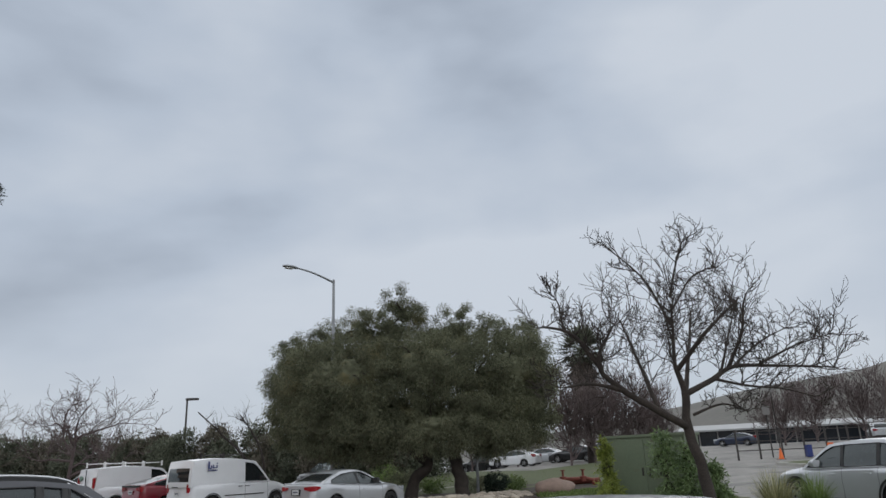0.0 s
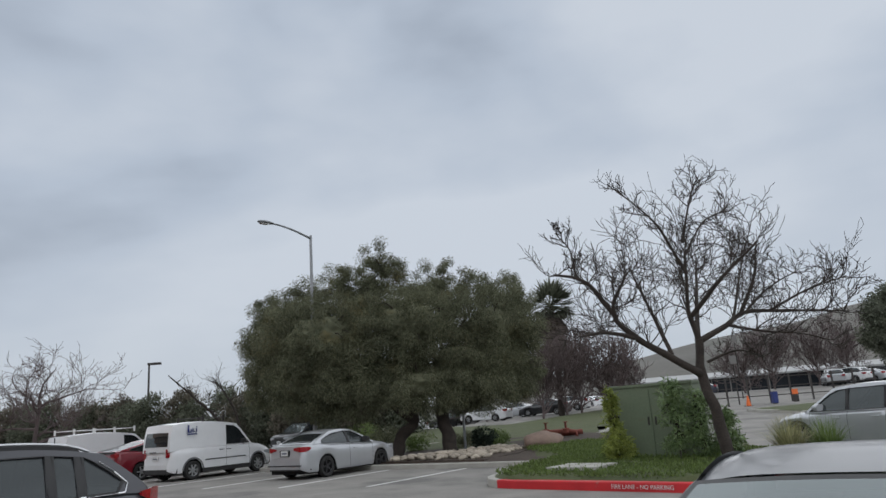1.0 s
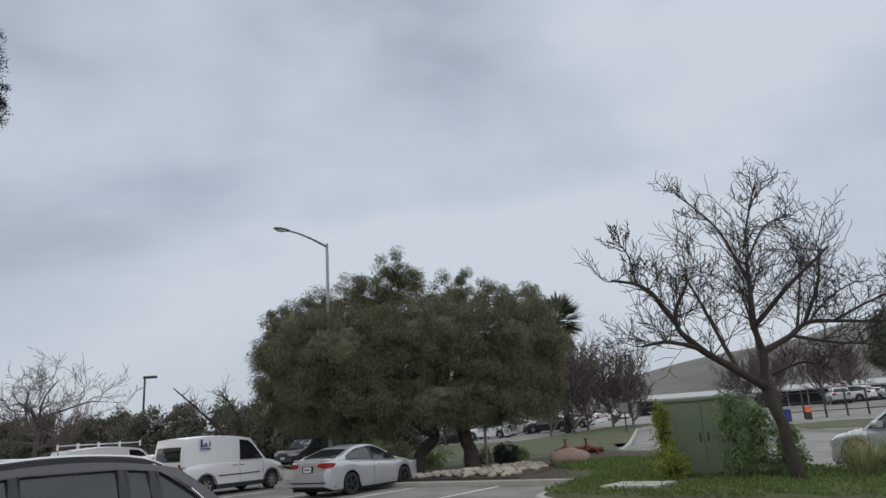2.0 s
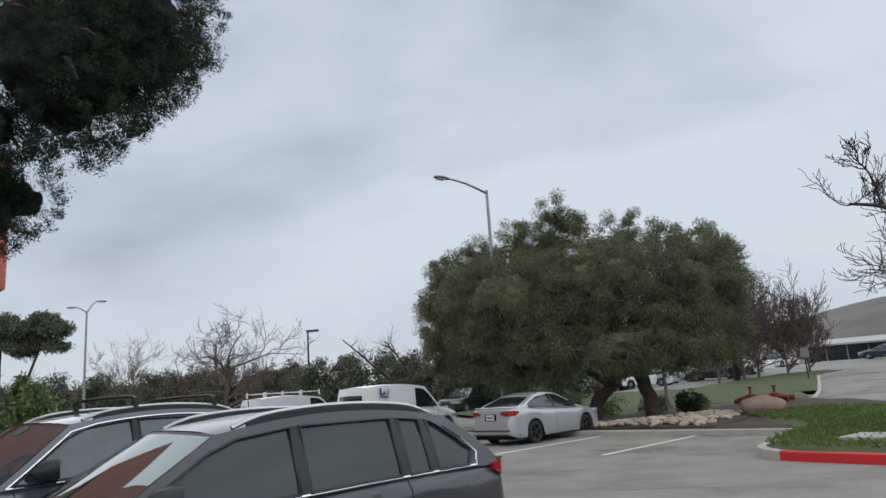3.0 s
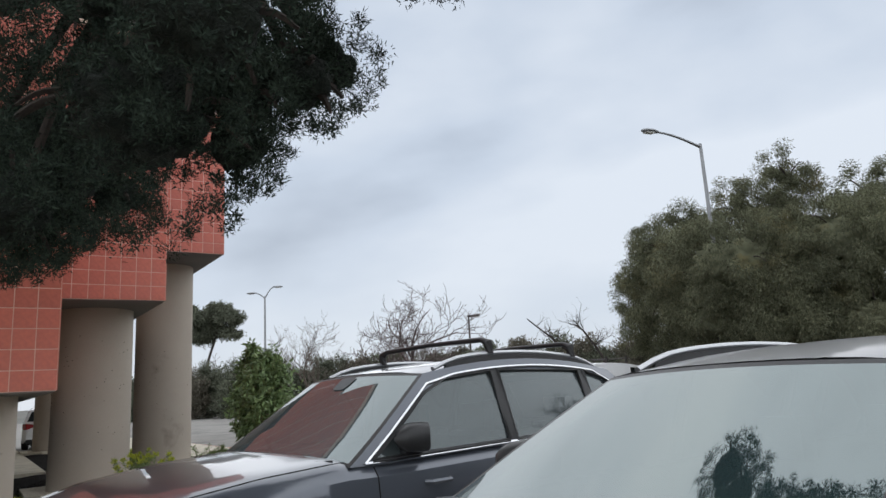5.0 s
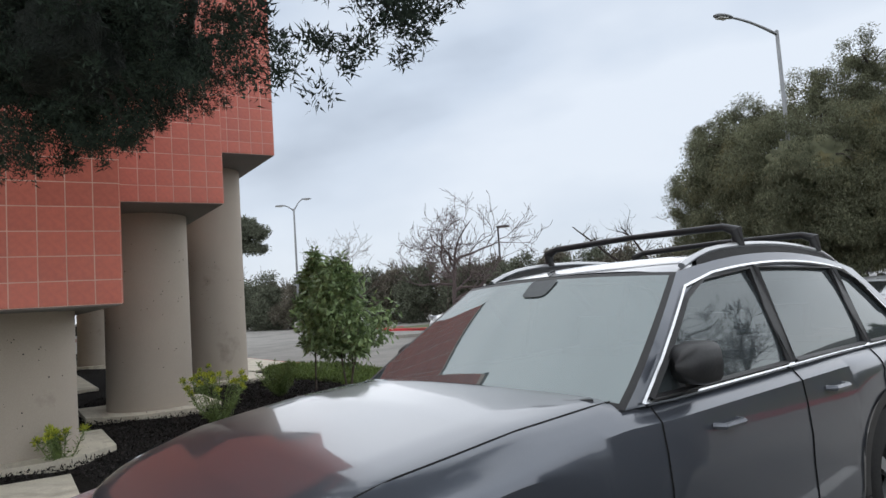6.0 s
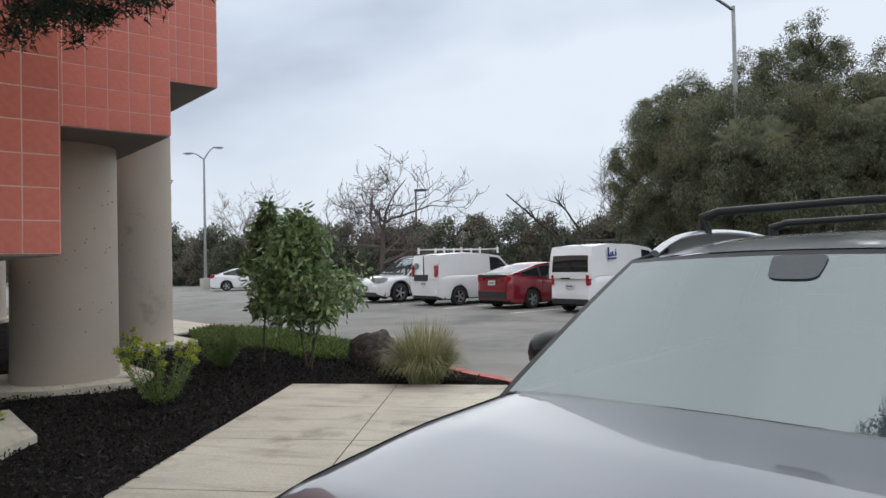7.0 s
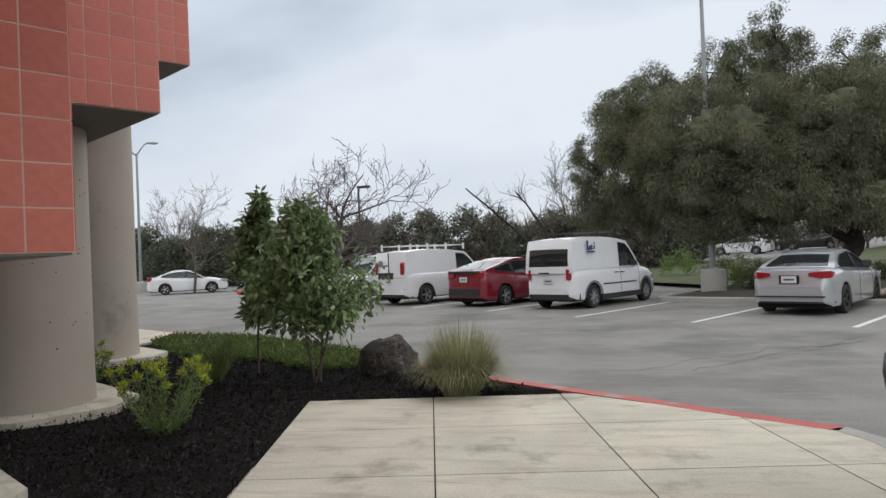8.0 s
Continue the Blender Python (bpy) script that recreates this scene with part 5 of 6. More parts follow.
        bough(c, fine[i], d, height * reach * rng.uniform(0.45, 0.6), trunk * 0.48, levels, rng, up, 4, 5, wander, (0.45, 0.7), 0.75, thin)
    part("crown", c, M[mat], root, "bare branches and twigs")
    return root


winter_tree((-18.8, 33.8, 0.1), 5.5, 4.6, 21, "haze_twig", "leafless tree with a dense crown beside a parked car", 0.13, 3, 12, up=0.16, first=0.32, thin=0.009, reach=0.86, lift=0.52, wander=0.28)
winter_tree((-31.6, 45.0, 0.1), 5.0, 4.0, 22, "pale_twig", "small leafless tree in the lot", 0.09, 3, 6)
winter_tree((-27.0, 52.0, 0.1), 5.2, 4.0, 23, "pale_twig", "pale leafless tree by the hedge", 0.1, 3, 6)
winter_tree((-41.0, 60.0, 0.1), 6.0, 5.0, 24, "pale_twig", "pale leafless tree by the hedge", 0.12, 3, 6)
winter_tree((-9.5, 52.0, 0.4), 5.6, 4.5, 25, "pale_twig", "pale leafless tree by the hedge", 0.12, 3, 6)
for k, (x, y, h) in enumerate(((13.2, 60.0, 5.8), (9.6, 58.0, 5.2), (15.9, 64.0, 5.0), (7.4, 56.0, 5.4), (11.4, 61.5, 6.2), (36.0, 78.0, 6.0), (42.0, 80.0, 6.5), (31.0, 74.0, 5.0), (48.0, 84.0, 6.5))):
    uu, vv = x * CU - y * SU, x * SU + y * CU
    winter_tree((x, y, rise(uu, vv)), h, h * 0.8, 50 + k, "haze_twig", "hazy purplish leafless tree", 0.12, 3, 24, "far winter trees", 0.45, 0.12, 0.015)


# fallen, dead tree behind the vans
def dead_tree():
    B = Vector((-10.9, 37.2, 0.2))
    root = thing("dead_tree", Matrix.Translation(B), "dead broken tree with leaning bare limbs", "tree")
    rng, s = random.Random(9), Shape()
    for pts, r in (([(0.3, 0, 0), (-0.6, -0.1, 1.8), (-1.9, -0.2, 3.1), (-3.2, -0.3, 4.3)], 0.10), ([(0.5, 0, 0), (0.2, 0, 2.0), (-0.5, 0.1, 3.3), (-1.1, 0.1, 4.1)], 0.08)):
        fine = limb(s, pts, r, 0.025, 7)
        for k in range(12):
            i = rng.randint(len(fine) // 2, len(fine) - 2)
            bough(s, fine[i], (rng.gauss(-0.1, 0.6), rng.gauss(0, 0.5), abs(rng.gauss(0.6, 0.4))), rng.uniform(0.5, 1.2), 0.022, 1, rng, 0.2, 3, 4, 0.3)
    part("trunk", s, M["twig"], root)


dead_tree()


def clumps(rng, lumps, per, rel=0.28, fill=0.25, size=0.0, band=(0.74, 0.30)):
    """Centres of leaf clumps spread over and inside ellipsoids (centre, radii)."""
    cs, rs = [], []
    for c, r in lumps:
        r = np.asarray(r if hasattr(r, "__len__") else (r, r, r), float)
        n = max(6, int(per * r.mean() ** 2)) if size else per
        d = unit(rng, n)
        k = np.where(rng.random(n) < fill, rng.random(n) * 0.75, band[0] + band[1] * rng.random(n))
        cs.append(np.asarray(c) + d * r * k[:, None])
        rs.append(np.full(n, size or rel * r.mean()) * (0.6 + 0.8 * rng.random(n)))
    return np.concatenate(cs), np.concatenate(rs)


def leafy_tree(name, base, lumps, label, category, mat, per=16, each=300, leaf=(0.12, 0.035), droop=0.5, seed=1, rel=0.3, trunks=(), bark="bark", k=4, group="", fill=0.25, flat=1.0, limbs_to=True, tr=0.3, size=0.0, core=0.0, band=(0.74, 0.30), core_mat="", airy=()):
    root = thing(name, Matrix.Translation(base), label, category, group)
    rng = np.random.default_rng(seed)
    B = np.asarray(base)
    lum = [(np.asarray(c) - B, r) for c, r in lumps]
    cs, rs = clumps(rng, lum, per, rel, fill, size, band)
    rs = np.stack([rs, rs, rs * flat], axis=1)
    verts = leaves(rng, cs, rs, each, leaf[0], leaf[1], droop, 0.55, k, 0.6)
    ob = new("crown", field_mesh("crown", verts, k, M[mat]))
    ob.parent = root
    if airy:
        # open sprays of the upper crown, with sky between them
        top = [(np.asarray(c) - B, r) for c, r in airy]
        cs, rs = clumps(rng, top, per * 0.85, rel, 0.35, size * 0.85, (0.66, 0.38))
        ob = new("upper_crown", field_mesh("upper_crown", leaves(rng, cs, np.stack([rs, rs, rs * 0.9], axis=1), each, leaf[0], leaf[1], droop * 0.5, 0.55, k, 0.6), k, M[mat]))
        ob.parent = root
        lum = lum + top
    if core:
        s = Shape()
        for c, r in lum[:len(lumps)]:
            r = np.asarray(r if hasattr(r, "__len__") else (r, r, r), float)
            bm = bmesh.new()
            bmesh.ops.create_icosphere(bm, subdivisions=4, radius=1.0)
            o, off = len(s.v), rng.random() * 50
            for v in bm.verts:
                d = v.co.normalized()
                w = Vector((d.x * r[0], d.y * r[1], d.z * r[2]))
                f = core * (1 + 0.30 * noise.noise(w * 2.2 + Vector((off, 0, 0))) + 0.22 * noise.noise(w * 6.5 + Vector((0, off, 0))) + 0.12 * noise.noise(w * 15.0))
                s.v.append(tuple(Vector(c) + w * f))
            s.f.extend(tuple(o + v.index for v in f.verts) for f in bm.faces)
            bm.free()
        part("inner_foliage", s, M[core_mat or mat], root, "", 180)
    s = Shape()
    ends = []
    for pts, r in trunks:
        fine = limb(s, [Vector(p) - Vector(base) for p in pts], r, r * 0.6, 9)
        ends.append(fine[-1])
    if trunks:
        part("trunk", s, M[bark], root, "", 60)
    if trunks and limbs_to:
        s = Shape()
        for c, r in lum:
            c = Vector(c)
            e = min(ends, key=lambda p: (p - c).length)
            limb(s, [e, e.lerp(c, 0.5) + Vector((0, 0, 0.12 * (c - e).length)), c], tr * 0.35, 0.03, 6)
            for q in range(5):
                d = Vector(unit(rng, 1)[0])
                rad = np.mean(r)
                limb(s, [c, c + d * rad * 0.5 + Vector((0, 0, 0.1 * rad)), c + d * rad * 0.72], 0.035, 0.01, 4)
        part("limb", s, M[bark], root, "", 60)
    return root


# big evergreen of the island
OAK = [((-5.0, 29.2, 4.9), (2.7, 2.0, 1.7)), ((-1.5, 29.6, 5.2), (2.9, 2.4, 1.8)), ((1.8, 30.2, 4.9), (2.2, 2.1, 1.9)), ((-7.1, 31.0, 4.4), (1.6, 1.5, 1.5)), ((2.9, 31.0, 3.8), (1.1, 1.5, 1.8)), ((-3.6, 29.2, 3.5), (2.6, 1.9, 1.3)), ((0.4, 29.5, 3.6), (2.3, 1.9, 1.3)), ((-5.7, 29.3, 3.1), (1.6, 1.4, 1.2)), ((2.0, 30.4, 2.9), (1.3, 1.3, 1.1)), ((-2.2, 32.5, 6.2), (2.7, 2.0, 1.4)), ((3.1, 31.4, 5.7), (0.9, 1.0, 1.2)), ((-6.2, 33.6, 5.4), (1.6, 1.4, 1.5)), ((-6.5, 33.2, 3.2), (1.6, 1.4, 1.3)), ((-1.3, 28.3, 2.75), (2.3, 1.5, 0.95)), ((1.0, 29.0, 2.6), (1.4, 1.3, 0.9)), ((-3.9, 28.7, 2.6), (2.0, 1.5, 0.95))]
OAK_TOP = [((-2.7, 32.0, 8.25), (1.2, 1.2, 1.15)), ((-4.3, 31.6, 7.1), (1.7, 1.6, 1.2)), ((-5.9, 31.8, 6.5), (1.1, 1.2, 0.9)), ((-0.2, 32.0, 7.2), (1.45, 1.4, 1.15)), ((2.1, 32.0, 6.9), (1.45, 1.4, 1.0)), ((-7.4, 31.6, 6.2), (1.1, 1.1, 1.0)), ((-8.0, 31.4, 5.2), (0.9, 1.0, 0.9)), ((-8.7, 34.9, 4.9), (1.1, 1.3, 1.3)), ((-7.9, 34.4, 6.6), (1.1, 1.2, 1.0)), ((-6.4, 34.0, 7.3), (1.2, 1.2, 1.0)), ((-8.3, 34.8, 3.4), (1.3, 1.4, 1.2))]
leafy_tree("evergreen_tree", (-0.9, 29.2, 0.15), OAK, "broad dark grey-green evergreen tree with drooping foliage", "tree", "leaf", 42, 300, (0.105, 0.024), 0.75, 3, 0.27,
           [([(-0.05, 28.6, 0.1), (-0.25, 28.8, 1.0), (-0.45, 29.2, 1.9), (-0.3, 29.6, 3.2)], 0.30), ([(-2.2, 29.0, 0.1), (-2.0, 29.1, 0.9), (-1.5, 29.3, 1.7), (-2.2, 29.8, 3.2)], 0.27), ([(-1.6, 29.3, 1.5), (-3.0, 29.8, 2.6), (-4.6, 30.4, 3.8)], 0.15)], tr=0.2, size=0.38, core=0.46, airy=OAK_TOP)

# pine hanging over the walkway
PINE = [((-10.3, 1.4, 3.2), 0.64), ((-9.7, 2.3, 4.4), 0.94), ((-13.9, 0.8, 3.2), 0.78), ((-9.7, 2.9, 4.7), 0.78), ((-11.5, 1.4, 3.2), 0.94), ((-10.3, 2.0, 4.0), 0.52), ((-14.5, 1.7, 3.5), 0.5), ((-10.3, 2.6, 4.4), 0.78), ((-11.2, 2.3, 3.44), 0.42), ((-9.7, 2.9, 5.0), 0.94), ((-14.5, 1.1, 3.5), 0.78), ((-10.3, 2.9, 4.7), 0.78), ((-13.6, 0.5, 3.2), 0.94), ((-11.5, 1.1, 4.1), 0.94), ((-13.6, 1.1, 3.5), 0.94), ((-11.5, 2.6, 3.72), 0.44), ((-14.5, 1.1, 3.2), 0.5), ((-13.0, 0.8, 2.9), 0.62), ((-11.5, 2.0, 3.45), 0.57), ((-11.6, 2.1, 6.7), 1.46), ((-12.5, 0.5, 6.8), 1.66), ((-13.9, -1.4, 5.6), 1.46), ((-11.98, 4.38, 6.0), 0.42), ((-11.3, 2.45, 3.82), 0.14), ((-11.0, 2.3, 3.95), 0.12), ((-10.75, 3.29, 6.0), 0.88), ((-11.5, 3.3, 6.4), 0.73), ((-11.75, 2.05, 3.15), 0.44), ((-11.3, 3.5, 5.5), 0.6), ((-11.6, 4.0, 5.9), 0.5)]
# the lumps' cores are coloured dark to stand for shade between needles
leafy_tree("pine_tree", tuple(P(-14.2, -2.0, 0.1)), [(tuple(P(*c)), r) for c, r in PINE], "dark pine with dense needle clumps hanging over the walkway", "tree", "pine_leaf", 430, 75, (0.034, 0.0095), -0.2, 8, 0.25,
           [([P(-14.2, -2.0, 0.05), P(-14.1, -1.9, 1.6), P(-13.7, -1.5, 3.4), P(-13.2, -0.9, 5.0), P(-12.8, -0.3, 6.6)], 0.24), ([P(-13.6, -1.4, 3.5), P(-12.9, -0.3, 3.9), P(-12.3, 0.7, 4.1), P(-11.6, 1.6, 4.6)], 0.10)], k=3, fill=0.30, tr=0.16, size=0.07, core=0.40, band=(0.76, 0.19), core_mat="shade_needles")

# hedge and background green
HEDGE = random.Random(31)
for k in range(46):
    x = -66 + 1.55 * k + HEDGE.uniform(-0.5, 0.5)
    if x > -1:
        continue
    y = 60 - 0.17 * (x + 62) + HEDGE.uniform(-1.5, 2.5)
    uu, vv = x * CU - y * SU, x * SU + y * CU
    h, z = HEDGE.uniform(3.4, 4.9), rise(uu, vv)
    w = HEDGE.uniform(1.5, 2.1)
    lum = [((x, y, z + h * 0.30), (w, w, h * 0.34)), ((x + HEDGE.uniform(-0.5, 0.5), y, z + h * 0.62), (w * 0.85, w * 0.8, h * 0.34)), ((x + HEDGE.uniform(-0.8, 0.8), y, z + h * 0.86), (w * 0.5, w * 0.5, h * 0.2))]
    leafy_tree("hedge_shrub", (x, y, z), lum, "dark green hedge shrub" if k % 4 else "dull brownish green hedge shrub", "shrub", "hazed_leaf" if k % 3 else "hazed_brown", 16, 105, (0.22, 0.085), -0.3, 100 + k, 0.34, group="hedge row", size=0.5)
for k in range(16):
    x = -74 + 5.2 * k + HEDGE.uniform(-1.5, 1.5)
    y = 72 + HEDGE.uniform(-4, 6)
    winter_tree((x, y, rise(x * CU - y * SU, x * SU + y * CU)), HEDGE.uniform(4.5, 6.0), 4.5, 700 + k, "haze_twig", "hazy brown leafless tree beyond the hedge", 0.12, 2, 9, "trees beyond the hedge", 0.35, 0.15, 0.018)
for k, (x, y, h, w) in enumerate(((39.5, 60.0, 8.5, 3.4), (45.0, 64.0, 7.5, 3.2), (-6.0, 66.0, 5.5, 2.6), (2.0, 70.0, 5.0, 2.4))):
    uu, vv = x * CU - y * SU, x * SU + y * CU
    z = rise(uu, vv)
    leafy_tree("evergreen_tree", (x, y, z), [((x, y, z + h * 0.5), (w, w, h * 0.3)), ((x - w * 0.4, y, z + h * 0.72), (w * 0.6, w * 0.6, h * 0.2)), ((x + w * 0.45, y, z + h * 0.66), (w * 0.6, w * 0.6, h * 0.2)), ((x, y, z + h * 0.85), (w * 0.45, w * 0.45, h * 0.15))], "dark green rounded tree by the outer lot", "tree", "hazed_leaf", 14, 110, (0.30, 0.11), 0.1, 200 + k, 0.3, [([(x, y, z), (x + 0.1, y, z + h * 0.5)], 0.16)], size=0.6)
# far pines by the other building
for k, (x, y, h, lean) in enumerate(((-91.5, 99.8, 18.0, 0.0), (-89.6, 102.2, 18.0, 3.4))):
    lum = [((x + lean + a * 0.72, y + b, h * (0.18 + 0.81 * c)), (d * 0.82, d * 0.82, e * 1.15)) for a, b, c, d, e in ((0, 0, 0.93, 3.2, 1.1), (-3.2, 0.5, 0.86, 2.8, 1.0), (3.4, -0.4, 0.84, 3.0, 1.0), (-1.5, 0.3, 0.72, 3.0, 0.8), (3.6, 0, 0.66, 2.2, 0.6), (-4.0, 0, 0.62, 2.0, 0.6))]
    leafy_tree("pine_tree", (x, y, 0.0), lum, "tall distant pine with flat dark foliage tiers", "tree", "hazed_leaf", 12, 90, (0.5, 0.16), 0.0, 300 + k, 0.3, [([(x, y, 0), (x + lean * 0.3, y, h * 0.4), (x + lean, y, h * 0.75)], 0.28)], group="far pines", size=0.7)


# fan palm
def palm(base, h):
    root = thing("palm_tree", Matrix.Translation(base), "tall palm with a skirt of dry brown fronds", "tree")
    s = Shape()
    s.tube([(0, 0, -0.1), (0.05, 0, h * 0.5), (0, 0, h)], [0.28, 0.24, 0.2], 9)
    part("trunk", s, M["bark"], root, "", 60)
    rng = random.Random(4)
    for nm, n, lo, hi, ln, mat in (("crown", 110, -0.7, 1.3, 2.7, "hazed_leaf"), ("frond_skirt", 120, -1.5, -0.9, 2.6, "pale_twig")):
        s = Shape()
        for k in range(n):
            a, e = rng.uniform(0, 6.283), rng.uniform(lo, hi)
            d = Vector((math.cos(a) * math.cos(e), math.sin(a) * math.cos(e), math.sin(e)))
            side = Vector((-math.sin(a), math.cos(a), 0))
            p = Vector((0, 0, h - (0.0 if nm == "crown" else rng.uniform(0, h * 0.35))))
            for j in range(7):
                f = (j - 3) / 3
                tip = p + (d + side * f * 0.55).normalized() * ln * (1 - 0.25 * abs(f)) - Vector((0, 0, 0.25 * abs(f)))
                q = p + d * ln * 0.45
                s.face([q - side * 0.15 + side * f * 0.1, q + side * 0.15 + side * f * 0.1, tip])
            s.tube([p, p + d * ln * 0.47], 0.02, 3, False)
        part(nm, s, M[mat], root)


palm((9.5, 60.0, 0.9), 9.2)


# ---- island: stones, boulder, bush, fittings ----
def stone_shape(seed, n=2, rough=0.0):
    bm = bmesh.new()
    bmesh.ops.create_icosphere(bm, subdivisions=n, radius=1.0)
    s = Shape()
    for v in bm.verts:
        d = v.co.normalized()
        k = 1 + 0.22 * noise.noise(d * 1.3 + Vector((seed * 3.1, 0, 0))) + 0.10 * noise.noise(d * 3.1 + Vector((0, seed, 0))) + rough * (noise.noise(d * 6.5) + 0.6 * noise.noise(d * 14.0))
        s.v.append((d.x * k, d.y * k, d.z * k))
    s.f = [tuple(v.index for v in f.verts) for f in bm.faces]
    bm.free()
    return s


s = Shape()
s.slab([tuple(P(u, v).to_2d()) for u, v in ((-17.6, 19.7), (-12.6, 19.7), (-12.9, 22.5), (-13.6, 25.0), (-15.2, 24.6))], 0.08, 0.19)
rock_bed = structure("stone_bed", s, M["soil"], "bed of rounded pale river stones under the tree", "planting bed")
stone_meshes = [stone_shape(k, 1).mesh("cobble", M["cobble"], 60) for k in range(6)]
rs = random.Random(12)
for k in range(290):
    a, b = rs.random(), rs.random()
    v = 20.0 + 4.9 * b
    u = (-17.3 + 1.9 * b) + (4.4 - 2.9 * b) * a
    st = new("cobble", rs.choice(stone_meshes))
    st.parent = rock_bed
    r = rs.uniform(0.08, 0.175)
    st.matrix_basis = Matrix.LocRotScale(P(u, v, 0.19 + r * 0.25 + 0.12 * rs.random() * (1 - abs(2 * a - 1))), Euler((rs.uniform(-0.3, 0.3), rs.uniform(-0.3, 0.3), rs.uniform(0, 6))), Vector((r * 1.25, r, r * 0.6)))
single("boulder", stone_shape(9, 3), M["pink_rock"], Matrix.LocRotScale(P(-13.35, 25.3, 0.35), Euler((0, 0, 0.6)), Vector((0.85, 0.6, 0.42))), "pinkish granite boulder by the stone bed", "rock", angle=50)
single("boulder", stone_shape(4, 4, 0.09), M["boulder"], Matrix.LocRotScale(P(-18.85, 5.9, 0.27), Euler((0, 0, 0.4)), Vector((0.37, 0.30, 0.33))), "rough dark brown boulder in the mulch", "rock", angle=50)
p = P(-15.75, 25.0, 0.2)
leafy_tree("round_shrub", tuple(p), [((p.x, p.y, p.z + 0.42), (0.5, 0.5, 0.42))], "small clipped dark round shrub", "shrub", "pine_leaf", 60, 60, (0.07, 0.04), 0.0, 71, 0.3)
for k, (u, v, h) in enumerate(((-18.5, 27.5, 0.7), (-19.8, 26.0, 0.8), (-21.3, 25.6, 0.9), (-17.3, 28.5, 0.6), (-20.6, 22.8, 0.6), (-21.6, 23.8, 0.8), (-24.0, 29.0, 1.0), (-27.0, 31.0, 1.2))):
    p = P(u, v, 0.15 + rise(u, v))
    leafy_tree("low_shrub", tuple(p), [((p.x, p.y, p.z + h * 0.45), (h * 0.9, h * 0.8, h * 0.5))], "low grey-green shrub in the island", "shrub", "spurge_leaf" if k % 2 else "leaf", 30, 70, (0.10, 0.03), -0.3, 400 + k, 0.35, group="island shrubs")


def backflow():
    p = P(-15.3, 30.6, 0.25)
    root = thing("backflow_valve", pose(p.x, p.y, p.z, 0, 0, -10), "rusty red backflow valve assembly on the grass", "pipework")
    for nm, pts, r in (("pipe", [(-0.9, 0, 0), (-0.9, 0, 0.22), (-0.6, 0, 0.28), (0.6, 0, 0.28), (0.9, 0, 0.22), (0.9, 0, 0)], 0.10), ("pipe", [(-1.1, 0.4, 0.1), (1.2, 0.4, 0.2)], 0.12)):
        s = Shape()
        s.tube(pts, r, 9)
        part(nm, s, M["rust"], root, "", 40)
    for x in (-0.45, 0.45):
        s = Shape()
        s.lathe([(0.16, 0.2), (0.16, 0.4), (0.05, 0.42), (0.05, 0.66), (0.12, 0.67), (0.12, 0.7), (0.001, 0.7)], 12, Matrix.Translation((x, 0, 0)))
        part("valve", s, M["rust"], root, "", 40)


backflow()
p = P(-16.4, 24.6, 0.15)
post = thing("path_light", Matrix.Translation(p), "slim grey post light under the tree", "lamp")
s = Shape()
s.lathe([(0.06, 0), (0.05, 1.75)], 10)
part("post", s, M["steel"], post)
s = Shape()
s.lathe([(0.17, 1.75), (0.15, 1.85), (0.06, 2.05), (0.001, 2.08)], 14)
part("shade", s, M["dark_steel"], post, "", 40)


# ---- grass peninsula ----
def utility_box():
    p = P(-6.75, 18.7, 0.2)
    root = thing("utility_cabinet", pose(p.x, p.y, p.z, 0, 0, TURN), "large green metal utility cabinet in the grass", "cabinet")
    s = Shape()
    s.box((-1.04, -0.52, 0), (1.04, 0.52, 1.74))
    part("body", s, M["box_green"], root)
    s = Shape()
    s.slab([(-1.08, -0.57), (1.08, -0.57), (1.08, 0.56), (-1.08, 0.56)], 1.74, 1.80)
    part("lid", s, M["box_green"], root, "overhanging lid")
    for x0, x1 in ((-0.99, -0.01), (0.01, 0.99)):
        s = Shape()
        s.box((x0, -0.545, 0.06), (x1, -0.52, 1.70))
        d = part("door", s, M["box_green"], root)
        s = Shape()
        s.box((x1 - 0.1 if x0 < 0 else x0 + 0.06, -0.565, 0.8), (x1 - 0.06 if x0 < 0 else x0 + 0.1, -0.545, 1.0))
        part("handle", s, M["dark_steel"], d)
    s = Shape()
    s.slab([(-1.3, -0.8), (1.3, -0.8), (1.3, 0.8), (-1.3, 0.8)], -0.12, 0.0)
    part("plinth", s, M["kerb"], root)


utility_box()
for k, (u, v, h, w) in enumerate(((-7.5, 17.5, 1.65, 0.2), (-5.95, 17.35, 1.7, 0.36), (-5.45, 17.6, 1.5, 0.42), (-7.3, 17.2, 0.6, 0.32), (-4.85, 17.4, 1.0, 0.3))):
    p = P(u, v, 0.22)
    lum = [((p.x, p.y, p.z + h * q), (w * f, w * f, h * 0.18)) for q, f in ((0.2, 0.8), (0.4, 1.0), (0.6, 1.0), (0.78, 0.8), (0.92, 0.45))]
    leafy_tree("bamboo_shrub", tuple(p), lum, "upright yellow-green shrub in front of the cabinet", "shrub", "lime_leaf" if k % 3 == 0 else "glossy_leaf", 13, 44, (0.115, 0.026), 0.25, 500 + k, 0.4, [([p, p + Vector((0.05, 0, h * 0.5)), p + Vector((0, 0, h * 0.85))], 0.02)], group="cabinet shrubs", tr=0.05)
s = Shape()
s.slab([tuple(P(u, v).to_2d()) for u, v in ((-8.2, 15.0), (-7.0, 14.9), (-6.9, 15.9), (-8.1, 16.0))], 0.1, 0.325)
single("vault_cover", s, M["kerb"], Matrix.Identity(4), "flat concrete utility vault cover in the grass", "cover")


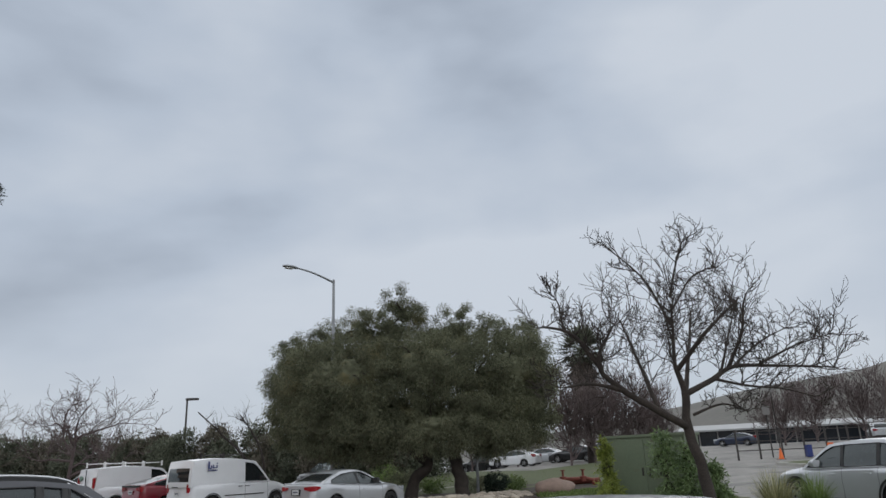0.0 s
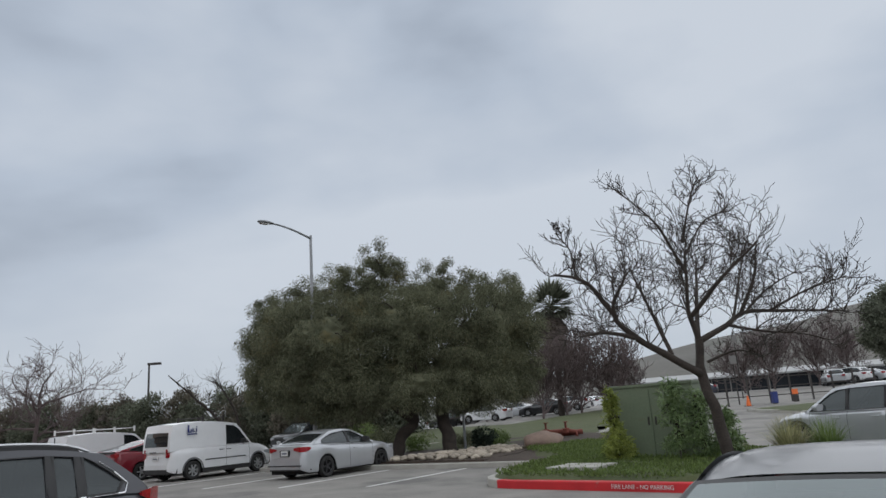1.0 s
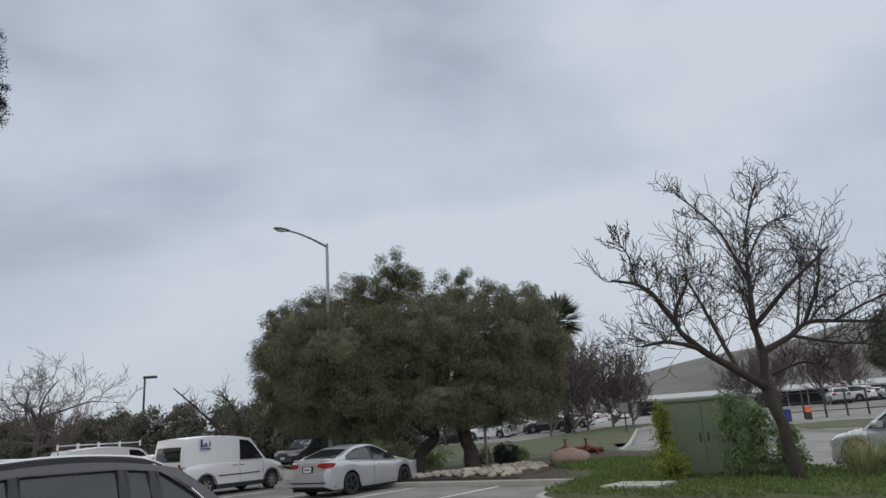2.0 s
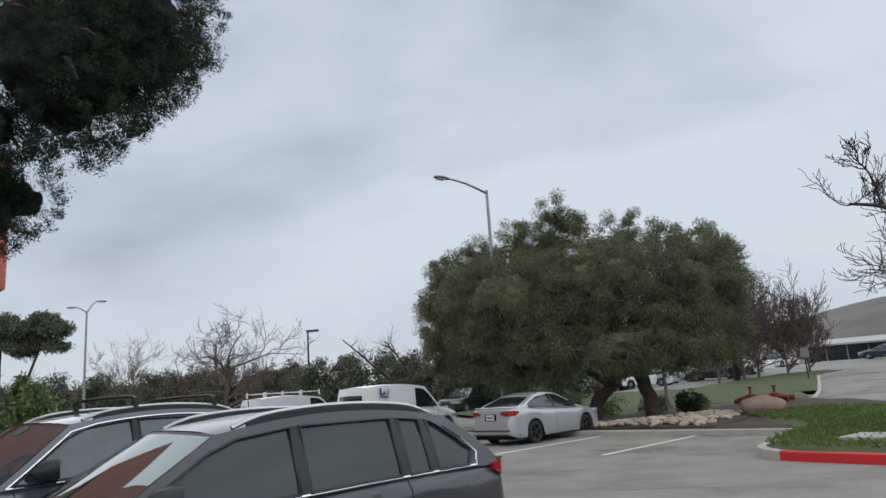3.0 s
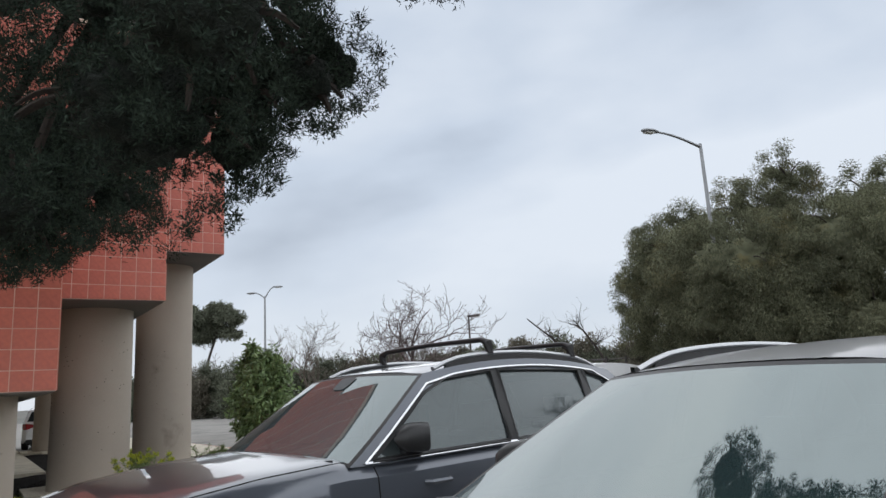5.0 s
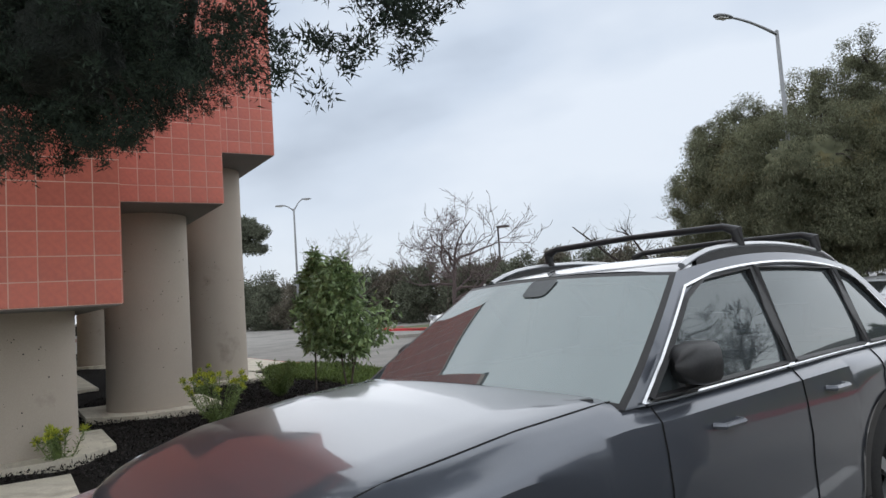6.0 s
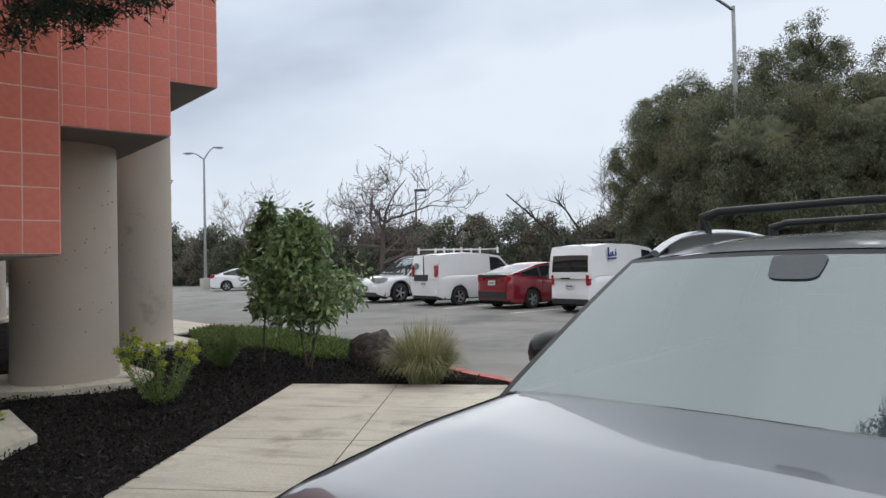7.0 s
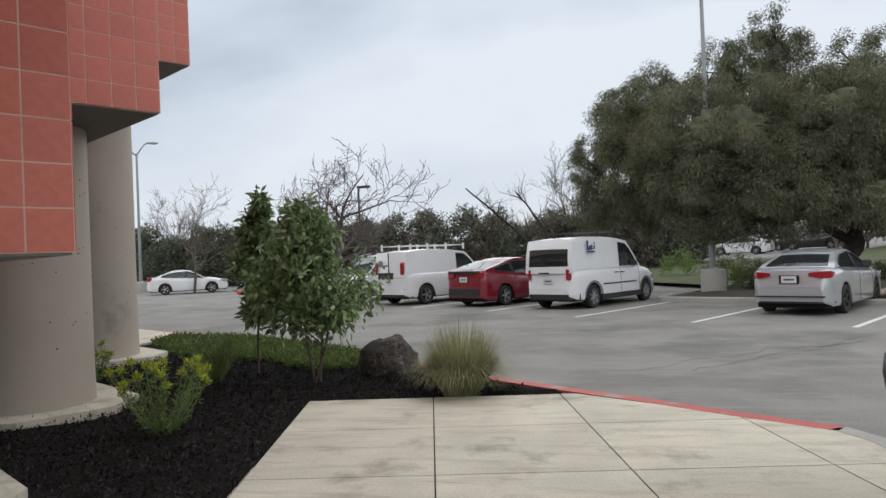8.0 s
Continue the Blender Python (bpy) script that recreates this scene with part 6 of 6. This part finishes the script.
def tuft_shape(rng, n, h, spread, w=0.008, rad=0.1, reach=1.0):
    s = Shape()
    for k in range(n):
        a, r = rng.uniform(0, 6.283), rad * math.sqrt(rng.random())
        lean = rng.random() ** (0.7 * reach) * spread
        b = a + rng.gauss(0, 0.5)
        ln = h * rng.uniform(0.7, 1.15)
        d = Vector((math.cos(b), math.sin(b), 0))
        side = Vector((-math.sin(b), math.cos(b), 0))
        base = Vector((r * math.cos(a), r * math.sin(a), 0))
        row = []
        for j in range(6):
            t = j / 5
            q = base + d * lean * ln * reach * t ** (0.5 + reach) + Vector((0, 0, ln * (t - 0.5 * (lean * t) ** 2 * (0.6 + t))))
            ww = w * (1 - t * 0.9)
            row.append([q - side * ww, q + side * ww])
        s.grid(row)
    return s


def tuft(u, v, z, n, h, spread, mat, label, seed, w=0.008, rad=0.1, group="", reach=1.0):
    p = P(u, v, z)
    return single("grass_clump", tuft_shape(random.Random(seed), n, h, spread, w, rad, reach), M[mat], Matrix.Translation(p), label, "grass", group)


tuft(-17.32, 5.56, 0.1, 3200, 0.76, 1.0, "tuft", "fountain of tan and green ornamental grass", 1, 0.006, 0.2, reach=0.68)
tuft(-22.6, 2.35, 0.1, 260, 0.42, 0.6, "dry_tuft", "rust-brown dry grass clump under the building", 2, 0.005, 0.1)
tuft(-3.6, 17.2, 0.2, 500, 0.9, 0.8, "tuft", "tan grass clump beside the bare tree", 3, 0.01, 0.2)
tuft(-3.0, 18.0, 0.2, 400, 0.8, 0.8, "spurge_leaf", "green grass clump beside the bare tree", 4, 0.01, 0.2)
tuft(-38.5, 20.5, 0.0, 400, 1.0, 0.9, "tuft", "tan grass clump in the lot island", 5, 0.012, 0.3)
tuft(-40.0, 21.5, 0.0, 400, 1.0, 0.9, "tuft", "tan grass clump in the lot island", 6, 0.012, 0.3)


def stuff(name, verts, k, mat, label, category):
    return tagged(new(name, field_mesh(name, verts, k, M[mat])), label, category, "", "stuff")


def over(poly, n, rng, z, lift):
    """Random points over a polygon of (u, v)."""
    us, vs = np.array([p[0] for p in poly]), np.array([p[1] for p in poly])
    out = []
    while len(out) < n:
        u, v = rng.uniform(us.min(), us.max()), rng.uniform(vs.min(), vs.max())
        inside = False
        j = len(poly) - 1
        for i in range(len(poly)):
            if (vs[i] > v) != (vs[j] > v) and u < (us[j] - us[i]) * (v - vs[i]) / (vs[j] - vs[i]) + us[i]:
                inside = not inside
            j = i
        if inside:
            out.append(tuple(P(u, v, z + rise(u, v) + lift * rng.random())))
    return np.array(out)


RG = np.random.default_rng(17)
NEAR_LAWN = [(-9.5, 15.0), (-8.6, 14.3), (-5.0, 13.7), (1.0, 13.2), (1.0, 18.0), (-0.2, 18.0), (-4.6, 20.0), (-6.2, 22.0), (-10.0, 20.0)]
stuff("groundcover", leaves(RG, over(NEAR_LAWN, 15000, RG, 0.21, 0.05), np.full(15000, 0.05), 3, 0.07, 0.03, -0.6), 4, "blade", "low green groundcover leaves behind the red kerb", "groundcover")
stuff("groundcover", leaves(RG, over([(-13.4, 24.0), (-10.0, 19.8), (-6.0, 21.5), (-9.0, 26.0), (-12.5, 27.5)], 6000, RG, 0.2, 0.05), np.full(6000, 0.06), 3, 0.09, 0.035, -0.6), 4, "blade", "green grass by the driveway", "groundcover")
GREEN = [(-26.2, 6.5), (-25.5, 5.7), (-23.6, 5.25), (-21.2, 5.6), (-19.9, 5.5), (-19.4, 6.0), (-19.4, 6.5), (-21.0, 6.9), (-24.4, 7.15)]
stuff("groundcover", leaves(RG, over(GREEN, 9000, RG, 0.12, 0.07), np.full(9000, 0.06), 4, 0.06, 0.025, -0.5), 4, "blade", "low green groundcover at the edge of the mulch", "groundcover")
MULCH_NEAR = [(-16.5, -1.0), (-16.5, 1.05), (-15.1, 1.2), (-18.4, 4.3), (-16.7, 5.95), (-17.5, 6.2), (-19.3, 6.2), (-23.0, 5.2), (-24.5, 3.0), (-19.0, -1.0)]
chips = leaves(RG, over(MULCH_NEAR, 42000, RG, 0.125, 0.05), np.full(42000, 0.015), 1, 0.045, 0.014, 0.0, 1.0)
stuff("mulch_chips", chips, 4, "chip", "loose dark bark chips on the bed", "mulch")


# ---- plants in the mulch ----
def sapling(u, v, h, w, seed, label, leaf=(0.10, 0.044), n=(28, 44), mat="glossy_leaf", stems=3):
    p = P(u, v, 0.13)
    rng = random.Random(seed)
    lum = [((p.x + rng.uniform(-0.3, 0.3) * w, p.y + rng.uniform(-0.25, 0.25) * w, p.z + h * q), (w * f, w * f, h * 0.16)) for q, f in ((0.42, 0.7), (0.52, 0.95), (0.64, 0.95), (0.75, 0.75), (0.87, 0.45), (0.95, 0.2))]
    tr = [([p + Vector((rng.uniform(-0.05, 0.05), 0, -0.03)), p + Vector((rng.uniform(-0.2, 0.2), rng.uniform(-0.1, 0.1), h * 0.35)), p + Vector((rng.uniform(-0.25, 0.25), 0, h * 0.7))], 0.017) for _ in range(stems)]
    return leafy_tree("sapling", tuple(p), lum, label, "small tree", mat, n[0], n[1], leaf, 0.35, seed, 0.42, tr, "pale_twig", tr=0.03, fill=0.4)


sapling(-19.15, 5.0, 2.0, 0.72, 61, "bushy young tree with broad glossy green leaves")
sapling(-20.3, 4.95, 2.15, 0.34, 62, "thin dark-leaved young tree in the mulch", (0.11, 0.04), (16, 45), stems=1)


def spurge(u, v, h, stems, seed, label, tips=True, spread=0.45):
    p = P(u, v, 0.12)
    root = thing("spurge_plant", Matrix.Translation(p), label, "plant", "plants in the mulch")
    rng = random.Random(seed)
    st, cs, tp = Shape(), [], []
    for k in range(stems):
        a, r = rng.uniform(0, 6.283), rng.uniform(0.2, 1.0) * spread
        hh = h * rng.uniform(0.65, 1.05)
        pts = [Vector((0.03 * math.cos(a), 0.03 * math.sin(a), 0)), Vector((r * 0.6 * math.cos(a), r * 0.6 * math.sin(a), hh * 0.45)), Vector((r * math.cos(a), r * math.sin(a), hh))]
        fine = limb(st, pts, 0.006, 0.004, 4)
        cs.extend(tuple(q) for q in fine[2:])
        tp.append(tuple(pts[-1]))
    part("stem", st, M["spurge_leaf"], root)
    rg = np.random.default_rng(seed)
    ob = new("foliage", field_mesh("foliage", leaves(rg, cs, np.full(len(cs), 0.02), 12, 0.06, 0.008, -0.4, 0.7), 4, M["spurge_leaf"]))
    ob.parent = root
    if tips:
        for q in tp:
            ob = new("flower_head", field_mesh("flower_head", leaves(rg, [q], np.full(1, 0.028), 50, 0.045, 0.013, -0.7, 0.6), 4, M["spurge_head"]))
            ob.parent = root


spurge(-18.22, 2.76, 0.62, 20, 3, "spurge with narrow leaves and yellow-green heads")
spurge(-20.3, 4.3, 0.55, 34, 4, "soft blue-green bushy plant in the mulch", False, 0.42)
spurge(-16.95, 0.95, 0.36, 12, 6, "small spurge beside the column", True, 0.25)
spurge(-21.6, 3.3, 0.5, 9, 7, "spurge with yellow-green heads between columns", True, 0.3)

# ---- writing on the red kerb ----
txt = bpy.data.curves.new("fire_lane_lettering", "FONT")
txt.body, txt.size, txt.extrude = "FIRE LANE - NO PARKING", 0.108, 0.001
txt.materials.append(M["line"])
lettering = new("fire_lane_lettering", txt)
p = P(-6.2, 13.608, 0.05)
lettering.matrix_basis = pose(p.x, p.y, p.z, 0, 0, TURN - 9.6) @ pose(0, -0.004, 0, 90, 0, 0)
tagged(lettering, "white stencilled fire lane lettering on the red kerb", "lettering", "", "structure")

# ---- far lot ----
def far_car(x, y, turn, col, label, tall=False):
    uu, vv = x * CU - y * SU, x * SU + y * CU
    m = pose(x, y, rise(uu, vv), 0, 0, turn)
    if tall:
        return car("suv_car", label, m, 4.6, 1.85, 1.68, SUV_PROF, ((1.10, 1.03), (0.32, 1.59), (-1.72, 1.57), (-2.16, 1.08)), PAINT[col], detail=0, group="far parked cars", windows=(-0.02, -0.98))
    return sedan("sedan_car", label, m, PAINT[col], detail=0, windows=(-0.1,), group="far parked cars")


far_car(18.7, 91.0, 20, "white", "white sedan parked far off")
far_car(21.4, 91.0, 20, "white", "white sedan parked far off")
far_car(28.9, 82.0, 60, "navy", "dark blue sedan parked far off")
far_car(40.5, 74.5, -20, "silver", "silver SUV parked far off", True)
far_car(3.5, 64.0, 60, "white", "white sedan parked behind the big tree")
far_car(8.8, 64.5, 65, "black", "black sedan parked behind the big tree")
far_car(6.3, 68.5, 65, "silver", "silver sedan parked behind the big tree")
far_car(11.6, 69.5, 65, "white", "white sedan parked behind the big tree")
far_car(-3.6, 80.0, 60, "white", "white sedan parked behind the big tree")
far_car(0.6, 73.0, 60, "black", "dark SUV parked behind the big tree", True)
far_car(-9.6, 48.5, 150, "black", "black pickup-like SUV facing the lot", True)
far_car(43.5, 77.0, 30, "white", "white SUV by the far building", True)
far_car(46.5, 78.5, 30, "silver", "silver sedan by the far building")
far_car(49.5, 80.5, 30, "black", "black SUV by the far building", True)
p = P(-52.6, 19.3)
far_car(p.x, p.y, TURN - 24, "white", "white sedan with dark glass in the outer row")
p = P(-66.0, 26.5)
far_car(p.x, p.y, TURN - 24, "white", "white sedan in the outer row")
p = P(-88.0, 22.5)
far_car(p.x, p.y, TURN + 80, "white", "white SUV at the far side of the lot", True)
p = P(-42.0, 3.6)
far_car(p.x, p.y, TURN + 80, "white", "white SUV parked beyond the columns", True)
# silver crossover by the grass
car("suv_car", "silver crossover with tinted windows beside the grass", pose(9.9, 18.3, 0.0, 0, 0, 21), 4.6, 1.88, 1.68, SUV_PROF, ((1.20, 1.05), (0.40, 1.60), (-1.75, 1.60), (-2.2, 1.08)), PAINT["silver"], (1.42, -1.40, 0.37), windows=(-0.02, -1.0), tail=(0.95, 1.15, 0.25), mirror="body")


def far_building():
    root = thing("low_building", pose(55.0, 123.0, 2.0, 0, 0, -24), "long low building with dark glazing and a pale roof", "building")
    s = Shape()
    s.box((-20, -4, 0), (34, 14, 2.6))
    part("wall", s, M["dark_glass"], root, "dark blue glazed wall")
    s = Shape()
    s.slab([(-21, -5.2), (35, -5.2), (35, 15), (-21, 15)], 2.6, 2.85)
    part("roof", s, M["roofing"], root, "pale flat roof edge")
    s = Shape()
    s.v = [(-21, -5.2, 2.86), (35, -5.2, 2.86), (34, 4, 3.9), (-20, 4, 3.9), (-20, 15, 3.9), (34, 15, 3.9), (-20, 15, 2.86), (34, 15, 2.86)]
    s.f = [(0, 1, 2, 3), (3, 2, 5, 4), (4, 5, 7, 6), (0, 3, 4, 6), (1, 7, 5, 2)]
    part("roof_slope", s, M["roofing"], root, "pale sloping metal roof")
    for k in range(18):
        s = Shape()
        s.box((-19.8 + 3 * k, -4.16, 0), (-19.6 + 3 * k, -4.0, 2.6))
        part("mullion", s, M["soffit"], root)


far_building()
shed = thing("tan_building", pose(-100.0, 98.0, 0, 0, 0, 20), "small tan building with a flat roof", "building")
s = Shape()
s.box((-10, -6, 0), (12, 6, 5.2))
part("wall", s, M["plaster"], shed)
s = Shape()
s.slab([(-10.4, -6.4), (12.4, -6.4), (12.4, 6.4), (-10.4, 6.4)], 5.2, 5.6)
part("roof", s, M["soffit"], shed)
for k in range(4):
    s = Shape()
    s.box((-8 + 5 * k, -6.06, 1.0), (-5.5 + 5 * k, -5.98, 3.2))
    part("window", s, M["dark_glass"], shed)

# traffic cone and sign post by the far drive
p = Vector((20.2, 48.9, 0))
p.z = rise(p.x * CU - p.y * SU, p.x * SU + p.y * CU)
cone = thing("traffic_cone", Matrix.Translation(p), "orange traffic cone by the driveway", "cone")
s = Shape()
s.lathe([(0.2, 0.03), (0.16, 0.05), (0.04, 0.7), (0.001, 0.71)], 14)
part("cone", s, M["orange"], cone, "", 40)
s = Shape()
s.box((-0.24, -0.24, 0), (0.24, 0.24, 0.03))
part("base", s, M["black"], cone)
for x, y, h in ((20.9, 52.0, 3.6), (25.5, 62.0, 5.5), (11.5, 50.0, 2.2)):
    z = rise(x * CU - y * SU, x * SU + y * CU)
    sp = thing("sign_post", Matrix.Translation((x, y, z)), "slim post with a small sign plate", "sign", "driveway signs")
    s = Shape()
    s.lathe([(0.05, 0), (0.045, h)], 8)
    part("post", s, M["dark_steel"], sp)
    s = Shape()
    s.box((-0.25, -0.06, h - 0.7), (0.25, -0.045, h - 0.1))
    part("plate", s, M["soffit"], sp)
# island of the outer row
structure("kerb", sweep([(-37.0, 15.4), (-36.6, 15.6), (-36.4, 16.5), (-36.4, 23.0)], -0.15, -0.02, 0.15), M["kerb"], "concrete kerb of the outer island", "kerb")
structure("kerb", sweep([(-47.6, 21.5), (-47.4, 19.6), (-46.6, 19.2), (-40.0, 20.2), (-37.0, 20.0)], 0.15, -0.02, 0.15), M["red_kerb"], "red painted kerb of the outer island", "kerb")
structure("lawn", sheet([(-47.4, 19.8), (-46.4, 19.4), (-37.0, 20.2), (-36.6, 23.0), (-46.5, 25.0)], 0.12, 0.04, 1.0, 0.05, 9), M["lawn"], "grass of the outer island", "lawn", 50)


# fence, bin and work sign by the far gate
def far_fence():
    z = rise(24 * CU - 50.5 * SU, 24 * SU + 50.5 * CU)
    root = thing("fence", Matrix.Translation((24.0, 50.5, z)), "dark metal gate fence across the far drive", "fence")
    for k in range(9):
        s = Shape()
        s.box((-6 + 1.5 * k - 0.05, -0.05, -0.3), (-6 + 1.5 * k + 0.05, 0.05, 1.9))
        part("post", s, M["dark_steel"], root)
    for h in (0.5, 1.1, 1.75):
        s = Shape()
        s.box((-6, -0.03, h - 0.03), (6, 0.03, h + 0.03))
        part("rail", s, M["dark_steel"], root)


far_fence()
for nm, x, y, mat, label, size in (("waste_bin", 22.2, 49.3, "blue_mark", "blue waste bin beside the far gate", (0.17, 0.17, 0.8)), ("work_sign", 23.8, 49.6, "orange", "orange work sign beside the far gate", (0.2, 0.03, 0.85))):
    z = rise(x * CU - y * SU, x * SU + y * CU)
    root = thing(nm, Matrix.Translation((x, y, z)), label, nm.replace("_", " "))
    s = Shape()
    s.box((-size[0], -size[1], 0.05 if nm == "waste_bin" else 0.5), (size[0], size[1], size[2]))
    part("panel" if nm == "work_sign" else "body", s, M[mat], root)
    s = Shape()
    s.box((-size[0] * 0.9, -0.05, 0), (size[0] * 0.9, 0.05, 0.5))
    part("stand", s, M["dark_steel"], root)
DRIVE_ISLAND = [(-10.0, 45.5), (-6.2, 40.4), (2.0, 37.0), (10.0, 35.5), (12.0, 42.0), (2.0, 47.0), (-7.0, 48.0)]
structure("lawn", sheet(DRIVE_ISLAND, 0.15, 0.05, 1.5, 0.06, 21), M["lawn"], "grass island beside the far drive", "lawn", 50)
structure("kerb", sweep(DRIVE_ISLAND + DRIVE_ISLAND[:1], 0.16, -0.02, 0.17), M["kerb"], "concrete kerb of the drive island", "kerb")
